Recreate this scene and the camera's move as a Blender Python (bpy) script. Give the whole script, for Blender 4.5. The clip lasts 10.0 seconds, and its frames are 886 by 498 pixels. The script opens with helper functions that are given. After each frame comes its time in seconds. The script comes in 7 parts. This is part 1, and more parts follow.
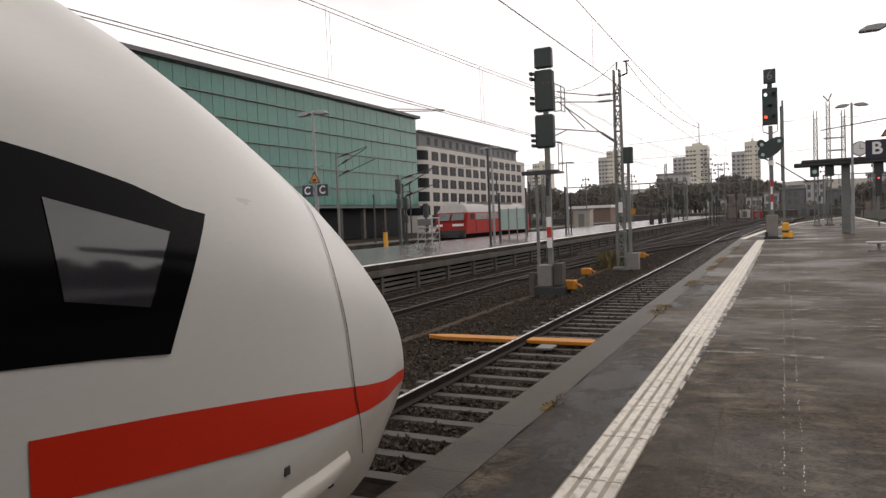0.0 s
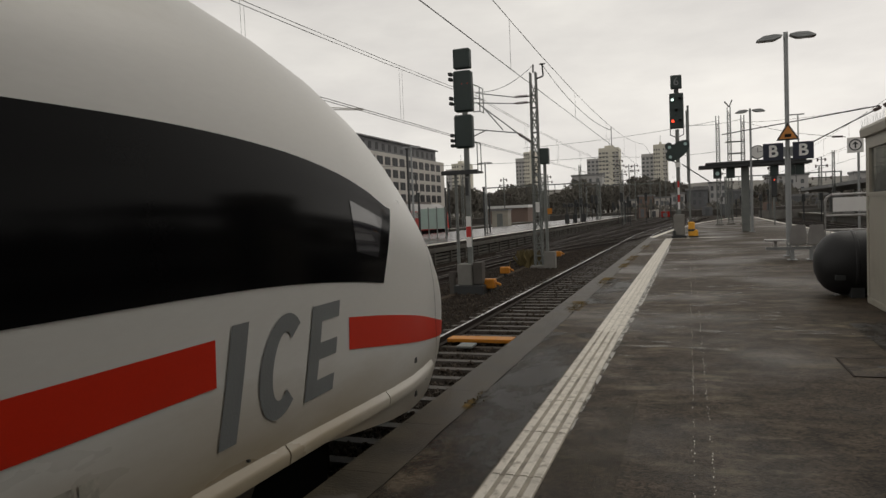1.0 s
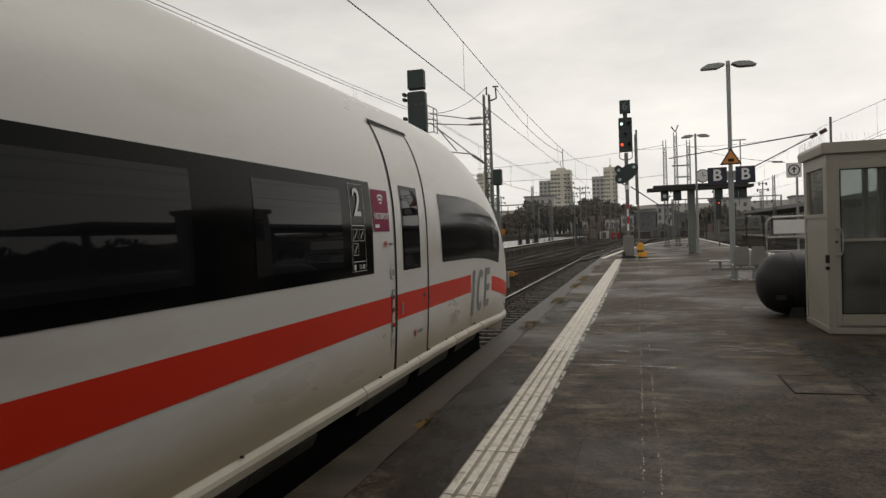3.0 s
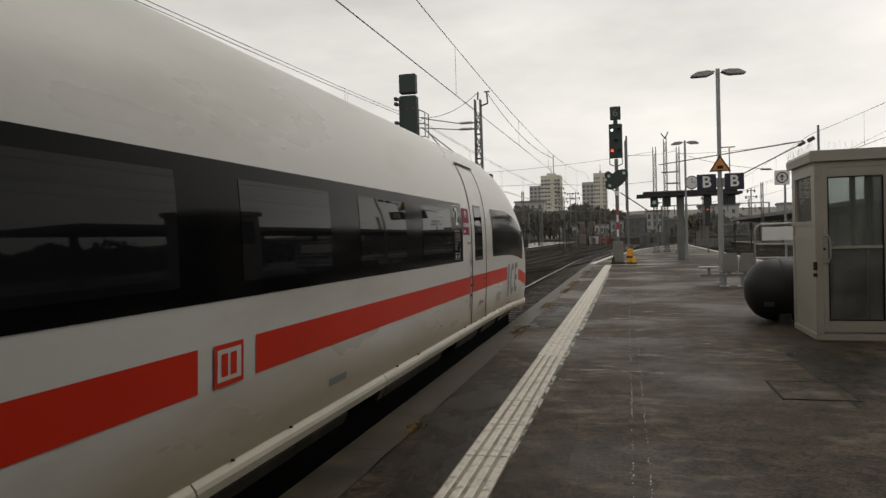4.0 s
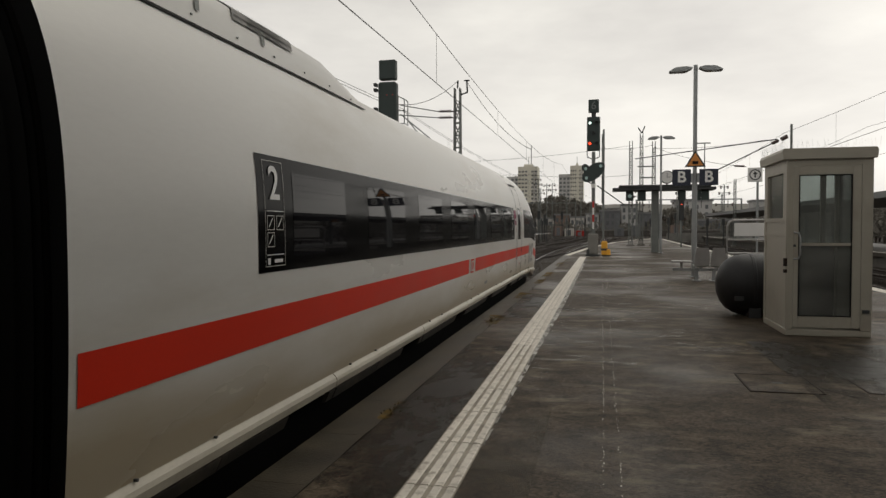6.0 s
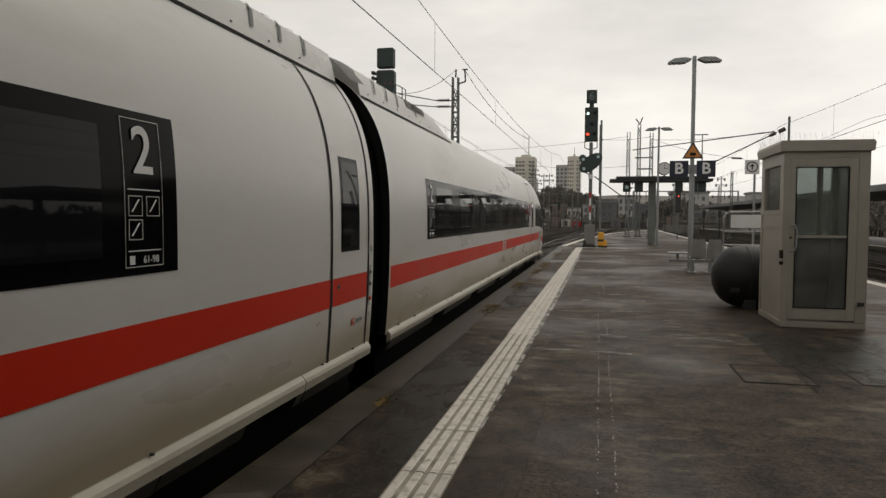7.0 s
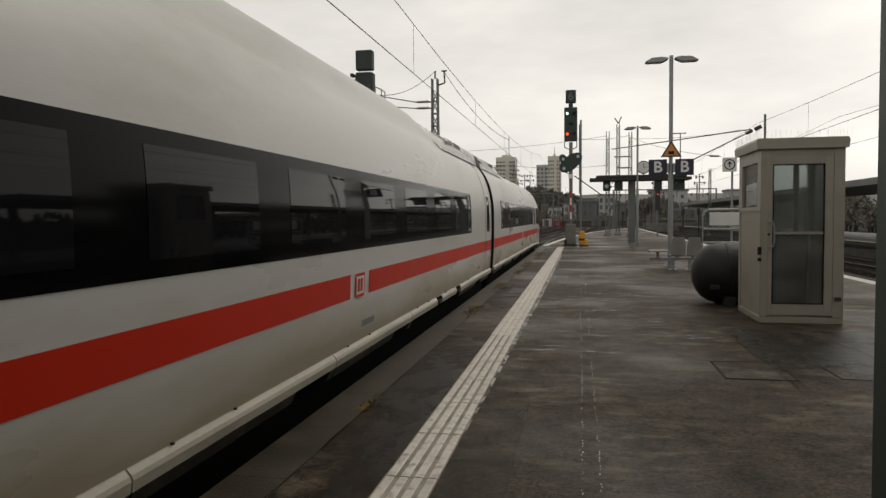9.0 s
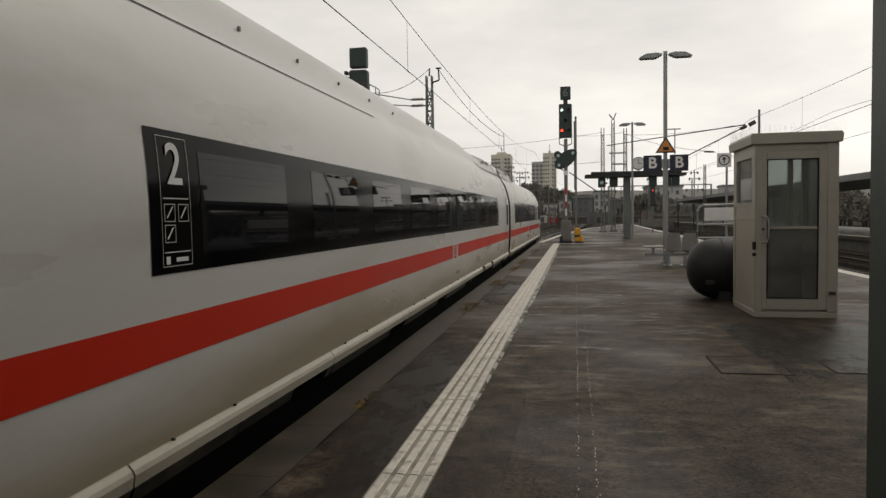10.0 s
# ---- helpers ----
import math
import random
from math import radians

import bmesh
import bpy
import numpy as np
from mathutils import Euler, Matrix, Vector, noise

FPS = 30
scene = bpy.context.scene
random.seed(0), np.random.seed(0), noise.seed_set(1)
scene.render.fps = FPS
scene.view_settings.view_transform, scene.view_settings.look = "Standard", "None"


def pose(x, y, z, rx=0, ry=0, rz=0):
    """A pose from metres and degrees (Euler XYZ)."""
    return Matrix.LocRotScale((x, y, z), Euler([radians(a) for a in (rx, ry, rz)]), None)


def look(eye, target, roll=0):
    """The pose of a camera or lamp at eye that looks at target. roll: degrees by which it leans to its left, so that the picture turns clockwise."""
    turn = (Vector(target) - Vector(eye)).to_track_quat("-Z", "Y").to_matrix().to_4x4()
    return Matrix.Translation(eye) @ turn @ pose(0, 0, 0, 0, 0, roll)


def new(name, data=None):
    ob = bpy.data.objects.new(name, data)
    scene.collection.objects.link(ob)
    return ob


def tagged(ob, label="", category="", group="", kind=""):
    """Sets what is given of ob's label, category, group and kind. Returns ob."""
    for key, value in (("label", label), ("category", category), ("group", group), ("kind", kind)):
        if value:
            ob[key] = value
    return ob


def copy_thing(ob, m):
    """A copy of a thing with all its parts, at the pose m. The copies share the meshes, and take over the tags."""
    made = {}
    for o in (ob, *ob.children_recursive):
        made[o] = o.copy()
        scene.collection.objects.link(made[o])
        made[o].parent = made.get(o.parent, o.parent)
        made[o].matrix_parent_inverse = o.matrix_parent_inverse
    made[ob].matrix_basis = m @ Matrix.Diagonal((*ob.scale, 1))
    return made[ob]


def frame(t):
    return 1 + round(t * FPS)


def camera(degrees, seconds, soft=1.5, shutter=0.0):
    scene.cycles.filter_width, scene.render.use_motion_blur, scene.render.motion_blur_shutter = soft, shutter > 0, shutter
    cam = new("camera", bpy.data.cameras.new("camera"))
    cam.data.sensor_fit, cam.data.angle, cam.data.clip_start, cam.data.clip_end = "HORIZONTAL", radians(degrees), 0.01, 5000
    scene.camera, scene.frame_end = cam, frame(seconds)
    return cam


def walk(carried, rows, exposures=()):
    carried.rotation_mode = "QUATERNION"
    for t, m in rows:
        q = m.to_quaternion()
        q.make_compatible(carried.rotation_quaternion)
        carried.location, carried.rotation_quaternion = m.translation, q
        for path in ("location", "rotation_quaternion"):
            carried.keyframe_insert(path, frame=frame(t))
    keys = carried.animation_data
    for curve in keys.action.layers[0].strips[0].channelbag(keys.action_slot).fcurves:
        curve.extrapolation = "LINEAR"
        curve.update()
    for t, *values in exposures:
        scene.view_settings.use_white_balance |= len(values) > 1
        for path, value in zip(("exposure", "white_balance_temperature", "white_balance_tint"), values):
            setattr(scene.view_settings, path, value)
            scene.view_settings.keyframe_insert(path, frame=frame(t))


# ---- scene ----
PATH = [  # seconds, yaw, pitch, roll and the place of a camera held in the hand at one spot
    (0.0, 26.19, -2.37, 2.29, 0.031, -0.038, 1.674),
    (0.5, 22.69, -2.83, 1.48, 0.024, -0.023, 1.682),
    (1.0, 19.57, -2.65, 2.33, 0.009, -0.007, 1.664),
    (1.5, 18.64, -2.72, 1.56, 0.003, -0.008, 1.650),
    (2.0, 18.14, -2.09, 1.51, 0.011, -0.011, 1.658),
    (2.5, 16.58, -1.54, 1.80, 0.016, 0.002, 1.655),
    (4.0, 14.94, -0.80, 1.53, 0.003, -0.010, 1.654),
    (4.5, 13.91, -1.41, 0.48, -0.012, -0.010, 1.645),
    (5.0, 13.24, -1.74, -0.34, -0.010, -0.018, 1.644),
    (6.5, 12.87, -1.89, 0.30, -0.015, -0.016, 1.640),
    (7.0, 12.70, -2.62, -0.38, -0.017, -0.013, 1.633),
    (7.5, 10.78, -2.45, -0.06, -0.020, 0.004, 1.646),
    (8.0, 10.14, -2.17, 0.01, -0.031, 0.006, 1.646),
    (8.5, 10.65, -2.23, 0.72, -0.037, -0.000, 1.647),
    (9.0, 11.18, -2.52, 0.47, -0.016, 0.003, 1.644),
    (9.5, 10.99, -2.91, 0.63, -0.010, 0.009, 1.640),
    (10.0, 10.82, -2.72, 0.89, -0.007, 0.017, 1.637),
]
cam = camera(65.2, 10.0, soft=1.45)
walk(cam, [(t, pose(ex, ey, ez, 90 + p, r, y)) for t, y, p, r, ex, ey, ez in PATH],
     exposures=[(0.0, 0.47, 6800, 15), (0.5, -0.10, 6850, 10), (1.0, -0.20, 6900, 9), (2.0, -0.08, 6900, 9), (4.0, -0.10, 6880, 8), (6.5, -0.11, 6930, 8), (10.0, -0.09, 6930, 8)])

# ---------- sky and light ----------
world = bpy.data.worlds.new("overcast_sky")
scene.world = world
world.use_nodes = True
wn, wl = world.node_tree.nodes, world.node_tree.links
wn.clear()
w_out = wn.new("ShaderNodeOutputWorld")
w_bg = wn.new("ShaderNodeBackground")
sky = wn.new("ShaderNodeTexSky")
sky.sky_type = "NISHITA"
sky.sun_disc = False
sky.sun_elevation, sky.sun_rotation = radians(38), radians(30)
sky.air_density, sky.dust_density = 1.0, 4.0
w_sat = wn.new("ShaderNodeHueSaturation")
w_sat.inputs["Saturation"].default_value = 0.12
w_sat.inputs["Value"].default_value = 1.0
w_tc = wn.new("ShaderNodeTexCoord")
w_map = wn.new("ShaderNodeMapping")
w_map.inputs["Scale"].default_value = (1.0, 1.0, 3.2)
w_noise = wn.new("ShaderNodeTexNoise")
w_noise.inputs["Scale"].default_value = 3.0
w_noise.inputs["Detail"].default_value = 7.0
w_noise.inputs["Roughness"].default_value = 0.55
w_ramp = wn.new("ShaderNodeValToRGB")
w_ramp.color_ramp.elements[0].position, w_ramp.color_ramp.elements[0].color = 0.30, (6.1, 6.0, 6.1, 1)
w_ramp.color_ramp.elements[1].position, w_ramp.color_ramp.elements[1].color = 0.68, (8.6, 8.5, 8.4, 1)
w_mix = wn.new("ShaderNodeMix")
w_mix.data_type = "RGBA"
w_mix.inputs["Factor"].default_value = 0.85
wl.new(sky.outputs[0], w_sat.inputs["Color"])
wl.new(w_tc.outputs["Generated"], w_map.inputs["Vector"])
wl.new(w_map.outputs[0], w_noise.inputs["Vector"])
wl.new(w_noise.outputs["Fac"], w_ramp.inputs["Fac"])
wl.new(w_sat.outputs[0], w_mix.inputs["A"])
wl.new(w_ramp.outputs[0], w_mix.inputs["B"])
w_sep = wn.new("ShaderNodeSeparateXYZ")
wl.new(w_tc.outputs["Generated"], w_sep.inputs[0])
w_grad = wn.new("ShaderNodeMapRange")
w_grad.inputs["From Min"].default_value, w_grad.inputs["From Max"].default_value = 0.02, 0.75
w_grad.inputs["To Min"].default_value, w_grad.inputs["To Max"].default_value = 1.0, 0.60
wl.new(w_sep.outputs["Z"], w_grad.inputs["Value"])
w_mul = wn.new("ShaderNodeMix")
w_mul.data_type, w_mul.blend_type = "RGBA", "MULTIPLY"
w_mul.inputs["Factor"].default_value = 1.0
wl.new(w_mix.outputs["Result"], w_mul.inputs["A"])
wl.new(w_grad.outputs[0], w_mul.inputs["B"])
wl.new(w_mul.outputs["Result"], w_bg.inputs["Color"])
w_bg.inputs["Strength"].default_value = 0.13
wl.new(w_bg.outputs[0], w_out.inputs["Surface"])

sun_data = bpy.data.lights.new("sun", "SUN")
sun_data.energy, sun_data.angle, sun_data.color = 0.5, radians(40), (1.0, 0.97, 0.92)
sun = new("sun", sun_data)
sun.matrix_world = look((0, 0, 60), (-20, -35, 0))


# ---------- materials ----------
def material(name, color, rough=0.6, metal=0.0, var=0.25, scale=3.0, fine=60.0, bump=0.15, spec=0.5,
             stain=None, stain_amount=0.0, stain_scale=0.8, island=0.0, stretch=(1, 1, 1), rough_var=0.1, placed=False):
    """A painted, stone or metal surface with grain, large blotches and stains."""
    m = bpy.data.materials.new(name)
    m.use_nodes = True
    n, l = m.node_tree.nodes, m.node_tree.links
    b = n["Principled BSDF"]
    tc, mp = n.new("ShaderNodeTexCoord"), n.new("ShaderNodeMapping")
    mp.inputs["Scale"].default_value = stretch
    if placed:
        l.new(n.new("ShaderNodeNewGeometry").outputs["Position"], mp.inputs["Vector"])
    else:
        l.new(tc.outputs["Object"], mp.inputs["Vector"])
    big, small = n.new("ShaderNodeTexNoise"), n.new("ShaderNodeTexNoise")
    big.inputs["Scale"].default_value, big.inputs["Detail"].default_value = scale, 6
    small.inputs["Scale"].default_value, small.inputs["Detail"].default_value = fine, 3
    for k in (big, small):
        l.new(mp.outputs[0], k.inputs["Vector"])
    add = n.new("ShaderNodeMath")
    add.operation = "MULTIPLY_ADD"
    l.new(small.outputs["Fac"], add.inputs[0])
    add.inputs[1].default_value = 0.5
    l.new(big.outputs["Fac"], add.inputs[2])
    rng = n.new("ShaderNodeMapRange")
    rng.inputs["From Min"].default_value, rng.inputs["From Max"].default_value = 0.45, 1.05
    rng.inputs["To Min"].default_value, rng.inputs["To Max"].default_value = 1 - var, 1 + var
    l.new(add.outputs[0], rng.inputs["Value"])
    fac = rng.outputs[0]
    if island:
        oi, geo = n.new("ShaderNodeObjectInfo"), n.new("ShaderNodeNewGeometry")
        s = n.new("ShaderNodeMath")
        s.operation = "ADD"
        l.new(oi.outputs["Random"], s.inputs[0])
        l.new(geo.outputs["Random Per Island"], s.inputs[1])
        r2 = n.new("ShaderNodeMapRange")
        r2.inputs["From Max"].default_value = 2
        r2.inputs["To Min"].default_value, r2.inputs["To Max"].default_value = 1 - island, 1 + island
        l.new(s.outputs[0], r2.inputs["Value"])
        mul = n.new("ShaderNodeMath")
        mul.operation = "MULTIPLY"
        l.new(fac, mul.inputs[0])
        l.new(r2.outputs[0], mul.inputs[1])
        fac = mul.outputs[0]
    col = n.new("ShaderNodeMix")
    col.data_type, col.blend_type = "RGBA", "MULTIPLY"
    col.inputs["Factor"].default_value = 1
    col.inputs["A"].default_value = (*color, 1)
    l.new(fac, col.inputs["B"])
    out = col.outputs["Result"]
    if stain:
        sn = n.new("ShaderNodeTexNoise")
        sn.inputs["Scale"].default_value, sn.inputs["Detail"].default_value = stain_scale, 8
        sn.inputs["Roughness"].default_value = 0.65
        l.new(mp.outputs[0], sn.inputs["Vector"])
        sr = n.new("ShaderNodeMapRange")
        sr.inputs["From Min"].default_value, sr.inputs["From Max"].default_value = 0.5, 0.68
        sr.inputs["To Max"].default_value = stain_amount
        l.new(sn.outputs["Fac"], sr.inputs["Value"])
        sm = n.new("ShaderNodeMix")
        sm.data_type = "RGBA"
        l.new(sr.outputs[0], sm.inputs["Factor"])
        l.new(out, sm.inputs["A"])
        sm.inputs["B"].default_value = (*stain, 1)
        out = sm.outputs["Result"]
    l.new(out, b.inputs["Base Color"])
    rr = n.new("ShaderNodeMapRange")
    rr.inputs["To Min"].default_value, rr.inputs["To Max"].default_value = max(0.02, rough - rough_var), min(1, rough + rough_var)
    l.new(big.outputs["Fac"], rr.inputs["Value"])
    l.new(rr.outputs[0], b.inputs["Roughness"])
    b.inputs["Metallic"].default_value = metal
    b.inputs["Specular IOR Level"].default_value = spec
    if bump:
        bp = n.new("ShaderNodeBump")
        bp.inputs["Strength"].default_value, bp.inputs["Distance"].default_value = bump, 0.01
        l.new(small.outputs["Fac"], bp.inputs["Height"])
        l.new(bp.outputs[0], b.inputs["Normal"])
    return m


def glow(name, color, strength):
    m = material(name, color, 0.3, var=0.02, bump=0)
    b = m.node_tree.nodes["Principled BSDF"]
    b.inputs["Emission Color"].default_value = (*color, 1)
    b.inputs["Emission Strength"].default_value = strength
    return m


def glass(name, color=(0.9, 0.95, 0.93), rough=0.02, film=0.0):
    m = bpy.data.materials.new(name)
    m.use_nodes = True
    n, l = m.node_tree.nodes, m.node_tree.links
    n.clear()
    out, mix, tr, gl, fr = (n.new("ShaderNodeOutputMaterial"), n.new("ShaderNodeMixShader"), n.new("ShaderNodeBsdfTransparent"),
                            n.new("ShaderNodeBsdfGlossy"), n.new("ShaderNodeFresnel"))
    tr.inputs["Color"].default_value = (*color, 1)
    gl.inputs["Roughness"].default_value = rough
    fr.inputs["IOR"].default_value = 1.5
    l.new(fr.outputs[0], mix.inputs[0])
    l.new(tr.outputs[0], mix.inputs[1])
    l.new(gl.outputs[0], mix.inputs[2])
    if film:
        # dried rain and dust on the pane, with pale haze mixed in to lighten it
        df, m2, tc, nz, mr = (n.new("ShaderNodeBsdfDiffuse"), n.new("ShaderNodeMixShader"), n.new("ShaderNodeTexCoord"), n.new("ShaderNodeTexNoise"), n.new("ShaderNodeMapRange"))
        df.inputs["Color"].default_value = (0.62, 0.62, 0.58, 1)
        nz.inputs["Scale"].default_value, nz.inputs["Detail"].default_value = 2.2, 7
        l.new(tc.outputs["Object"], nz.inputs["Vector"])
        mr.inputs["From Min"].default_value, mr.inputs["From Max"].default_value = 0.35, 0.7
        mr.inputs["To Min"].default_value, mr.inputs["To Max"].default_value = film * 0.5, film * 1.6
        l.new(nz.outputs["Fac"], mr.inputs["Value"])
        l.new(mr.outputs[0], m2.inputs[0])
        l.new(mix.outputs[0], m2.inputs[1])
        l.new(df.outputs[0], m2.inputs[2])
        mix = m2
    l.new(mix.outputs[0], out.inputs["Surface"])
    return m


def platform_material():
    """Worn wet-patched asphalt: dark, with paler scuffs running across the platform and damp spots."""
    m = material("platform_asphalt", (0.0520, 0.0395, 0.0280), 0.5, var=0.8, scale=3.2, fine=75, bump=0.55, rough_var=0.16)
    n, l = m.node_tree.nodes, m.node_tree.links
    b = n["Principled BSDF"]
    b.inputs["Specular IOR Level"].default_value = 0.09
    base = b.inputs["Base Color"].links[0].from_socket
    # chippings in the mix, light and dark
    ch = n.new("ShaderNodeTexVoronoi")
    ch.inputs["Scale"].default_value = 48
    l.new(n.new("ShaderNodeTexCoord").outputs["Object"], ch.inputs["Vector"])
    sepc = n.new("ShaderNodeSeparateColor")
    l.new(ch.outputs["Color"], sepc.inputs[0])
    cr = n.new("ShaderNodeMapRange")
    cr.inputs["To Min"].default_value, cr.inputs["To Max"].default_value = 0.45, 1.55
    l.new(sepc.outputs[0], cr.inputs["Value"])
    cm = n.new("ShaderNodeMix")
    cm.data_type, cm.blend_type = "RGBA", "MULTIPLY"
    cm.inputs["Factor"].default_value = 1.0
    l.new(base, cm.inputs["A"])
    l.new(cr.outputs[0], cm.inputs["B"])
    base = cm.outputs["Result"]
    tc, mp = n.new("ShaderNodeTexCoord"), n.new("ShaderNodeMapping")
    mp.inputs["Scale"].default_value = (0.9, 1.7, 1)
    l.new(tc.outputs["Object"], mp.inputs["Vector"])
    sc = n.new("ShaderNodeTexNoise")
    sc.inputs["Scale"].default_value, sc.inputs["Detail"].default_value, sc.inputs["Roughness"].default_value = 2.0, 11, 0.70
    l.new(mp.outputs[0], sc.inputs["Vector"])
    r = n.new("ShaderNodeMapRange")
    r.inputs["From Min"].default_value, r.inputs["From Max"].default_value, r.inputs["To Max"].default_value = 0.50, 0.67, 0.95
    l.new(sc.outputs["Fac"], r.inputs["Value"])
    mx = n.new("ShaderNodeMix")
    mx.data_type = "RGBA"
    lf = n.new("ShaderNodeTexNoise")
    lf.inputs["Scale"].default_value, lf.inputs["Detail"].default_value = 0.55, 4
    l.new(tc.outputs["Object"], lf.inputs["Vector"])
    lr = n.new("ShaderNodeMapRange")
    lr.inputs["From Min"].default_value, lr.inputs["From Max"].default_value = 0.38, 0.62
    l.new(lf.outputs["Fac"], lr.inputs["Value"])
    both = n.new("ShaderNodeMath")
    both.operation = "MULTIPLY"
    l.new(r.outputs[0], both.inputs[0])
    l.new(lr.outputs[0], both.inputs[1])
    l.new(both.outputs[0], mx.inputs["Factor"])
    l.new(base, mx.inputs["A"])
    mx.inputs["B"].default_value = (0.21, 0.175, 0.120, 1)
    l.new(mx.outputs["Result"], b.inputs["Base Color"])
    # damp patches shine
    dp = n.new("ShaderNodeTexNoise")
    dp.inputs["Scale"].default_value, dp.inputs["Detail"].default_value = 0.35, 5
    l.new(tc.outputs["Object"], dp.inputs["Vector"])
    dr = n.new("ShaderNodeMapRange")
    dr.inputs["From Min"].default_value, dr.inputs["From Max"].default_value = 0.45, 0.62
    dr.inputs["To Min"].default_value, dr.inputs["To Max"].default_value = 0.62, 0.34
    l.new(dp.outputs["Fac"], dr.inputs["Value"])
    l.new(dr.outputs[0], b.inputs["Roughness"])
    return m


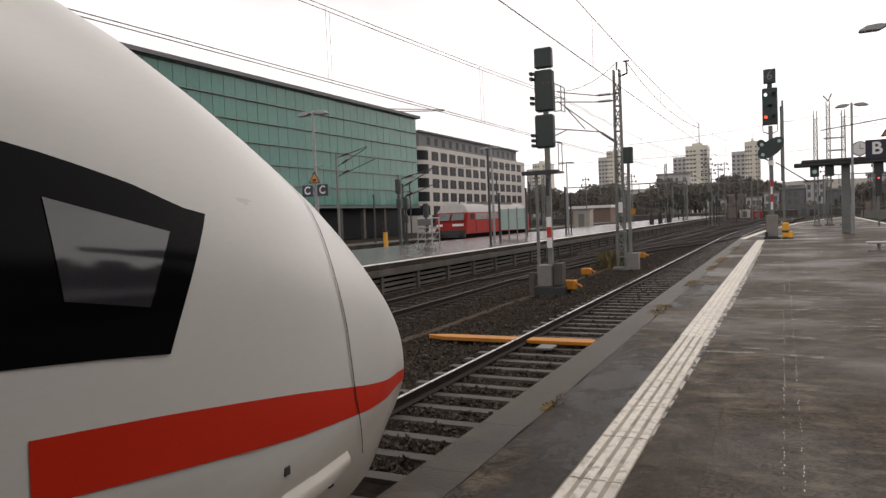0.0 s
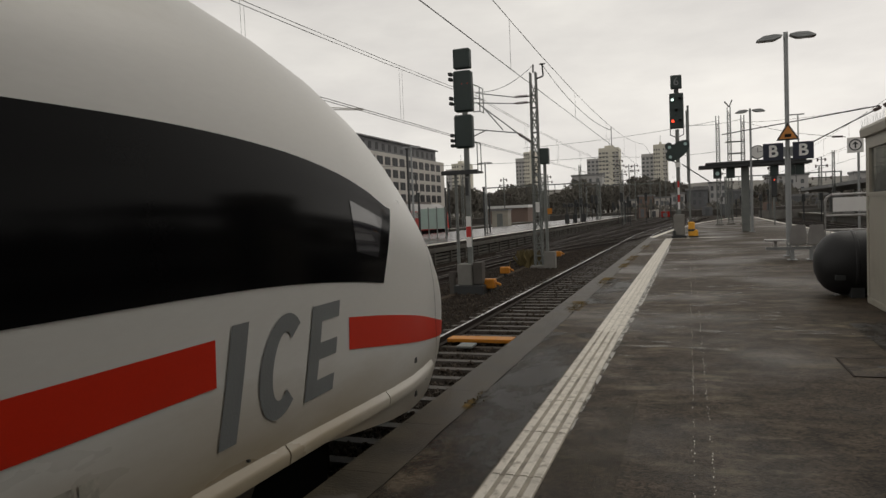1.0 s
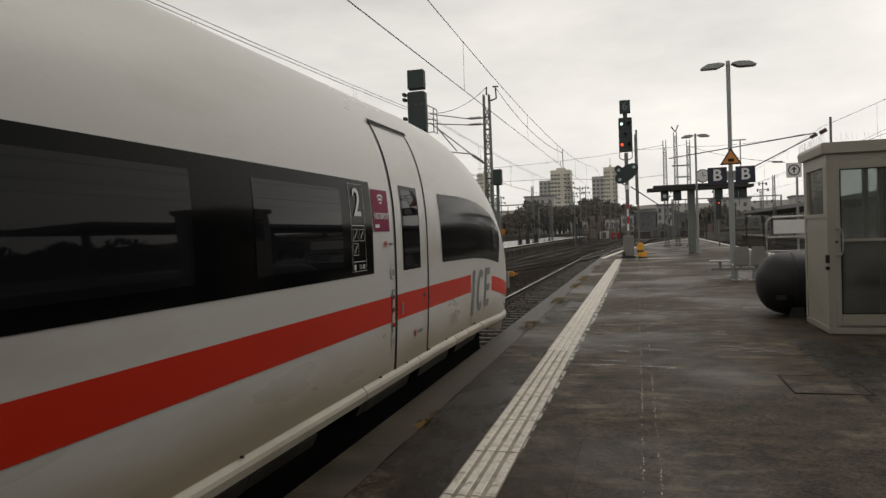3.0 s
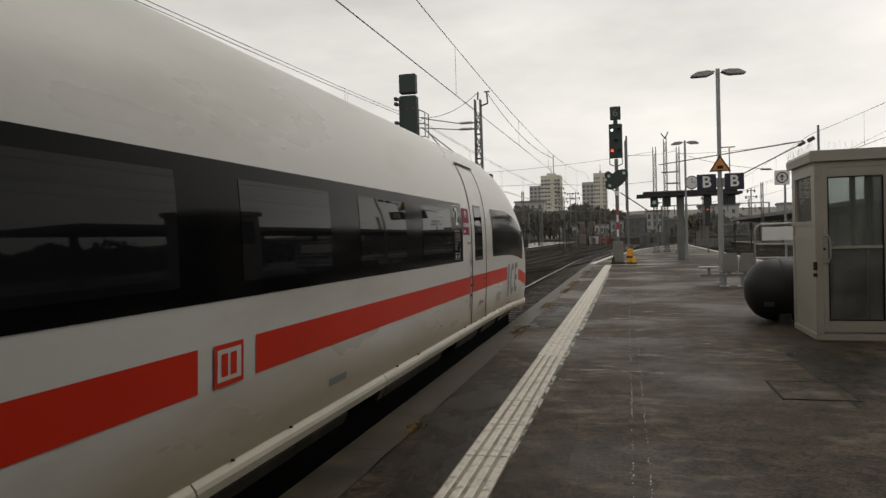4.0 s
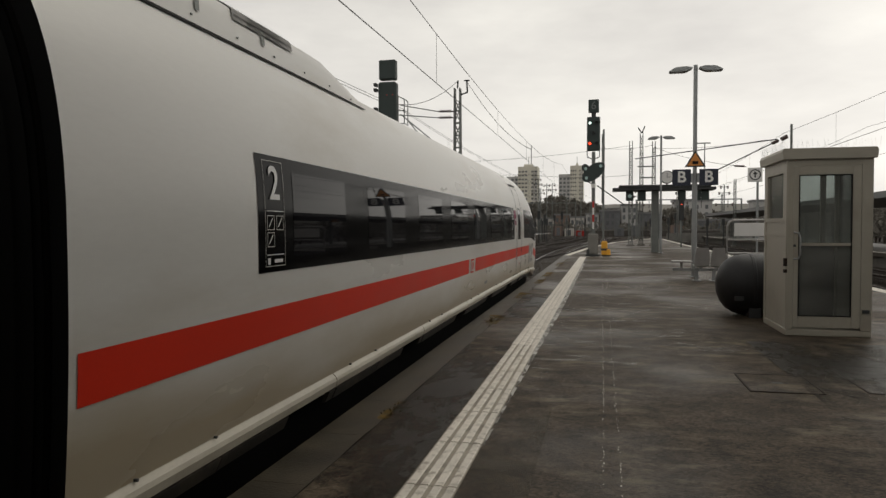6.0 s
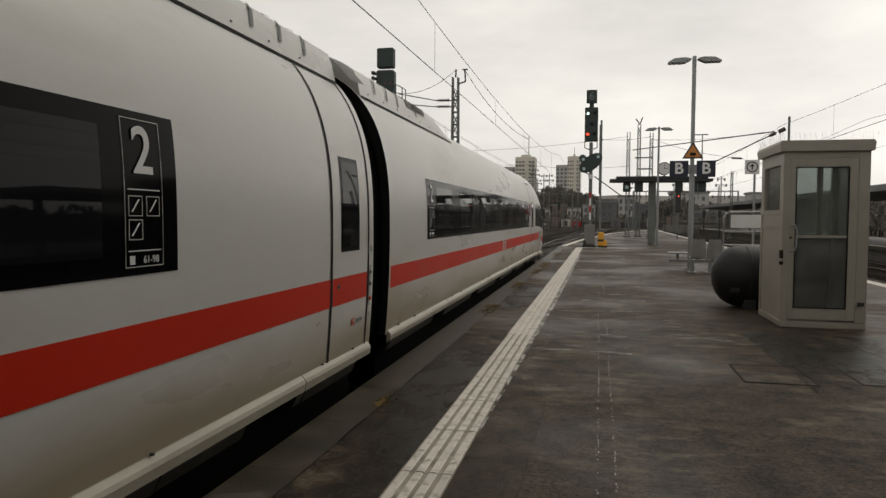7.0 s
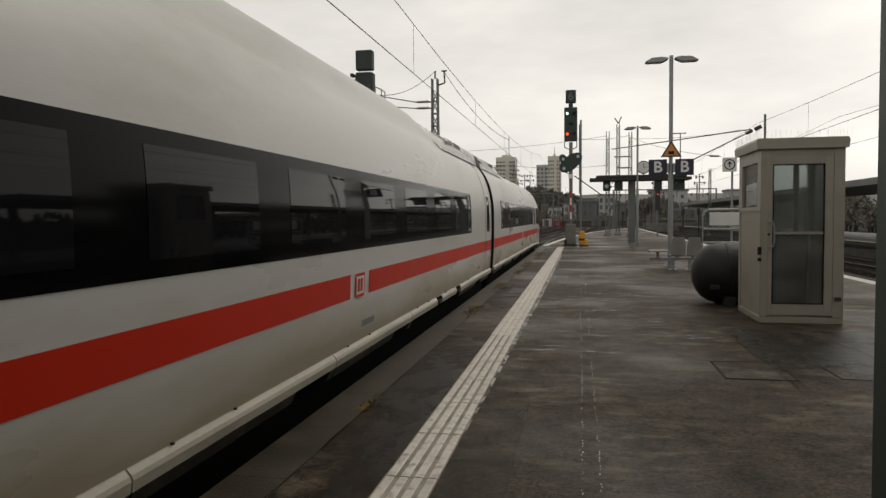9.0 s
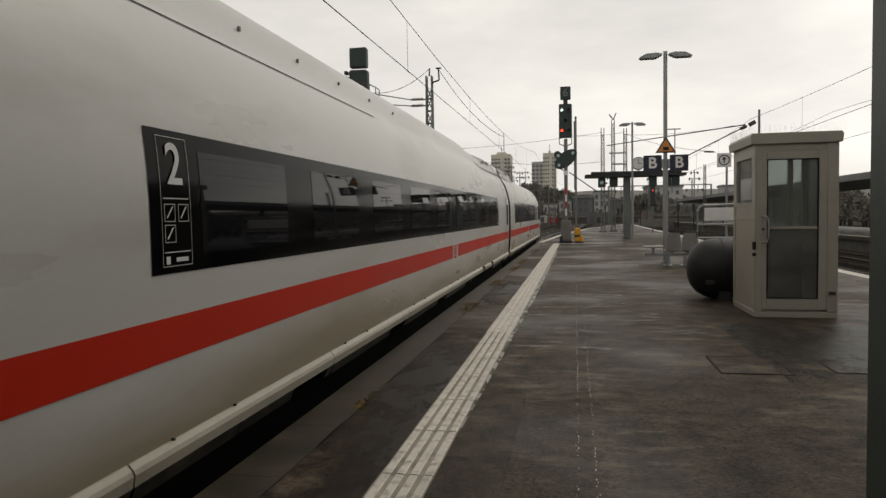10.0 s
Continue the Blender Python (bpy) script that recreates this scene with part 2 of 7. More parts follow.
M = {
    "asphalt": platform_material(),
    "coping": material("edge_stone", (0.050, 0.0415, 0.0285), 0.45, placed=True, spec=0.16, var=0.55, scale=3, fine=55, bump=0.4, stain=(0.022, 0.0185, 0.013), stain_amount=0.85, stain_scale=0.8, island=0.02),
    "strip_base": material("strip_dirty", (0.33, 0.30, 0.245), 0.65, spec=0.15, placed=True, var=0.3, scale=5, stain=(0.10, 0.09, 0.075), stain_amount=0.8, stain_scale=3),
    "strip_mid": material("strip_painted", (0.54, 0.51, 0.45), 0.65, spec=0.15, placed=True, var=0.2, scale=4, stain=(0.2, 0.18, 0.145), stain_amount=0.6, stain_scale=5),
    "strip": material("white_strip", (0.68, 0.64, 0.57), 0.6, spec=0.15, placed=True, var=0.12, scale=4, stain=(0.17, 0.145, 0.105), stain_amount=0.7, stain_scale=11, island=0.1),
    "ballast": material("ballast", (0.020, 0.0155, 0.012), 0.9, spec=0.04, var=0.7, scale=9, fine=26, bump=1.0, stain=(0.034, 0.026, 0.019), stain_amount=0.8, stain_scale=0.3),
    "stones": material("ballast_stone", (0.050, 0.039, 0.030), 0.75, spec=0.18, var=0.4, scale=20, fine=90, island=0.85),
    "sleeper": material("concrete_sleeper", (0.068, 0.060, 0.051), 0.55, spec=0.2, placed=True, var=0.25, scale=4, stain=(0.08, 0.06, 0.05), stain_amount=0.6, stain_scale=3, island=0.2),
    "darksleeper": material("old_sleeper", (0.042, 0.035, 0.030), 0.8, spec=0.1, var=0.3, scale=4, island=0.2),
    "wet": material("wet_paving", (0.034, 0.028, 0.024), 0.24, var=0.3, scale=1.2, fine=30, bump=0.05, spec=0.5, rough_var=0.09),
    "rail": material("rail_rust", (0.024, 0.016, 0.012), 0.7, 0.0, spec=0.2, var=0.3),
    "railtop": material("rail_top", (0.52, 0.51, 0.51), 0.28, 1.0, var=0.1),
    "railold": material("worn_rail_top", (0.085, 0.072, 0.062), 0.5, 0.3, spec=0.3, var=0.3, scale=2),
    "sidewall": material("platform_fascia", (0.105, 0.097, 0.085), 0.75, spec=0.15, var=0.35, scale=2, stain=(0.055, 0.048, 0.040), stain_amount=0.75, stain_scale=1.0, placed=True),
    # skirt colour kept near-black: the shade below the ledge is painted into it
    "skirt": material("train_skirt", (0.035, 0.031, 0.025), 0.5, var=0.25, scale=2, stain=(0.12, 0.10, 0.075), stain_amount=0.7, stain_scale=2.5),
    "slotgrey": material("roof_grille", (0.19, 0.185, 0.175), 0.6, var=0.25, scale=6, fine=40),
    "towerwindow": material("tower_window", (0.11, 0.115, 0.12), 0.4, var=0.3, bump=0, island=0.6, spec=0.2),
    "cabpane": material("cab_pane", (0.030, 0.030, 0.036), 0.05, var=0.1, bump=0, spec=0.75, rough_var=0.01),
    "duct": material("duct_cover", (0.060, 0.045, 0.033), 0.85, spec=0.1, var=0.4, scale=5, fine=40),
    "crack": material("dark_joint", (0.010, 0.0085, 0.007), 0.9, spec=0.05, var=0.4),
    "ground": material("yard_ground", (0.036, 0.030, 0.025), 0.9, spec=0.05, var=0.4, scale=0.3, fine=12, bump=0.8),
    "concrete": material("concrete", (0.20, 0.192, 0.175), 0.7, var=0.2, scale=1.5, stain=(0.10, 0.09, 0.08), stain_amount=0.6, stain_scale=0.7),
    "wall": material("platform_wall", (0.10, 0.092, 0.083), 0.8, spec=0.12, var=0.25, scale=1.5, stain=(0.05, 0.045, 0.04), stain_amount=0.7, stain_scale=0.8),
    "white": material("train_white", (0.625, 0.615, 0.585), 0.30, var=0.045, scale=0.7, fine=25, bump=0.02, stain=(0.58, 0.55, 0.49), stain_amount=0.14, stain_scale=0.7, stretch=(1, 0.4, 1.6)),
    "dirty": material("train_sill_white", (0.43, 0.395, 0.315), 0.38, var=0.14, scale=1.5, bump=0.05, stain=(0.26, 0.22, 0.17), stain_amount=0.6, stain_scale=2.2, stretch=(1, 0.35, 1)),
    "red": material("train_red", (0.60, 0.024, 0.006), 0.38, spec=0.2, var=0.07, scale=1, bump=0.02),
    "black": material("black_glass", (0.003, 0.003, 0.0035), 0.11, var=0.2, bump=0, spec=0.06, rough_var=0.02),
    "pane": material("window_glass", (0.010, 0.010, 0.012), 0.025, var=0.1, bump=0, spec=0.12, rough_var=0.008),
    "rubber": material("black_rubber", (0.009, 0.009, 0.009), 0.8, spec=0.2, var=0.2),
    # near-black underframe; also painted where shade lies, under the deck and in ledge gaps
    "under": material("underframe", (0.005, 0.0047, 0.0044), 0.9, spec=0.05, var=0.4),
    "faint": material("faint_mark", (0.48, 0.47, 0.44), 0.4, var=0.1),
    "worngrey": material("worn_number_grey", (0.36, 0.34, 0.29), 0.5, var=0.25, scale=14, stain=(0.52, 0.49, 0.42), stain_amount=0.9, stain_scale=16),
    "greytext": material("grey_lettering", (0.17, 0.18, 0.185), 0.4, var=0.05),
    "magenta": material("magenta_sticker", (0.23, 0.004, 0.058), 0.55, var=0.05, bump=0, spec=0.2),
    "whitemark": material("white_marking", (0.70, 0.70, 0.69), 0.45, var=0.06, bump=0),
    "steel": material("galvanised_steel", (0.30, 0.31, 0.31), 0.5, 0.5, var=0.15, scale=2),
    "mast": material("mast_grey_green", (0.17, 0.18, 0.17), 0.6, 0.2, var=0.2),
    "dark": material("dark_metal", (0.035, 0.037, 0.038), 0.55, 0.1, var=0.2),
    "signalback": material("signal_casing", (0.031, 0.046, 0.043), 0.6, 0.0, var=0.15),
    "yellow": material("yellow_paint", (0.50, 0.185, 0.008), 0.55, var=0.2, scale=3, stain=(0.28, 0.15, 0.03), stain_amount=0.6),
    "orange": material("orange_sign", (0.62, 0.24, 0.05), 0.5, var=0.05, bump=0),
    "navy": material("sign_navy", (0.012, 0.016, 0.035), 0.4, var=0.05, bump=0),
    "booth": material("booth_paint", (0.35, 0.325, 0.27), 0.45, var=0.09, scale=1.2, stain=(0.24, 0.21, 0.17), stain_amount=0.4, stain_scale=1.4),
    "tank": material("dark_tank", (0.019, 0.019, 0.020), 0.5, spec=0.3, var=0.25, scale=3, bump=0.3),
    "column": material("green_column", (0.048, 0.068, 0.056), 0.5, var=0.25, scale=2, stain=(0.05, 0.045, 0.035), stain_amount=0.5),
    "bench": material("bench_grey", (0.36, 0.35, 0.34), 0.5, 0.2, var=0.12),
    "greenglass": material("green_curtain_glass", (0.042, 0.175, 0.138), 0.16, var=0.22, scale=0.12, fine=2, bump=0, island=0.16, spec=0.5),
    "greendark": material("green_frame", (0.05, 0.11, 0.09), 0.5, var=0.2, bump=0),
    "facade": material("pale_facade", (0.50, 0.47, 0.43), 0.7, var=0.1, scale=0.2, fine=4),
    "facadegrey": material("grey_facade", (0.13, 0.13, 0.135), 0.7, var=0.12, scale=0.2, fine=4),
    "tower": material("tower_facade", (0.60, 0.57, 0.49), 0.8, var=0.1, scale=0.05, fine=1),
    "towerdark": material("tower_shade_band", (0.44, 0.43, 0.42), 0.8, var=0.1, scale=0.05, fine=1),
    "window": material("far_window", (0.012, 0.013, 0.015), 0.35, var=0.3, bump=0, island=0.5, spec=0.12),
    "locored": material("loco_red", (0.33, 0.018, 0.012), 0.5, spec=0.2, var=0.1),
    "locoroof": material("loco_roof_grey", (0.36, 0.35, 0.34), 0.6, var=0.15),
    "locopane": material("loco_windscreen", (0.12, 0.14, 0.135), 0.15, spec=0.6, var=0.2, scale=2),
    "locogrille": material("loco_grille", (0.17, 0.15, 0.135), 0.7, var=0.2),
    "mint": material("mint_wagon", (0.36, 0.46, 0.42), 0.5, var=0.08),
    "foliage": material("foliage", (0.150, 0.140, 0.122), 0.85, spec=0.05, var=0.25, scale=0.06, fine=3, bump=0, island=0.12),
    "bark": material("bark", (0.06, 0.048, 0.038), 0.9, var=0.3),
    "hill": material("hillside", (0.15, 0.142, 0.122), 0.9, var=0.4, scale=0.03, fine=0.5, bump=0),
    "brick": material("warm_wall", (0.20, 0.14, 0.115), 0.8, var=0.2, scale=0.2, fine=3),
    "wire": material("wire", (0.05, 0.05, 0.05), 0.6, 0.4, var=0.1, bump=0),
    "insul": material("insulator", (0.06, 0.035, 0.03), 0.35, var=0.1, bump=0),
    "red_lamp": glow("red_lamp", (1.0, 0.07, 0.03), 2.2),
    "white_lamp": glow("white_lamp", (0.75, 1.0, 0.95), 1.6),
    "dim_red": glow("dim_red_lamp", (0.25, 0.02, 0.015), 0.12),
    "clear": glass("clear_glass"),
}


def grime_and_shade_on(m):
    """Patchy brake dust and road film, thickest on the lower body, where shading is painted in too."""
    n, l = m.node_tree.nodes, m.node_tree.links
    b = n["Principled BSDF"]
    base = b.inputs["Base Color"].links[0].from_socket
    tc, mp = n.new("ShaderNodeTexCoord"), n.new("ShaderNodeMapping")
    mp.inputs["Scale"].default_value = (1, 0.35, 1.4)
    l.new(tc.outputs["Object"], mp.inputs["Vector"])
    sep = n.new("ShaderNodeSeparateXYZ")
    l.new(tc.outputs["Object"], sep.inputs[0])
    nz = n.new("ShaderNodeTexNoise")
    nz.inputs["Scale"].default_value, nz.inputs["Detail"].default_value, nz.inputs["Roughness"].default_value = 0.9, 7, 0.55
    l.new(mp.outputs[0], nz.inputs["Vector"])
    # by height: more grime, plus the lower side's shade put into the colour
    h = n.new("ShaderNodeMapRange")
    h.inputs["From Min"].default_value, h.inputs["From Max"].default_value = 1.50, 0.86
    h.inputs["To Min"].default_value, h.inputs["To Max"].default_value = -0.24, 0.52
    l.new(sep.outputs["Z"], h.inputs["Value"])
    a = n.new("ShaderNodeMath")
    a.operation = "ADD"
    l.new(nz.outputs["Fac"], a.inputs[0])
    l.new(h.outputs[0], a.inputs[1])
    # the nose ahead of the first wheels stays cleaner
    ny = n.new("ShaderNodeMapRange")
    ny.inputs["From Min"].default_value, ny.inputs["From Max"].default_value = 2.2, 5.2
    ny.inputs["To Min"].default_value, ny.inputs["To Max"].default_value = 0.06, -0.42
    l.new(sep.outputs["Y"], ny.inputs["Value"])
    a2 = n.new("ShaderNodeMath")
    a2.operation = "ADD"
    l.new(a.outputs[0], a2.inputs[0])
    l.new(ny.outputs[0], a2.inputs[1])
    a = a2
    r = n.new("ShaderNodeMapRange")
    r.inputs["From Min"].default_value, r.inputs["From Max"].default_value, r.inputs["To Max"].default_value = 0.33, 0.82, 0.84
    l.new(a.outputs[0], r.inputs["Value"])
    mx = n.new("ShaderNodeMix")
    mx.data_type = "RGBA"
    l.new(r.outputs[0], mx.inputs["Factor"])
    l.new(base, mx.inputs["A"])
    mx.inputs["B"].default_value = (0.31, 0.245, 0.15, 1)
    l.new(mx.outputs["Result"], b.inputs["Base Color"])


grime_and_shade_on(M["white"])


# ---------- mesh helpers ----------
def link(name, bm, mat, parent=None, label="", smooth=False):
    me = bpy.data.meshes.new(name)
    bm.normal_update()
    bm.to_mesh(me)
    bm.free()
    for k in (mat if isinstance(mat, (list, tuple)) else [mat]):
        me.materials.append(M[k])
    if smooth:
        for p in me.polygons:
            p.use_smooth = True
        me.set_sharp_from_angle(angle=radians(35))
    ob = new(name, me)
    if parent:
        ob.parent = parent
    if label:
        ob["label"] = label
    return ob


def part(name, bm, mat, parent, label="", smooth=False):
    return link(name, bm, mat, parent, label, smooth)


def thing(name, m, label, category, group="", kind=""):
    ob = new(name)
    ob.empty_display_size = 0.2
    ob.matrix_basis = m
    return tagged(ob, label, category, group, kind)


def box(bm, x0, x1, y0, y1, z0, z1, bevel=0.0):
    """An upright box; bevel chamfers all of its edges."""
    r = bmesh.ops.create_cube(bm, size=1, matrix=Matrix.Translation(((x0 + x1) / 2, (y0 + y1) / 2, (z0 + z1) / 2))
                              @ Matrix.Diagonal((x1 - x0, y1 - y0, z1 - z0, 1)))
    if bevel:
        es = list({e for v in r["verts"] for e in v.link_edges})
        bmesh.ops.bevel(bm, geom=es, offset=bevel, segments=1, affect="EDGES")
    return bm


def boxes(*dims, bevel=0.0):
    bm = bmesh.new()
    for d in dims:
        box(bm, *d, bevel=bevel)
    return bm


def tube(bm, a, b, r, n=8, r2=None, caps=True):
    a, b = Vector(a), Vector(b)
    d = b - a
    m = Matrix.Translation((a + b) / 2) @ d.to_track_quat("Z", "Y").to_matrix().to_4x4()
    bmesh.ops.create_cone(bm, cap_ends=caps, segments=n, radius1=r, radius2=r if r2 is None else r2, depth=d.length, matrix=m)
    return bm


def tubes(segs, r, n=8):
    bm = bmesh.new()
    for a, b in segs:
        tube(bm, a, b, r, n)
    return bm


def path_tube(bm, pts, r, n=6):
    """One unbroken round tube along a bent path."""
    pts = [Vector(q) for q in pts]
    rings = []
    for k, q in enumerate(pts):
        d = (pts[min(k + 1, len(pts) - 1)] - pts[max(k - 1, 0)]).normalized()
        m = d.to_track_quat("Z", "Y").to_matrix()
        rings.append([bm.verts.new(q + m @ Vector((r * math.cos(2 * math.pi * i / n), r * math.sin(2 * math.pi * i / n), 0))) for i in range(n)])
    for a, b in zip(rings[:-1], rings[1:]):
        shift = min(range(n), key=lambda i: (a[0].co - b[i].co).length)
        for i in range(n):
            bm.faces.new((a[i], a[(i + 1) % n], b[(i + 1 + shift) % n], b[(i + shift) % n]))
    bm.faces.new(rings[0][::-1])
    bm.faces.new(rings[-1])
    bmesh.ops.recalc_face_normals(bm, faces=bm.faces)
    return bm


def prism(bm, poly, y0, y1, axis="y"):
    """Extrude a closed 2D outline between two stations of an axis."""
    def at(p, s):
        return {"y": (p[0], s, p[1]), "x": (s, p[0], p[1]), "z": (p[0], p[1], s)}[axis]
    A = [bm.verts.new(at(p, y0)) for p in poly]
    B = [bm.verts.new(at(p, y1)) for p in poly]
    bm.faces.new(A[::-1])
    bm.faces.new(B)
    for i in range(len(poly)):
        j = (i + 1) % len(poly)
        bm.faces.new((A[i], A[j], B[j], B[i]))
    bmesh.ops.recalc_face_normals(bm, faces=bm.faces)
    return bm


def revolve(bm, prof, n=20, m=Matrix.Identity(4)):
    """Turn an outline of (radius, height) about z."""
    rings = []
    for r, z in prof:
        rings.append([bm.verts.new(m @ Vector((r * math.cos(2 * math.pi * k / n), r * math.sin(2 * math.pi * k / n), z))) for k in range(n)])
    for a, b in zip(rings[:-1], rings[1:]):
        for k in range(n):
            bm.faces.new((a[k], a[(k + 1) % n], b[(k + 1) % n], b[k]))
    bm.faces.new(rings[0][::-1])
    bm.faces.new(rings[-1])
    return bm


def letters(text, size, mat, parent, m, name="lettering", label="", depth=0.002, bold=0.0):
    """Words in the built-in font as a mesh, in the plane of m (x along the line, y up)."""
    cu = bpy.data.curves.new(name, "FONT")
    cu.body, cu.size, cu.extrude, cu.align_x, cu.align_y, cu.offset = text, size, depth, "CENTER", "CENTER", bold
    tmp = bpy.data.objects.new(name, cu)
    scene.collection.objects.link(tmp)
    me = bpy.data.meshes.new_from_object(tmp.evaluated_get(bpy.context.evaluated_depsgraph_get()))
    bpy.data.objects.remove(tmp)
    bpy.data.curves.remove(cu)
    me.name = name
    me.materials.clear()
    me.materials.append(M[mat])
    ob = new(name, me)
    ob.parent = parent
    ob.matrix_basis = m
    if label:
        ob["label"] = label
    return ob

RAIL_Z = -0.60          # rail heads below the platform
TRACK_X = -3.76
EDGE_X = -2.235


# ---------- ground, tracks, platforms ----------
def grid_sheet(name, x0, x1, y0, y1, nx, ny, zf, mat, label):
    bm = bmesh.new()
    vs = [[bm.verts.new((x0 + (x1 - x0) * i / nx, y0 + (y1 - y0) * j / ny, 0)) for i in range(nx + 1)] for j in range(ny + 1)]
    for row in vs:
        for v in row:
            v.co.z = zf(v.co.x, v.co.y)
    for j in range(ny):
        for i in range(nx):
            bm.faces.new((vs[j][i], vs[j][i + 1], vs[j + 1][i + 1], vs[j + 1][i]))
    return tagged(link(name, bm, mat), label, "ground", kind="structure")


def build_ground():
    grid_sheet("ground", -2500, 2500, -300, 4500, 40, 40, lambda x, y: -0.96, "ground", "dark railway yard ground of gravel and soil")
    # ballast beds
    def bed(x, y):
        return -0.80 + 0.025 * noise.noise((x * 1.3, y * 1.3, 0)) + 0.02 * noise.noise((x * 5, y * 5, 3))
    grid_sheet("ballast", -14.5, EDGE_X + 0.04, -12, 130, 60, 420, bed, "ballast", "dark wet ballast of broken stone between tracks")
    rnd = random.Random(4)
    bm = bmesh.new()
    for _ in range(34000):
        y = 5.5 + 42 * rnd.random() ** 2.0
        x = rnd.uniform(-12.0, EDGE_X - 0.05)
        if abs(x - TRACK_X) < 1.32 and abs((y + 10.3) % 0.6 - 0.3) < 0.115:
            continue
        s = rnd.uniform(0.022, 0.055)
        m = Matrix.Translation((x, y, bed(x, y) + s * rnd.uniform(0.1, 0.7))) @ Euler((rnd.random() * 6, rnd.random() * 6, rnd.random() * 6)).to_matrix().to_4x4() @ Matrix.Diagonal((s, s * rnd.uniform(0.6, 1), s * rnd.uniform(0.5, 0.9), 1))
        vs = [bm.verts.new(m @ Vector(c)) for c in ((1, 0, 0), (-1, 0.2, 0), (0, 1, 0.2), (0.1, -1, 0), (0, 0.1, 1), (0.1, 0, -1))]
        for a, b, c in ((0, 2, 4), (2, 1, 4), (1, 3, 4), (3, 0, 4), (2, 0, 5), (1, 2, 5), (3, 1, 5), (0, 3, 5)):
            bm.faces.new((vs[a], vs[b], vs[c]))
    tagged(link("ballast_stones", bm, "stones"), "loose grey broken ballast stones", "gravel", kind="stuff")


def track_line(pts, y):
    """x of a track's middle at y, from a few (y, x) stations."""
    for (ya, xa), (yb, xb) in zip(pts[:-1], pts[1:]):
        if y <= yb or (yb, xb) == pts[-1]:
            u = min(max((y - ya) / (yb - ya), 0), 1)
            u = u * u * (3 - 2 * u)
            return xa + (xb - xa) * u
    return pts[-1][1]


def build_track(pts, y0, y1, label, zr=RAIL_Z, near=0, wood=True):
    tr = thing("railway_track", pose(0, 0, zr), label, "railway track", "tracks of the yard", "structure")
    n = max(2, int((y1 - y0) / 4))
    st = [y0 + (y1 - y0) * k / n for k in range(n + 1)]
    tie = "darksleeper" if wood else "sleeper"
    foot = [(-0.07, -0.16), (0.07, -0.16), (0.07, -0.145), (0.012, -0.12), (0.012, -0.045), (0.036, -0.035), (0.036, -0.004),
            (-0.036, -0.004), (-0.036, -0.035), (-0.012, -0.045), (-0.012, -0.12), (-0.07, -0.145)]
    for side in (-0.7525, 0.7525):
        bm, top = bmesh.new(), bmesh.new()
        rings, tops = [], []
        for y in st:
            x = track_line(pts, y) + side
            rings.append([bm.verts.new((x + p[0], y, p[1])) for p in foot])
            tops.append([top.verts.new((x + p, y, z)) for p, z in ((-0.020, -0.0035), (-0.016, 0.0), (0.022, 0.0), (0.028, -0.003))])
        for a, b in zip(rings[:-1], rings[1:]):
            for k in range(len(foot)):
                j = (k + 1) % len(foot)
                bm.faces.new((a[k], a[j], b[j], b[k]))
        for a, b in zip(tops[:-1], tops[1:]):
            for k in range(3):
                top.faces.new((a[k], a[k + 1], b[k + 1], b[k]))
        bmesh.ops.recalc_face_normals(bm, faces=bm.faces)
        r = part("rail", bm, "rail", tr)
        part("rail_head", top, "railold" if wood else "railtop", r, "polished running surface")
    shape = [(-0.13, -0.30), (0.13, -0.30), (0.085, -0.172), (-0.085, -0.172)]
    first = None
    k = 0
    y = y0
    rest = bmesh.new()
    while y < y1:
        x = track_line(pts, y)
        if k < near:
            if first is None:
                bm = bmesh.new()
                prism(bm, shape, -1.3, 1.3, "x")
                first = part("sleeper", bm, tie, tr)
                first.location = (x, y, 0)
            else:
                o = new("sleeper", first.data)
                o.parent = tr
                o.location = (x, y, 0)
        else:
            prism_fast(rest, shape, x - 1.3, x + 1.3, y)
        y += 0.6
        k += 1
    if rest.verts:
        o = part("far_sleepers", rest, tie, tr)
        tagged(o, kind="stuff")
    else:
        rest.free()
    return tr


def prism_fast(bm, poly, x0, x1, y):
    A = [bm.verts.new((x0, p[0] + y, p[1])) for p in poly]
    B = [bm.verts.new((x1, p[0] + y, p[1])) for p in poly]
    bm.faces.new(A)
    bm.faces.new(B[::-1])
    for i in range(4):
        j = (i + 1) % 4
        bm.faces.new((A[j], A[i], B[i], B[j]))


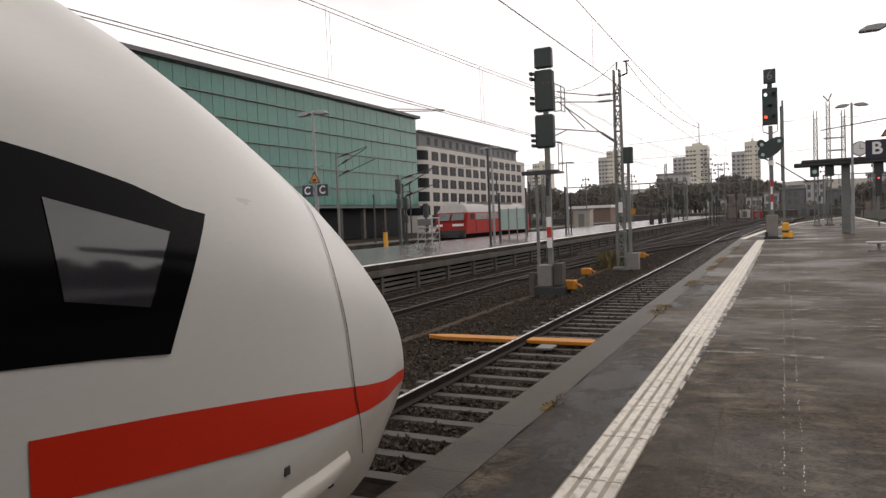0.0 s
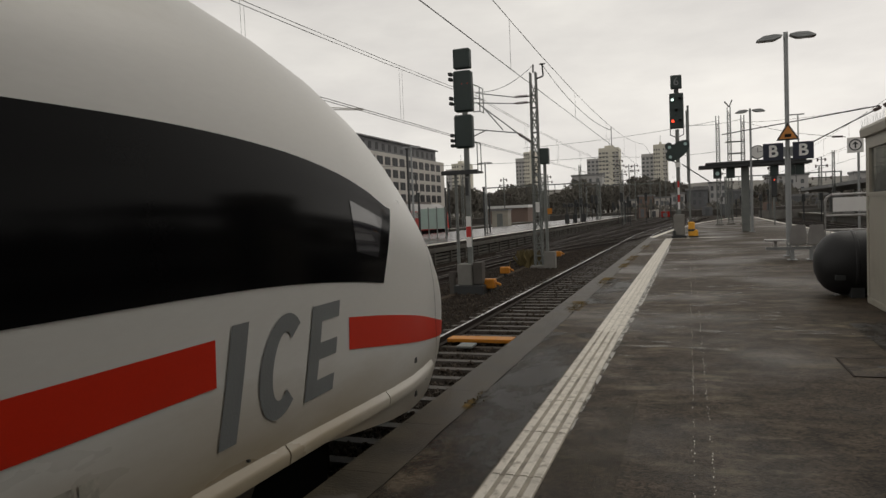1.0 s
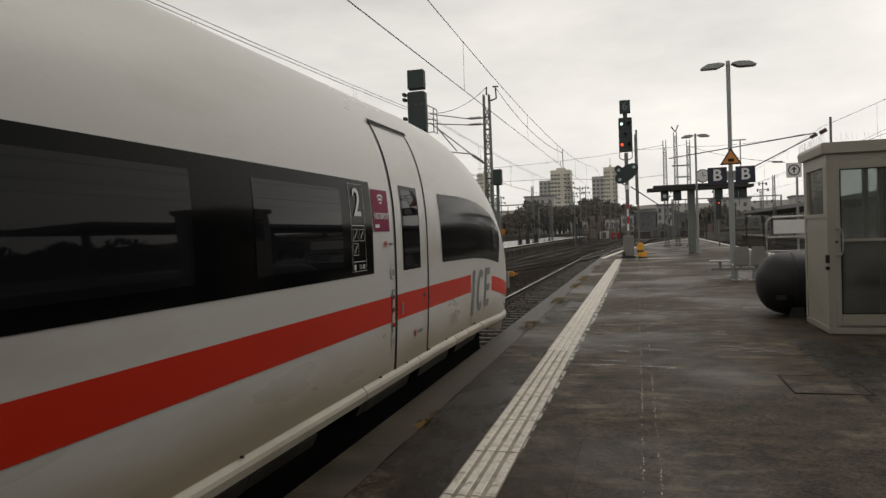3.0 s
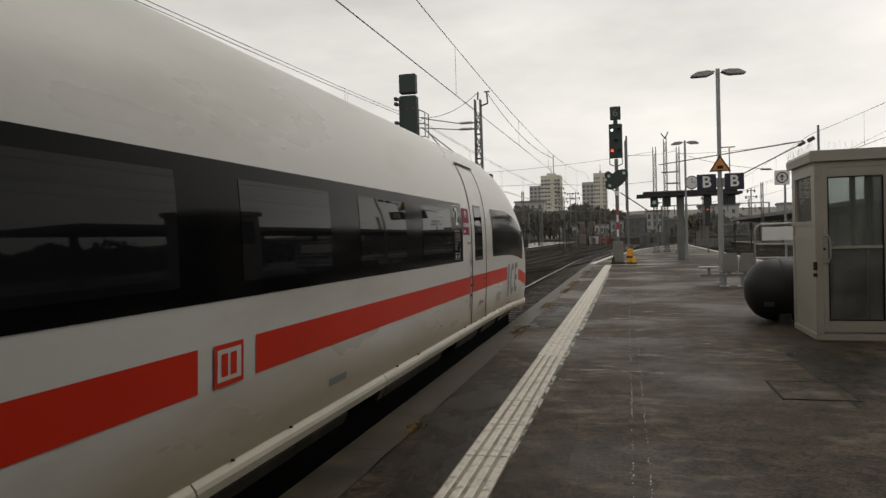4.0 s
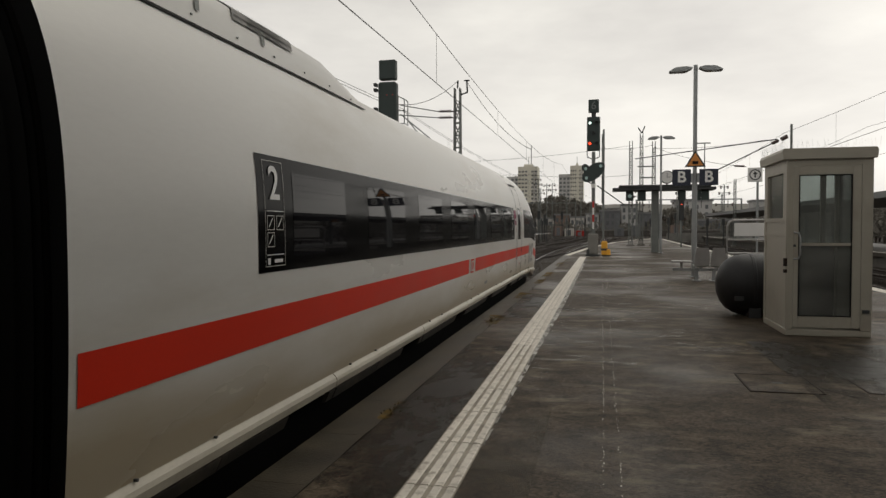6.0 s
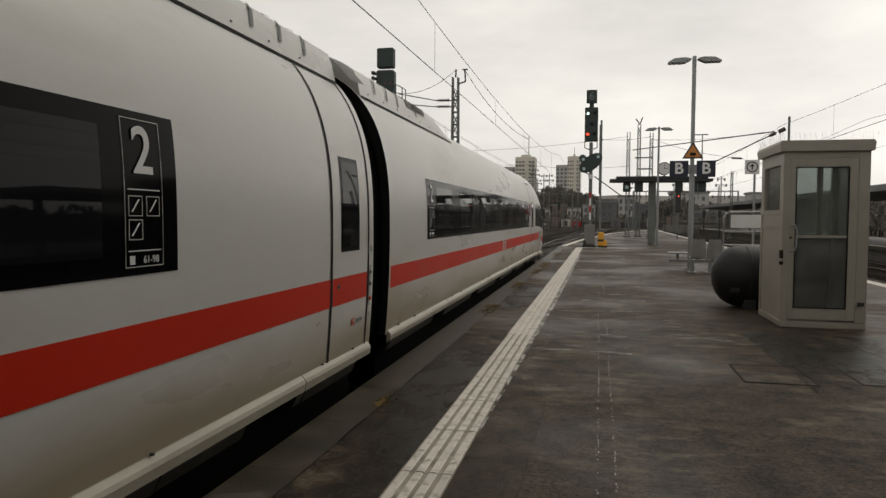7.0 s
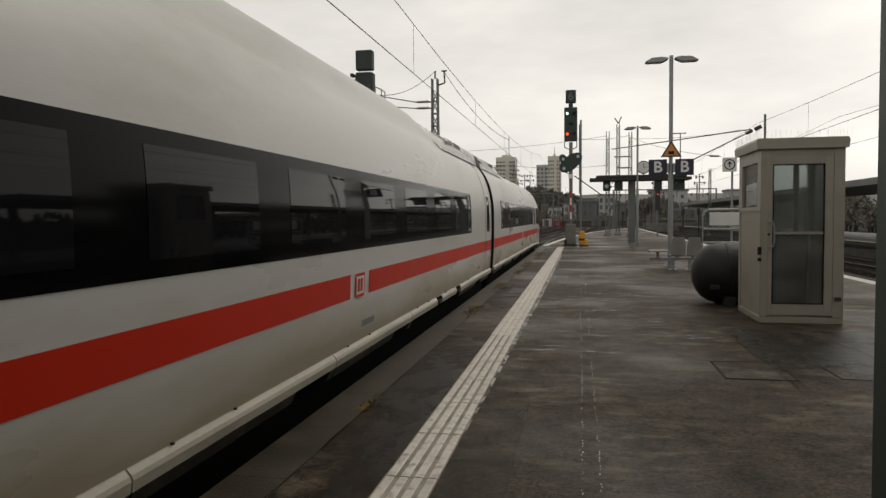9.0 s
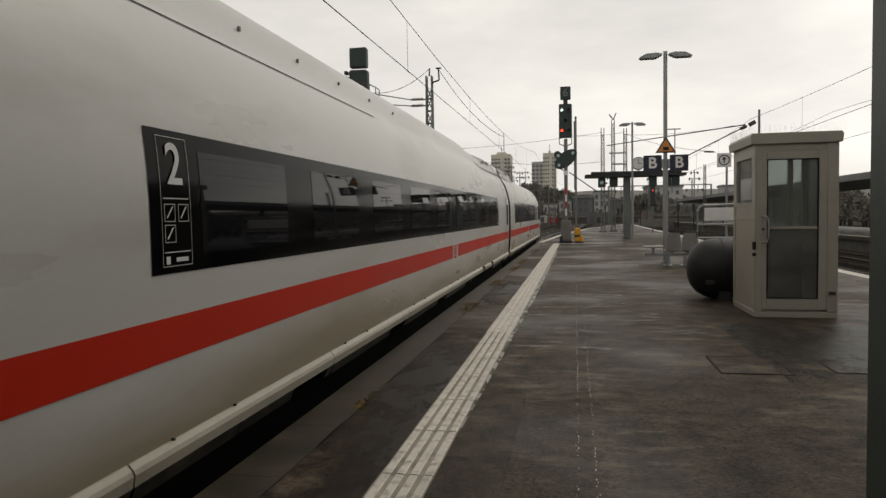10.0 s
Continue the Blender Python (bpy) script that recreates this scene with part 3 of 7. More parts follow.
def build_platform():
    # top sheet: a long tongue that narrows far ahead
    left = [(-25, EDGE_X), (42, EDGE_X), (58, -1.2), (77, 1.0), (94, 4.1), (108, 7.3)]
    right = [(-25, 7.2), (24, 7.2), (67, 7.6), (108, 8.4)]
    def edge(tab, y):
        for (ya, xa), (yb, xb) in zip(tab[:-1], tab[1:]):
            if y <= yb:
                return xa + (xb - xa) * (y - ya) / (yb - ya)
        return tab[-1][1]
    ys = [-25 + 2.5 * k for k in range(54)]
    bm = bmesh.new()
    rows = []
    for y in ys:
        a, b = edge(left, y) + 0.40, edge(right, y) - 0.40
        rows.append([(bm.verts.new((a + (b - a) * k / 6, y, 0.0)), bm.verts.new((a + (b - a) * k / 6, y, -0.3))) for k in range(7)])
    for r, s in zip(rows[:-1], rows[1:]):
        for k in range(6):
            bm.faces.new((r[k][0], r[k + 1][0], s[k + 1][0], s[k][0]))
        bm.faces.new((r[0][1], r[0][0], s[0][0], s[0][1]))
        bm.faces.new((r[6][0], r[6][1], s[6][1], s[6][0]))
    plat = tagged(link("platform", bm, "asphalt"), "worn dark asphalt station platform with damp patches", "platform", kind="structure")
    # coping stones along both edges, each a piece
    lens = 1.08
    for tab, sgn, far in ((left, 1, 108), (right, -1, 108)):
        base = None
        y = 4.05 - 9 * lens
        while y < far - 1:
            xa, xb = edge(tab, y), edge(tab, y + lens)
            if base is None:
                b2 = bmesh.new()
                box(b2, 0, 0.399, 0.0005, lens - 0.0005, -0.26, 0.0, 0.0016)
                base = link("coping_stone", b2, "coping", plat)
                o = base
            else:
                o = new("coping_stone", base.data)
                o.parent = plat
            x = xa if sgn > 0 else xa - 0.399
            o.matrix_basis = Matrix.Translation((x, y, 0.002)) @ pose(0, 0, 0, 0, 0, -math.degrees(math.atan2(xb - xa, lens)))
            y += lens
    # side walls below the coping
    for tab, sgn in ((left, 1), (right, -1)):
        b3 = bmesh.new()
        prev = None
        for y in ys:
            x = edge(tab, y) + sgn * 0.16
            v = [b3.verts.new((x, y, -0.25)), b3.verts.new((x, y, -1.2)), b3.verts.new((x + sgn * 0.3, y, -1.2)), b3.verts.new((x + sgn * 0.3, y, -0.25))]
            if prev:
                for k in range(3):
                    b3.faces.new((prev[k], prev[k + 1], v[k + 1], v[k]))
            prev = v
        bmesh.ops.recalc_face_normals(b3, faces=b3.faces)
        tagged(link("platform_wall", b3, "wall"), "stained concrete wall under the platform edge", "wall", kind="structure")
    return edge, left, right


def build_strip():
    """White ribbed guidance strip: slabs of four raised ribs laid end to end."""
    st = thing("guidance_strip", pose(-1.065, 0, 0.0), "worn white ribbed guidance strip set in the platform", "platform strip", kind="structure")
    base = solid = None
    y = -1.2
    while y < 38.4:
        if y > 9.0 and solid is None:
            bm = bmesh.new()
            box(bm, -0.182, 0.182, 0.001, 0.899, -0.02, 0.0060)
            for x in (-0.135, -0.045, 0.045, 0.135):
                prism(bm, [(x - 0.034, 0.0060), (x + 0.034, 0.0060), (x + 0.025, 0.0105), (x - 0.025, 0.0105)], 0.006, 0.894)
            bm.normal_update()
            for f in bm.faces:
                f.material_index = 1 if f.calc_center_median().z > 0.0065 else 0
            solid = part("strip_slab", bm, ["strip_mid", "strip"], st, "ribbed slab with its grooves filled by white paint")
            o = solid
        elif y > 9.0:
            o = new("strip_slab", solid.data)
            o.parent = st
        elif base is None:
            bm = bmesh.new()
            box(bm, -0.175, 0.175, 0.003, 0.897, -0.02, 0.0045)
            for x in (-0.135, -0.045, 0.045, 0.135):
                prism(bm, [(x - 0.030, 0.0045), (x + 0.030, 0.0045), (x + 0.022, 0.0105), (x - 0.022, 0.0105)], 0.01, 0.89)
            bm.normal_update()
            for f in bm.faces:
                f.material_index = 1 if f.calc_center_median().z > 0.0052 else 0
            base = part("strip_slab", bm, ["strip_base", "strip"], st)
            o = base
        else:
            o = new("strip_slab", base.data)
            o.parent = st
        o.location = (0, y, 0)
        y += 0.9
    return st


def build_far_platform():
    """Neighbour island platform with a white edge and a wall of concrete posts and rails."""
    fp = thing("far_platform", pose(-12.3, 0, 0.25), "wet grey island platform across the tracks with white edge line", "platform", kind="structure")
    top = boxes((-9.0, -0.0, -5, 175, -0.18, 0.0))
    part("deck", top, "wet", fp, "wet grey paving")
    part("edge_line", boxes((-0.42, -0.12, -5, 172, 0.0, 0.006)), "strip", fp, "white painted edge line")
    part("edge_beam", boxes((-0.3, 0.03, -5, 175, -0.42, -0.185), bevel=0.01), "sidewall", fp, "stained concrete fascia")
    # no wall here: the shade below the deck is built as a black box
    part("deck_shade_box", boxes((-8.8, -0.9, -5, 175, -1.3, -0.19)), "under", fp, "near-black box standing for the shade under the deck")
    post = None
    for k in range(60):
        y = 2.0 + 2.6 * k
        if post is None:
            post = part("support_post", boxes((-0.20, 0.0, -0.08, 0.08, -1.3, -0.42), bevel=0.01), "sidewall", fp)
            o = post
        else:
            o = new("support_post", post.data)
            o.parent = fp
        o.location = (0, y, 0)
    for z in (-0.56, -0.74, -0.92, -1.08):
        part("side_rail", boxes((-0.16, -0.08, -5, 175, z - 0.05, z + 0.05)), "sidewall", fp)
    # second island platform further away
    f2 = thing("far_platform", pose(-29.5, 0, 0), "dark outer platform beyond the sidings", "platform", kind="structure")
    part("deck", boxes((-3.5, 0, 20, 140, -0.25, 0.0)), "coping", f2)
    part("side_wall", boxes((-3.2, -0.2, 20, 140, -1.2, -0.25)), "under", f2)


build_ground()
build_track([(-12, TRACK_X), (60, TRACK_X), (120, -1.0), (200, 6)], -10, 150, "running rails on concrete sleepers beside the platform", near=70, wood=False)
build_track([(-10, -9.68), (16, -9.68), (26, -9.8), (70, -6.9), (110, -3.0), (200, 4)], 2, 150, "second track on dark ballast converging ahead")
build_track([(46, -9.3), (90, -8.2), (130, -6.0), (200, -1)], 46, 160, "branching track beyond the yard mast")
build_track([(20, -9.7), (34, -9.0), (60, -4.4), (66, -3.7)], 24, 64, "crossover track linking the second and the platform track")
build_track([(60, -8.9), (96, -3.2), (130, 0.5), (200, 6)], 58, 160, "diverging track among the yard points")
build_track([(40, -10.2), (80, -10.8), (120, -9.5), (200, -6)], 40, 170, "outer yard track beside the far platform")
build_track([(-10, -25.6), (200, -25.6)], 30, 160, "siding track behind the far platforms")
build_track([(-10, 9.3), (60, 9.3), (120, 8.0)], 8, 130, "track along the other side of the platform")
build_track([(-10, 13.3), (60, 13.3), (120, 11.0)], 8, 130, "outer track towards the roofed platform")
plat_edge, plat_left, plat_right = build_platform()
build_strip()
build_far_platform()


# ---------- the train ----------
def table(tab, s):
    if s <= tab[0][0]:
        return tab[0][1]
    for k in range(len(tab) - 1):
        (a, fa), (b, fb) = tab[k], tab[k + 1]
        if s <= b:
            m0 = (fb - tab[k - 1][1]) / (b - tab[k - 1][0]) if k else (fb - fa) / (b - a)
            m1 = (tab[k + 2][1] - fa) / (tab[k + 2][0] - a) if k + 2 < len(tab) else 0
            h, u = b - a, (s - a) / (b - a)
            return (2 * u**3 - 3 * u * u + 1) * fa + (u**3 - 2 * u * u + u) * h * m0 + (3 * u * u - 2 * u**3) * fb + (u**3 - u * u) * h * m1
    return tab[-1][1]


NOSE_Y = 7.9
HALF = [(0.0, 0.098), (0.05, 0.317), (0.15, 0.495), (0.35, 0.669), (0.7, 0.812), (1.0, 0.94), (1.35, 1.08), (1.9, 1.229), (3.0, 1.40), (4.5, 1.445), (6.0, 1.46), (9, 1.46)]
TOP = [(0.0, 1.287), (0.15, 1.562), (0.35, 1.808), (0.7, 2.101), (1.15, 2.402), (1.75, 2.739), (2.8, 3.187), (3.5, 3.459), (4.5, 3.729), (6.0, 3.93), (8.0, 3.95), (12, 3.95)]
WIDEST = [(0.0, 0.917), (1.0, 1.188), (3.0, 1.7), (6.0, 2.1), (9, 2.1)]
SILL = [(0.0, 0.62), (0.5, 0.46), (1.2, 0.38), (2.2, 0.42), (3.4, 0.55), (5.0, 0.80), (7.0, 0.90), (9, 0.90)]
LEDGE = [(1.8, 0.74), (3.1, 0.78), (5.0, 0.86), (7.0, 0.90), (9, 0.90)]
TUCK = [(0.0, 0.35), (1.5, 0.16), (4.0, 0.05), (9, 0.035)]
POWER = [(0.0, 2.07), (1.5, 1.95), (4.0, 2.75), (7.0, 2.7), (9, 2.7)]


def section(s, z):
    """Half width of the body s metres behind the tip, at height z over the rail."""
    w, zt, zm, zb = table(HALF, s), table(TOP, s), table(WIDEST, s), table(SILL, s)
    if z >= zm:
        u = min((z - zm) / (zt - zm), 1.0)
        p = table(POWER, s)
        return w * (1 - u**p) ** (1 / p)
    u = (zm - z) / (zm - zb)
    return w * (1 - table(TUCK, s) * max(u, 0) ** 2.2)


def ring(s):
    w, zt, zm, zb, p = table(HALF, s), table(TOP, s), table(WIDEST, s), table(SILL, s), table(POWER, s)
    pts = []
    for k in range(9):
        z = zb + (zm - zb) * k / 9
        pts.append((section(s, z), z))
    for k in range(22):
        a = math.pi / 2 * k / 22
        pts.append((w * math.cos(a) ** (2 / p), zm + (zt - zm) * math.sin(a) ** (2 / p)))
    return pts + [(0.0, zt)] + [(-x, z) for x, z in reversed(pts)]


def shell(stations, y_of, caps=True):
    bm = bmesh.new()
    rings = [[bm.verts.new((x, y_of(s), z)) for x, z in ring(s)] for s in stations]
    for a, b in zip(rings[:-1], rings[1:]):
        for k in range(len(a) - 1):
            bm.faces.new((a[k], a[k + 1], b[k + 1], b[k]))
    for r in (rings[0], rings[-1]):
        if caps:
            bm.faces.new(r).material_index = 1
    bmesh.ops.recalc_face_normals(bm, faces=bm.faces)
    return bm


def patch(y0, y1, lo, hi, off, nose=False, ny=2, nz=6, bm=None, side=1):
    """A skin that follows the body side between two stations; lo and hi are heights or functions of y.
    Its rim turns inwards, so that it reads as a plate."""
    bm = bm or bmesh.new()
    f = lambda v, y: v(y) if callable(v) else v
    g = []
    for j in range(ny + 1):
        y = y0 + (y1 - y0) * j / ny
        a, b = f(lo, y), f(hi, y)
        row = []
        for i in range(nz + 1):
            z = a + (b - a) * i / nz
            yy = y
            s = (NOSE_Y - yy) if nose else 20
            row.append((side * (section(s, z) + off), yy, z))
        g.append(row)
    vs = [[bm.verts.new(c) for c in r] for r in g]
    for j in range(ny):
        for i in range(nz):
            bm.faces.new((vs[j][i], vs[j + 1][i], vs[j + 1][i + 1], vs[j][i + 1]) if side > 0 else (vs[j][i], vs[j][i + 1], vs[j + 1][i + 1], vs[j + 1][i]))
    return bm


def slant_patch(quad, off, nose=False, n=6, bm=None):
    """A skin over a four-cornered outline in (y, z): bottom-left, bottom-right, top-right, top-left."""
    bm = bm or bmesh.new()
    (a, b, c, d) = [Vector(q) for q in quad]
    vs = []
    for j in range(n + 1):
        row = []
        for i in range(n + 1):
            u, v = i / n, j / n
            p = (a * (1 - u) + b * u) * (1 - v) + (d * (1 - u) + c * u) * v
            s = (NOSE_Y - p.x) if nose else 20
            row.append(bm.verts.new((section(s, p.y) + off, p.x, p.y)))
        vs.append(row)
    for j in range(n):
        for i in range(n):
            bm.faces.new((vs[j][i], vs[j][i + 1], vs[j + 1][i + 1], vs[j + 1][i]))
    return bm


def seam(parent, y, z0, z1, w=0.045, nose=False, mat="rubber", off=0.006):
    part("door_seal", patch(y - w / 2, y + w / 2, z0, z1, off, nose, 1, 26), mat, parent, smooth=True)


def side_text(words, y, z, size, mat, parent, label="", off=0.008, bold=0.0):
    x = section(20, z) + off
    tilt = math.degrees(math.atan2(section(20, z - 0.1) - section(20, z + 0.1), 0.2))
    return letters(words, size, mat, parent, pose(x, y, z, 90 - tilt, 0, 90), "lettering", label, 0.001, bold)


def rail_logo(parent, y, z, h, off=0.009):
    """Company mark as a plain red outlined square with two bars."""
    t = h * 0.12
    o = part("company_mark", patch(y, y + h * 1.25, z - h / 2, z + h / 2, off, False, 1, 3), "red", parent, "plain red square outline with two bars")
    part("mark_field", patch(y + t, y + h * 1.25 - t, z - h / 2 + t, z + h / 2 - t, off + 0.002, False, 1, 3), "white", o)
    for k in (0.36, 0.74):
        part("mark_bar", patch(y + h * (k - 0.09), y + h * (k + 0.18), z - h * 0.27, z + h * 0.27, off + 0.004, False, 1, 3), "red", o)


def class_sign(b, ys, numbers):
    """White class number over framed pictograms."""
    side_text("2", ys, 2.55, 0.34, "whitemark", b, "white class number", 0.010, 0.004)
    for z in (2.36, 2.05):
        part("sign_line", patch(ys - 0.13, ys + 0.13, z, z + 0.006, 0.010, False, 1, 1), "whitemark", b)
    for yy in (ys - 0.15, ys + 0.15):
        part("sign_line", patch(yy - 0.002, yy + 0.002, 1.97, 2.72, 0.010, False, 1, 6), "faint", b)
    for z in (1.97, 2.715):
        part("sign_line", patch(ys - 0.15, ys + 0.15, z, z + 0.005, 0.010, False, 1, 1), "faint", b)
    for dy, z in ((-0.07, 2.28), (0.07, 2.28), (-0.07, 2.16)):
        part("pictogram", slant_patch([(ys + dy - 0.035, z - 0.03), (ys + dy - 0.022, z - 0.03), (ys + dy + 0.035, z + 0.035), (ys + dy + 0.022, z + 0.035)], 0.010, False, 1), "whitemark", b)
        for a, c in ((-0.052, -0.047), (0.047, 0.052)):
            part("sign_line", patch(ys + dy - 0.055, ys + dy + 0.055, z + a, z + c, 0.010, False, 1, 1), "faint", b)
            part("sign_line", patch(ys + dy + a * 1.05, ys + dy + c * 1.05, z - 0.05, z + 0.05, 0.010, False, 1, 1), "faint", b)
    if numbers:
        side_text(numbers, ys + 0.05, 2.005, 0.055, "whitemark", b, "white seat numbers", 0.010)
    else:
        part("number_bar", patch(ys - 0.02, ys + 0.11, 1.995, 2.02, 0.010, False, 1, 1), "whitemark", b)
    part("pictogram", patch(ys - 0.12, ys - 0.08, 1.985, 2.03, 0.010, False, 1, 1), "whitemark", b)


def band(parent, y0, y1, panes, sign_end=None, numbers="", rear_sign=None):
    """Black window band with its glass panes; a white class sign at one end."""
    b = part("window_band", patch(y0, y1, 1.93, 2.76, 0.004, False, 1, 12), "black", parent, "glossy black glass band", True)
    for a, c in panes:
        part("pane", patch(a, c, 2.03, 2.66, 0.007, False, 1, 10), "pane", b, "dark tinted window pane", True)
    if sign_end:
        class_sign(b, sign_end, numbers)
    if rear_sign:
        class_sign(b, rear_sign, "")
    return b


def door(parent, y0, y1, nose=False, lock_rear=False):
    zt = 3.40 if nose else 3.55
    d = part("door", patch(y0, y1, 0.93, zt, 0.003, nose, 4, 26), "white", parent, "white plug door with tall window", True)
    seam(d, y0, 0.91, zt + 0.02, nose=nose)
    seam(d, y1, 0.91, zt + 0.02, nose=nose)
    if nose:
        part("door_step", patch(y0 - 0.05, y1 + 0.05, 3.40, 3.44, 0.02, nose, 1, 2), "rubber", d, "dark rain gutter over the door")
    w = part("door_window", patch(y0 + 0.22, y1 - 0.27, 1.91, 2.78, 0.006, nose, 2, 10), "black", d, "narrow dark door window", True)
    part("pane", patch(y0 + 0.26, y1 - 0.31, 1.95, 2.74, 0.009, nose, 2, 10), "pane", w, smooth=True)
    part("stripe", patch(y0 + 0.03, y1 - 0.03, 1.43, 1.68, 0.006, nose, 2, 3), "red", d, "red band across the door")
    bm = bmesh.new()
    x, ly = section(20, 1.6) + 0.008, y0 + 0.16 if lock_rear else y1 - 0.17
    tube(bm, (x - 0.01, ly, 1.60), (x + 0.006, ly, 1.60), 0.024, 14)
    part("lock", bm, "mast", d, "round metal lock")
    bm = bmesh.new()
    tube(bm, (x + 0.004, ly, 1.60), (x + 0.011, ly, 1.60), 0.011, 10)
    part("key_hole", bm, "dark", d)
    if not lock_rear:
        part("handle", patch(y0 + 0.15, y0 + 0.19, 1.47, 1.60, 0.012, nose, 1, 1), "steel", d, "recessed door handle")
    return d


def door_button(parent, y):
    p = part("button_panel", patch(y + 0.01, y + 0.08, 1.33, 1.74, 0.007, False, 1, 3), "steel", parent, "grey door button panel")
    x = section(20, 1.55) + 0.009
    part("panel_field", patch(y + 0.018, y + 0.072, 1.34, 1.73, 0.0095, False, 1, 3), "faint", p, "pale inner field")
    for z, c in ((1.67, "dark"), (1.55, "dark"), (1.40, "red")):
        bm = bmesh.new()
        tube(bm, (x - 0.01, y + 0.045, z), (x + 0.009, y + 0.045, z), 0.019, 12)
        part("button", bm, c, p)
    for ya, yb, za, zb in ((y, y + 0.085, 1.18, 1.30), (y - 0.01, y + 0.10, 1.85, 1.98)):
        g = part("small_sign", patch(ya, yb, za, zb, 0.006, False, 1, 2), "faint", parent, "small pictogram plate with grey rim")
        part("sign_field", patch(ya + 0.006, yb - 0.006, za + 0.006, zb - 0.006, 0.0085, False, 1, 2), "white", g)
        part("pictogram", patch(ya + 0.03, yb - 0.03, za + 0.03, zb - 0.04, 0.0105, False, 1, 1), "greytext", g)


def running_gear(parent, y_list, y0, y1, nose=False, breaks=()):
    """Sill ledge pieces, dark under-floor boxes and bogies."""
    y = y0
    while y < y1 - 0.4:
        length = 1.55 if nose and y > -3 else 3.1
        hole = [b for b in breaks if b[0] < y + length and b[1] > y + 0.05]
        e = min(y + length, y1) if not hole else hole[0][0]
        def zlo(yy):
            return table(LEDGE, NOSE_Y - yy) - 0.09 if nose else 0.80
        def zhi(yy):
            return table(LEDGE, NOSE_Y - yy) + 0.035 if nose else 0.935
        bm = bmesh.new()
        vs = []
        for j in range(7):
            yy = y + 0.008 + (e - y - 0.016) * j / 6
            s = NOSE_Y - yy if nose else 20
            a, b = zlo(yy), zhi(yy)
            xo = section(s, b)
            k = math.sqrt(min(1.0, max(0.01, (y1 - yy) / 0.5))) if nose else 1.0
            a = b - (b - a) * (0.35 + 0.65 * k)
            vs.append([bm.verts.new(c) for c in ((section(s, b + 0.015) - 0.002, yy, b + 0.015), (xo + 0.004 * k, yy, b + 0.006), (xo + 0.030 * k, yy, b - 0.022), (xo + 0.040 * k, yy, b - 0.05), (xo + 0.030 * k, yy, a + 0.02), (xo - 0.02, yy, a - 0.01))])
        for p, q in zip(vs[:-1], vs[1:]):
            for k in range(5):
                bm.faces.new((p[k], p[k + 1], q[k + 1], q[k]))
        bm.faces.new(vs[0])
        bm.faces.new(vs[-1])
        bmesh.ops.recalc_face_normals(bm, faces=bm.faces)
        part("sill_panel", bm, "white" if nose and y1 - y < 6 else "dirty", parent, "dirty white lower ledge panel", nose and y1 - y < 6)
        if e < 3.5:
            xs = section(20, 0.935) + 0.028
            for ya, yb, zz in ((y + 0.02, y + 1.2, 0.695), (y + 1.215, y + 2.15, 0.70), (y + 2.95, y + 3.09, 0.70)):
                if yb < e + 0.01 and not hole:
                    bs = bmesh.new()
                    prism(bs, [(xs, 0.815), (xs - 0.045, zz + 0.02), (xs - 0.075, zz + 0.02), (xs - 0.04, 0.815)], ya, yb)
                    part("skirt_panel", bs, "skirt", parent, "dirty lower skirt panel painted near-black for the shade under the ledge")
            for q in range(2):
                if y + 0.45 + 0.75 * q < e:
                    part("catch", boxes((1.41, 1.436, y + 0.4 + 0.75 * q, y + 0.413 + 0.75 * q, 0.945, 0.960)), "dark", parent)
        y = e
        if hole:
            y = hole[0][1]
            # dark strip over the body stands for the shade inside the gap
            part("recess_shade_strip", boxes((1.38, 1.442, e, y, 0.885, 0.935)), "under", parent, "near-black strip painted as the shade in the ledge gap")
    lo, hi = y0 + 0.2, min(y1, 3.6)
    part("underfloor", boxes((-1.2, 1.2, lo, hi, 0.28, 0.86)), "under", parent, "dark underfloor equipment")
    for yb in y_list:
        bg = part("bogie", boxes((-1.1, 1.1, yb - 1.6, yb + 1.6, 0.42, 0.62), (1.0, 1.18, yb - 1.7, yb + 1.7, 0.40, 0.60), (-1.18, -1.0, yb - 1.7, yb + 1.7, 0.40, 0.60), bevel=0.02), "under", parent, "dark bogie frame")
        for dy in (-1.25, 1.25):
            for x in (-0.75, 0.75):
                bm = bmesh.new()
                revolve(bm, [(0.05, -0.08), (0.42, -0.08), (0.46, -0.05), (0.46, 0.0), (0.43, 0.06), (0.2, 0.08), (0.05, 0.08)], 24, pose(x, yb + dy, 0.46, 0, 90 if x > 0 else -90, 0))
                part("wheel", bm, "rail", bg, "steel wheel", True)


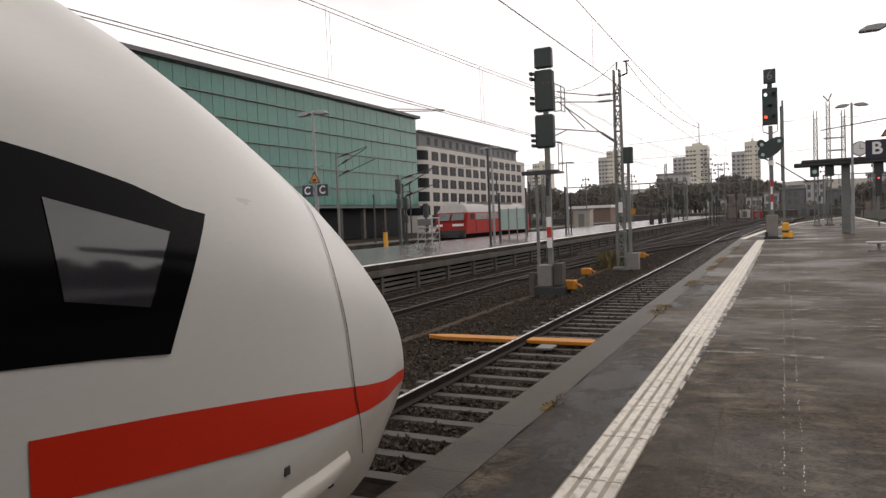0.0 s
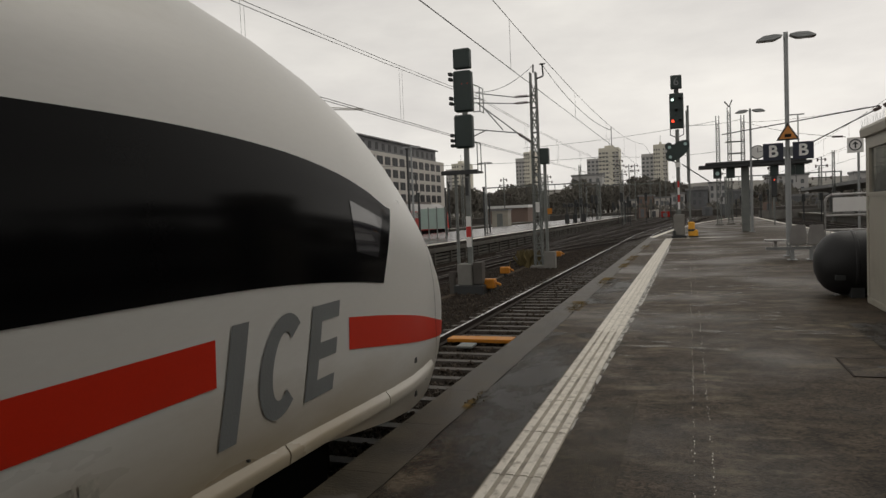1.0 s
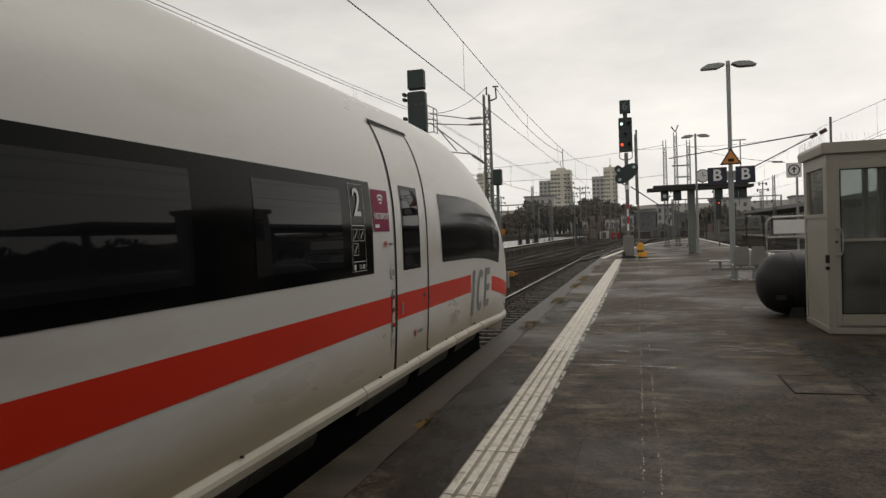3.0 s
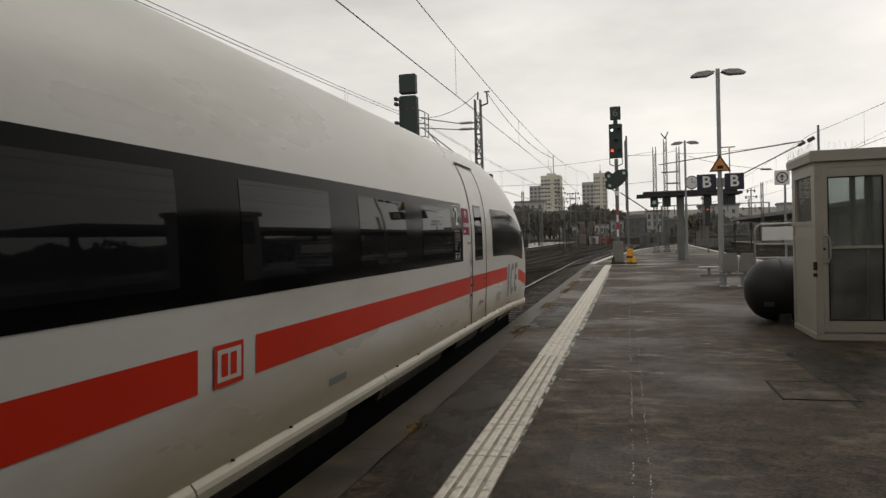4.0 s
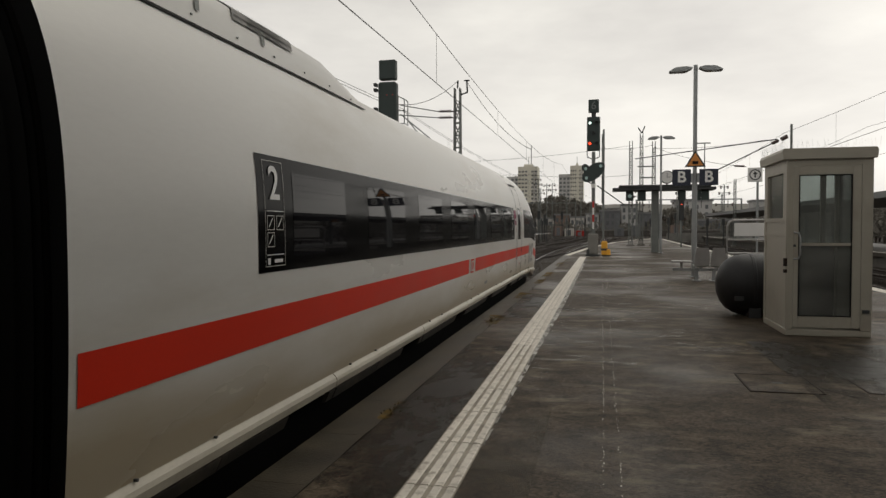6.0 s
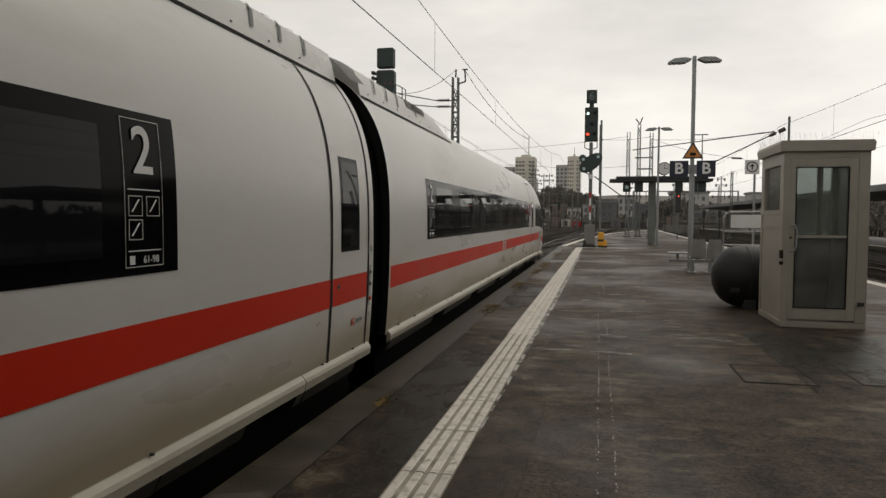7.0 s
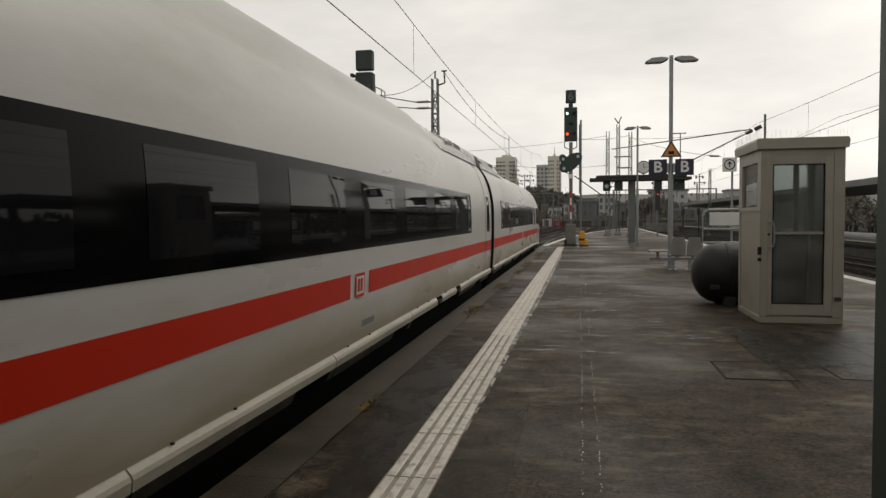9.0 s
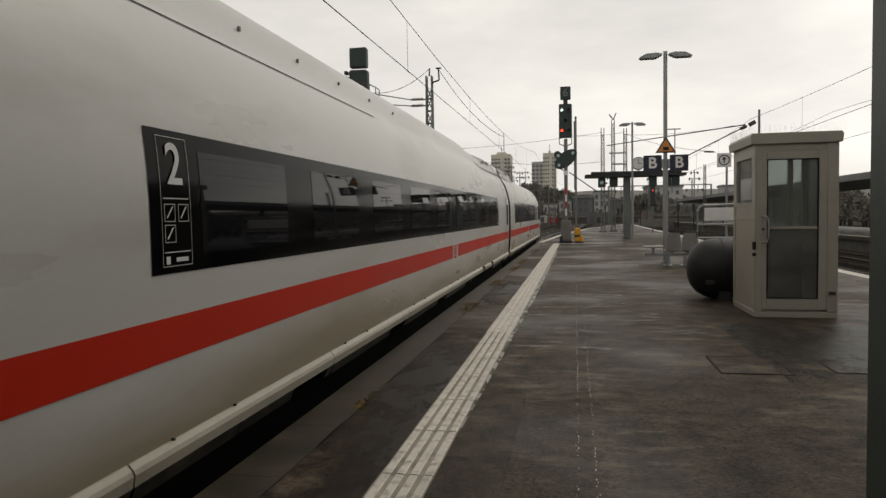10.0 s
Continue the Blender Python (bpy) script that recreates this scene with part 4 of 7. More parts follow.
def roof_fairing(parent, y0, y1, taper="front"):
    """Raised roof fairing with a dark joint line and slanted air slots; one end runs flat into the roof."""
    zc = 3.59
    def at(z, y, side, off=0.0):
        u = (y - y0) / (y1 - y0)
        u = u if taper == "rear" else 1 - u
        lift = 0.19 * min(1.0, u * 4.5)
        k = min(1, max(0, z - zc) / 0.10)
        return (side * (section(20, z) * (1 + 0.035 * k) + off), y, z + lift * k + off * 0.8)
    zs = [zc, 3.61, 3.63, 3.66, 3.70, 3.75, 3.80, 3.85, 3.89, 3.92, 3.945]
    bm = bmesh.new()
    n, rings = 14, []
    for j in range(n + 1):
        y = y0 + (y1 - y0) * j / n
        rings.append([bm.verts.new(at(z, y, 1, 0.004)) for z in zs] + [bm.verts.new(at(z, y, -1, 0.004)) for z in reversed(zs)])
    for a, b in zip(rings[:-1], rings[1:]):
        for k in range(len(a) - 1):
            bm.faces.new((a[k], a[k + 1], b[k + 1], b[k]))
    for end in (rings[0], rings[-1]):
        bm.faces.new([bm.verts.new(v.co) for v in end])
    bmesh.ops.recalc_face_normals(bm, faces=bm.faces)
    f = part("roof_fairing", bm, "white", parent, "raised white roof fairing", True)
    bm = bmesh.new()
    prev = None
    for j in range(n + 1):
        y = y0 + (y1 - y0) * j / n
        row = [bm.verts.new(at(z, y, 1, 0.010)) for z in (zc - 0.012, zc + 0.004)]
        if prev:
            bm.faces.new((prev[0], row[0], row[1], prev[1]))
        prev = row
    part("fairing_joint", bm, "rubber", f, "dark joint line")
    # towards the gangway narrow slots, then one cross joint and wide grilles
    k = 0
    y = y1 - 0.75 if taper == "rear" else y0 + 0.55
    step = -1 if taper == "rear" else 1
    while y0 + 0.5 < y < y1 - 0.4 and k < 6:
        wide = k in (3, 4)
        w = 0.055 if not wide else 0.80
        if wide and step < 0:
            y -= w
        bm = bmesh.new()
        prev = None
        for i in range(6):
            z = (3.66 + 0.19 * i / 5) if wide else (3.63 + 0.26 * i / 5)
            row = [bm.verts.new(at(z, y + z - 3.63 + d, 1, 0.013)) for d in (0, w)]
            if prev:
                bm.faces.new((prev[0], prev[1], row[1], row[0]))
            prev = row
        slot = part("air_slot", bm, "mast" if not wide else "slotgrey", f, "slanted roof air slot" if not wide else "wide grey roof grille")
        if wide:
            for q in range(5):
                bm = bmesh.new()
                z = 3.675 + 0.145 * q / 4
                row = [bm.verts.new(at(z + dz, y + 0.26 * (z - 3.63) / 0.26 + d, 1, 0.017)) for d, dz in ((0.02, 0), (w - 0.02, 0), (w - 0.02, 0.006), (0.02, 0.006))]
                bm.faces.new(row)
                part("grille_bar", bm, "slotgrey", slot)
        y += step * (0.50 if not wide else 0.22)
        k += 1
    # round screw heads along the joint
    for q in range(int((y1 - y0) / 0.6)):
        x, yy, z = at(3.615, y0 + 0.3 + 0.6 * q, 1, 0.006)
        part("screw", boxes((x - 0.01, x + 0.008, yy - 0.007, yy + 0.007, z - 0.007, z + 0.007)), "mast", f)


def roof_hump(parent, y0, y1):
    """Smooth raised spine that runs along the roof between the end fairings."""
    half = [(1.02, 3.645), (0.955, 3.72), (0.90, 3.81), (0.85, 3.92), (0.80, 4.03), (0.73, 4.125), (0.63, 4.20), (0.46, 4.25), (0.22, 4.275)]
    bm = bmesh.new()
    rings = []
    for y, k in ((y0, 1.0), (y0 + 2, 1.0), (y1 - 3.0, 1.0), (y1 - 1.8, 0.99), (y1 - 1.1, 0.90), (y1 - 0.6, 0.68), (y1 - 0.25, 0.36), (y1, 0.0)):
        pts = []
        for x, z in half:
            zs = min(z, 3.94)
            flat = 3.645 + (zs - 3.645) * 0.9
            pts.append((x, flat + (z - flat) * k + 0.01 * (1 - k)))
        rings.append([bm.verts.new((x, y, z)) for x, z in pts] + [bm.verts.new((-x, y, z)) for x, z in reversed(pts)])
    for a, b in zip(rings[:-1], rings[1:]):
        for k in range(len(a) - 1):
            bm.faces.new((a[k], a[k + 1], b[k + 1], b[k]))
    bm.faces.new([bm.verts.new(v.co) for v in rings[0]])
    bmesh.ops.recalc_face_normals(bm, faces=bm.faces)
    h = part("roof_spine", bm, "white", parent, "smooth raised white roof spine", True)
    part("spine_joint", patch(y0, y0 + 8.9, 3.583, 3.598, 0.006, False, 2, 1), "rubber", h, "dark joint line")
    for q in range(6):
        part("roof_clip", boxes((0.865, 0.885, y0 + 4.2 + 1.3 * q, y0 + 4.23 + 1.3 * q, 3.88, 3.92)), "mast", h)


def build_nose_car():
    c = thing("train_head_car", pose(TRACK_X, -2.136, RAIL_Z), "white high-speed train head car with red stripe, moving off", "train", "cars of the train")
    st = [0, 0.02, 0.05, 0.1, 0.16, 0.24, 0.35, 0.5, 0.7, 0.9, 1.15, 1.4, 1.75, 2.1, 2.5, 2.9, 3.4, 4.0, 4.6, 5.3, 6.0, 7.0, 8.0, 9.5]
    st += [10 + 1.1 * k for k in range(14)] + [NOSE_Y + 17.47]
    part("body_shell", shell(st, lambda s: NOSE_Y - s), ["white", "rubber"], c, "smooth glossy white body shell", True)
    # cab window
    def lo(y):
        return table([(0.55, 1.93), (2.2, 1.91), (3.04, 1.872), (3.84, 1.80), (4.28, 1.745), (4.7, 1.69)], y)
    def hi(y):
        return table([(0.55, 2.76), (1.88, 2.765), (2.85, 2.71), (3.58, 2.607), (4.06, 2.49), (4.56, 2.346)], y)
    bm = bmesh.new()
    ny, nz = 30, 12
    vs = []
    for j in range(ny + 1):
        u = j / ny
        row = []
        for i in range(nz + 1):
            v = i / nz
            ya, yb = 0.62 - 0.07 * v, 4.235 + 0.285 * v
            y = ya + (yb - ya) * u
            z = lo(y) + (hi(y) - lo(y)) * v
            row.append(bm.verts.new((section(NOSE_Y - y, z) + 0.005, y, z)))
        vs.append(row)
    for j in range(ny):
        for i in range(nz):
            bm.faces.new((vs[j][i], vs[j + 1][i], vs[j + 1][i + 1], vs[j][i + 1]))
    cw = part("cab_window", bm, "black", c, "long tapering black cab side glass", True)
    part("pane", slant_patch([(3.76, 2.034), (4.14, 1.964), (4.28, 2.273), (3.71, 2.415)], 0.009, True, 8), "cabpane", cw, "driver's side pane", True)
    # stripe in two lengths and its forward piece
    for a, b in ((-17.42, -8.06), (-7.44, -1.10), (0.03, 2.09)):
        part("stripe", patch(a, b, 1.43, 1.68, 0.004, True, max(2, int(abs(b - a))), 4), "red", c, "red painted stripe", True)
    bm = bmesh.new()
    n = 40
    prev = None
    for j in range(n + 1):
        u = j / n
        y = 3.60 + (NOSE_Y - 0.10 - 3.60) * u ** 0.75
        a = table([(3.6, 1.335), (4.25, 1.24), (5.1, 1.115), (5.75, 1.03), (6.2, 0.975), (6.85, 0.915), (7.8, 0.85)], y)
        b = table([(3.6, 1.57), (4.25, 1.49), (5.1, 1.36), (5.75, 1.236), (6.2, 1.150), (6.85, 1.045), (7.8, 0.95)], y)
        row = [bm.verts.new((section(NOSE_Y - y, a + (b - a) * k / 5) + 0.004, y, a + (b - a) * k / 5)) for k in range(6)]
        if prev:
            for k in range(5):
                bm.faces.new((prev[k], row[k], row[k + 1], prev[k + 1]))
        prev = row
    part("stripe", bm, "red", c, "red stripe running round the nose", True)
    # grey mark as plain slanted shapes
    sl = 0.21
    mk = lambda y, z: (y + sl * (z - 1.13) - 0.02, z - 0.015)
    a = part("grey_mark", slant_patch([mk(2.12, 1.10), mk(2.275, 1.10), mk(2.275, 1.745), mk(2.12, 1.745)], 0.006, True), "greytext", c, "grey slanted plain shapes on the nose", True)
    bm = bmesh.new()
    prev = None
    for k in range(25):
        t = radians(48 + 264 * k / 24)
        row = []
        for r, h in ((0.24, 0.31), (0.105, 0.20)):
            y, z = 2.655 + r * math.cos(t), 1.41 + h * math.sin(t)
            y += sl * (z - 1.13)
            row.append(bm.verts.new((section(NOSE_Y - y, z) + 0.006, y, z)))
        if prev:
            bm.faces.new((prev[0], row[0], row[1], prev[1]))
        prev = row
    bmesh.ops.recalc_face_normals(bm, faces=bm.faces)
    part("mark_arc", bm, "greytext", a, smooth=True)
    bm = slant_patch([mk(2.98, 1.13), mk(3.12, 1.13), mk(3.12, 1.73), mk(2.98, 1.73)], 0.006, True)
    for z0 in (1.13, 1.37, 1.62):
        slant_patch([mk(3.12, z0), mk(3.36, z0), mk(3.36, z0 + 0.11), mk(3.12, z0 + 0.11)], 0.006, True, 4, bm)
    part("mark_comb", bm, "greytext", a, smooth=True)
    # nose hatch seam
    bm = bmesh.new()
    prev = None
    for k in range(40):
        z = 0.68 + (3.05 - 0.68) * k / 39
        y = table([(0.68, 6.12), (0.9, 6.02), (1.22, 5.88), (1.65, 5.79), (2.015, 5.745), (2.33, 5.80), (2.46, 5.85), (2.62, 5.76), (2.80, 5.50), (3.05, 5.12)], z)
        row = []
        for d in (-0.007, 0.007):
            row.append(bm.verts.new((section(NOSE_Y - y - d, z) + 0.0085, y + d, z)))
        if prev:
            bm.faces.new((prev[0], prev[1], row[1], row[0]))
        prev = row
    part("hatch_seam", bm, "rubber", c, "fine dark nose hatch joint")
    door(c, -1.07, 0.0, True)
    door_button(c, -1.22)
    hs = part("hotspot_sticker", patch(-1.63, -1.22, 2.31, 2.70, 0.006, False, 1, 6), "magenta", c, "magenta square sticker with white words")
    side_text("HOTSPOT", -1.425, 2.45, 0.080, "whitemark", hs, "white word", 0.010, 0.002)
    for r in (0.05, 0.085, 0.12):
        bm = bmesh.new()
        prev = None
        for k in range(9):
            t = radians(50 + 80 * k / 8)
            row = [bm.verts.new((section(20, 2.54 + q * math.sin(t)) + 0.010, -1.425 + q * math.cos(t), 2.54 + q * math.sin(t))) for q in (r, r - 0.018)]
            if prev:
                bm.faces.new((prev[1], prev[0], row[0], row[1]))
            prev = row
        part("radio_arc", bm, "whitemark", hs)
    part("sticker_bar", patch(-1.60, -1.49, 2.345, 2.375, 0.010, False, 1, 1), "whitemark", hs)
    rail_logo(c, -1.38, 2.19, 0.055)
    part("word_bar", patch(-1.27, -1.15, 2.175, 2.20, 0.007, False, 1, 1), "greytext", c)
    rail_logo(c, -0.52, 1.22, 0.07)
    part("word_bar", patch(-0.41, -0.22, 1.205, 1.24, 0.010, False, 1, 1), "greytext", c)
    for k in range(3):
        part("number_bar", patch(0.975 + 0.125 * k, 1.075 + 0.125 * k, 1.10, 1.25, 0.005, True, 2, 2), "worngrey", c, "faint worn grey plain bar")
    part("number_bar", patch(-6.3, -5.95, 1.10, 1.16, 0.005, False, 2, 2), "greytext", c)
    rail_logo(c, -7.91, 1.55, 0.25)
    w = -15.74
    panes = [(-2.33 - 1.96 * k - 1.33, -2.33 - 1.96 * k) for k in range(7)]
    panes = [(max(a, w + 0.55), b) for a, b in panes]
    band(c, w, -1.66, panes, -2.0, "11-58", w + 0.24)
    running_gear(c, [2.0, -13.9], -17.4, 6.05, True)
    roof_fairing(c, -17.4, -12.5, "front")
    # coupler hatch bracket and small recesses, their shade drawn as dark blocks
    for y, z in ((5.05, 0.955), (5.62, 0.66), (5.2, 0.60), (4.75, 0.80)):
        x = section(NOSE_Y - y, z)
        part("recess", boxes((x - 0.02, x + 0.006, y - 0.02, y + 0.03, z - 0.03, z + 0.02), bevel=0.004), "dark", c)
    return c


def build_middle_car():
    """Body from y = 0 (front end) back to -24.3."""
    c = thing("train_middle_car", pose(TRACK_X, -2.136 - 18.05, RAIL_Z), "white high-speed train middle car with black window band", "train", "cars of the train")
    part("body_shell", shell([20 + 1.2 * k for k in range(20)] + [20 + 24.3], lambda s: 20 - s), ["white", "rubber"], c, "smooth glossy white body shell", True)
    door(c, -1.15, -0.17, lock_rear=True)
    door_button(c, -0.13 - 0.02)
    rail_logo(c, -0.62, 1.22, 0.07)
    part("word_bar", patch(-0.50, -0.31, 1.205, 1.24, 0.010, False, 1, 1), "greytext", c)
    for a, b in ((-24.25, -11.42), (-10.80, -1.15)):
        part("stripe", patch(a, b, 1.43, 1.68, 0.004, False, 12, 4), "red", c, "red painted stripe", True)
    rail_logo(c, -11.28, 1.55, 0.25)
    part("number_bar", patch(-11.0, -10.55, 1.08, 1.15, 0.005, False, 2, 2), "greytext", c)
    panes = [(-4.03 - 1.885 * k - 1.32, -4.03 - 1.885 * k) for k in range(9)]
    panes = [(max(a, -20.42), b) for a, b in panes if b > -20.3]
    band(c, -20.95, -3.43, panes, -3.72, "61-98", -20.70)
    running_gear(c, [-3.5, -20.8], -24.25, -0.05, breaks=((-7.0, -6.6), (-5.2, -4.78)))
    roof_fairing(c, -4.85, -0.1, "rear")
    roof_hump(c, -24.2, -4.9)
    return c


def build_gangway(y):
    g = thing("train_gangway", pose(TRACK_X, y, RAIL_Z), "black rubber bellows between two train cars", "bellows", "cars of the train")
    bm = bmesh.new()
    n, rings = 13, []
    for k in range(n):
        inset = 0.10 if k % 2 else 0.16
        rings.append([bm.verts.new((x * (1 - inset), -0.30 + 0.60 * k / (n - 1), 0.5 + (z - 0.5) * (1 - inset * 0.4))) for x, z in ring(20)])
    for a, b in zip(rings[:-1], rings[1:]):
        for k in range(len(a) - 1):
            bm.faces.new((a[k], a[k + 1], b[k + 1], b[k]))
    bmesh.ops.recalc_face_normals(bm, faces=bm.faces)
    part("bellows", bm, "rubber", g)
    bm = bmesh.new()
    prev = None
    top = [(x * 1.0, z) for x, z in ring(20) if z > 3.5]
    for yy, k in ((-0.27, 1.0), (-0.10, 0.975), (0.10, 0.975), (0.27, 1.0)):
        row = [bm.verts.new((x * 1.03 * k, yy, z + 0.13 * k + 0.04)) for x, z in top]
        if prev:
            for q in range(len(top) - 1):
                bm.faces.new((prev[q], prev[q + 1], row[q + 1], row[q]))
        prev = row
    bmesh.ops.solidify(bm, geom=bm.faces[:], thickness=0.02)
    part("roof_hood", bm, "locoroof", g, "grey hood over the bellows", True)
    for y in (-0.285, 0.285):
        fr = bmesh.new()
        pts = [(x * 0.93, 0.5 + (z - 0.5) * 0.97) for x, z in ring(20)]
        for (xa, za), (xb, zb) in zip(pts[:-1], pts[1:]):
            if (xa - xb) ** 2 + (za - zb) ** 2 > 1e-6:
                tube(fr, (xa, y, za), (xb, y, zb), 0.02, 5)
        part("end_frame", fr, "under", g)
    return g


head_car = build_nose_car()
mid_car = build_middle_car()
tail_car = copy_thing(mid_car, pose(TRACK_X, -2.136 - 18.05 - 24.87, RAIL_Z))
gangways = [build_gangway(-2.136 - 17.76), build_gangway(-2.136 - 18.05 - 24.585)]
TRAIN_Y = [(0, -2.165), (0.5, -0.69), (1, 0.833), (1.5, 2.42), (2, 4.07), (2.5, 5.78), (3.25, 8.49), (4, 11.38), (4.5, 13.42), (5, 15.53),
           (5.75, 18.83), (6.5, 22.38), (7, 24.89), (7.5, 27.57), (8, 30.33), (8.5, 33.15), (9, 36.18), (9.5, 39.26), (10, 42.45)]


def motions():
    for ob, back in ((head_car, 0), (mid_car, 18.05), (tail_car, 18.05 + 24.87), (gangways[0], 17.76), (gangways[1], 18.05 + 24.585)):
        walk(ob, [(t, pose(TRACK_X, y - back, RAIL_Z)) for t, y in TRAIN_Y])


# ---------- platform details ----------
def thin(m, lo, hi, top, scale=(1.2, 2.6, 1)):
    """Let a thin coat break up into patches with bare ground between."""
    n, l = m.node_tree.nodes, m.node_tree.links
    tc, mp, nz, mr, tr, mx = (n.new("ShaderNodeTexCoord"), n.new("ShaderNodeMapping"), n.new("ShaderNodeTexNoise"), n.new("ShaderNodeMapRange"),
                              n.new("ShaderNodeBsdfTransparent"), n.new("ShaderNodeMixShader"))
    mp.inputs["Scale"].default_value = scale
    l.new(tc.outputs["Object"], mp.inputs["Vector"])
    l.new(mp.outputs[0], nz.inputs["Vector"])
    nz.inputs["Scale"].default_value, nz.inputs["Detail"].default_value, nz.inputs["Roughness"].default_value = 1.5, 10, 0.7
    mr.inputs["From Min"].default_value, mr.inputs["From Max"].default_value, mr.inputs["To Max"].default_value = lo, hi, top
    l.new(nz.outputs["Fac"], mr.inputs["Value"])
    l.new(mr.outputs[0], mx.inputs[0])
    l.new(tr.outputs[0], mx.inputs[1])
    l.new(n["Principled BSDF"].outputs[0], mx.inputs[2])
    l.new(mx.outputs[0], n["Material Output"].inputs["Surface"])


def build_platform_details():
    for (x0, x1, y0, y1) in ((1.43, 2.13, 7.36, 8.24), (2.55, 3.3, 7.5, 8.9)):
        mh = thing("inspection_cover", pose((x0 + x1) / 2, (y0 + y1) / 2, 0), "flush rusty-edged inspection cover set in the platform asphalt", "cover", "platform covers")
        w, d = (x1 - x0) / 2, (y1 - y0) / 2
        part("cover_plate", boxes((-w + 0.02, w - 0.02, -d + 0.02, d - 0.02, -0.02, 0.006), bevel=0.003), "asphalt", mh)
        bm = boxes((-w, -w + 0.018, -d, d, -0.02, 0.0085), (w - 0.010, w, -d, d, -0.02, 0.0075), (-w + 0.018, w - 0.010, -d, -d + 0.022, -0.02, 0.0085), (-w + 0.018, w - 0.010, d - 0.010, d, -0.02, 0.0075))
        part("frame", bm, "rail", mh, "rusty steel frame")
        part("lifting_hole", boxes((-0.05, 0.05, -0.03, 0.03, 0.0, 0.009)), "dark", mh)
    # two rows of pale studs
    rnd = random.Random(9)
    bm = bmesh.new()
    for x in (0.0, 0.115):
        y = 2.6
        while y < 38:
            if rnd.random() < 0.8:
                px, r = x + rnd.gauss(0, 0.006), rnd.uniform(0.0018, 0.0050)
                q = [bm.verts.new((px + r * math.cos(a) * rnd.uniform(0.6, 1.4), y + 5.0 * r * math.sin(a), 0.0045)) for a in (0, 1, 2, 3, 4, 5)]
                bm.faces.new(q)
            y += rnd.uniform(0.04, 0.10) if rnd.random() < 0.85 else 0.25
    tagged(link("adhesive_marks", bm, "strip"), "two rows of pale adhesive marks on the asphalt", "floor marks", kind="stuff")
    # white edge lines beyond the signal and on the other side
    for tab, sgn, ya, yb in ((plat_left, 1, 41, 107), (plat_right, -1, 6, 107)):
        bm = bmesh.new()
        prev = None
        y = ya
        while y <= yb:
            x = plat_edge(tab, y)
            v = (bm.verts.new((x + sgn * 0.10, y, 0.0075)), bm.verts.new((x + sgn * 0.42, y, 0.0075)))
            if prev:
                bm.faces.new((prev[0], prev[1], v[1], v[0]) if sgn > 0 else (prev[1], prev[0], v[0], v[1]))
            prev = v
            y += 1.0
        tagged(link("edge_line", bm, "strip"), "worn white line along the platform edge", "floor marking", kind="structure")
    tagged(link("cross_line", boxes((-0.9, 1.55, 39.15, 39.5, -0.01, 0.006)), "strip"), "white painted line in front of the signal", "floor marking", kind="structure")
    # asphalt repair patches and cracks along the edge
    rnd = random.Random(3)
    for x, y, a, b in ((-1.98, 3.45, 0.20, 0.22),):
        bm = bmesh.new()
        vs = [bm.verts.new((x + a * (1 + rnd.uniform(-0.25, 0.25)) * math.cos(t), y + b * (1 + rnd.uniform(-0.25, 0.25)) * math.sin(t), 0.0065)) for t in [2 * math.pi * k / 14 for k in range(14)]]
        bm.faces.new(vs)
        tagged(link("repair_patch", bm, "sleeper"), "pale worn patch on the platform edge", "floor marks", kind="structure")
    # worn white paint beside the strip and across the asphalt
    m = M["worn"] = material("worn_white_paint", (0.40, 0.38, 0.35), 0.5, var=0.2, scale=4)
    thin(m, 0.52, 0.66, 0.6, (1.0, 3.6, 1))
    M["smear"] = material("smeared_white_paint", (0.46, 0.44, 0.40), 0.5, var=0.25, scale=6)
    thin(M["smear"], 0.41, 0.54, 0.9, (7, 2.2, 1))
    M["damp"] = material("damp_asphalt", (0.020, 0.0172, 0.0125), 0.42, var=0.35, scale=5, fine=70, spec=0.2, bump=0.35)
    thin(M["damp"], 0.40, 0.56, 0.85, (0.7, 0.35, 1))
    M["dust"] = material("pale_dust", (0.125, 0.112, 0.092), 0.7, var=0.3, scale=6, spec=0.08)
    thin(M["dust"], 0.44, 0.60, 0.6, (1.1, 0.8, 1))
    M["moss"] = material("dry_moss", (0.15, 0.10, 0.035), 0.9, var=0.4, scale=6, spec=0.05)
    thin(M["moss"], 0.44, 0.56, 0.9)
    for x0, x1, y0, y1, mat in ((-0.889, -0.79, 5.0, 32, "smear"), (-0.80, -0.60, 7, 21, "worn"), (-0.885, 1.3, 10.8, 11.6, "worn"), (-0.885, 0.9, 13.6, 14.3, "worn"), (-0.885, 1.6, 16.8, 17.8, "worn"), (-0.885, 0.4, 8.4, 9.0, "worn"),
                             (-0.885, 2.2, 9.6, 10.2, "worn"), (-0.885, 1.0, 12.2, 12.9, "worn"), (0.2, 2.4, 14.8, 15.6, "worn"), (-0.885, 2.6, 19.0, 20.2, "worn"), (-0.885, 2.0, 22.5, 24.0, "worn"), (0.3, 2.4, 27, 29, "worn"),
                             (-0.885, -0.45, 3.0, 6.2, "dust"), (-1.832, -1.245, 1.8, 9.5, "damp"), (-1.832, -1.245, 12.5, 17, "damp"), (2.0, 4.4, 6.2, 10.6, "damp"),
                             (-2.05, -1.76, 11.6, 12.8, "moss"), (-2.02, -1.72, 15.8, 17.4, "moss"), (-1.98, -1.74, 20.4, 22, "moss"), (-1.90, -1.80, 5.6, 6.3, "moss"), (-2.0, -1.72, 23, 26, "moss"), (-2.0, -1.72, 30, 33, "moss")):
        bm = bmesh.new()
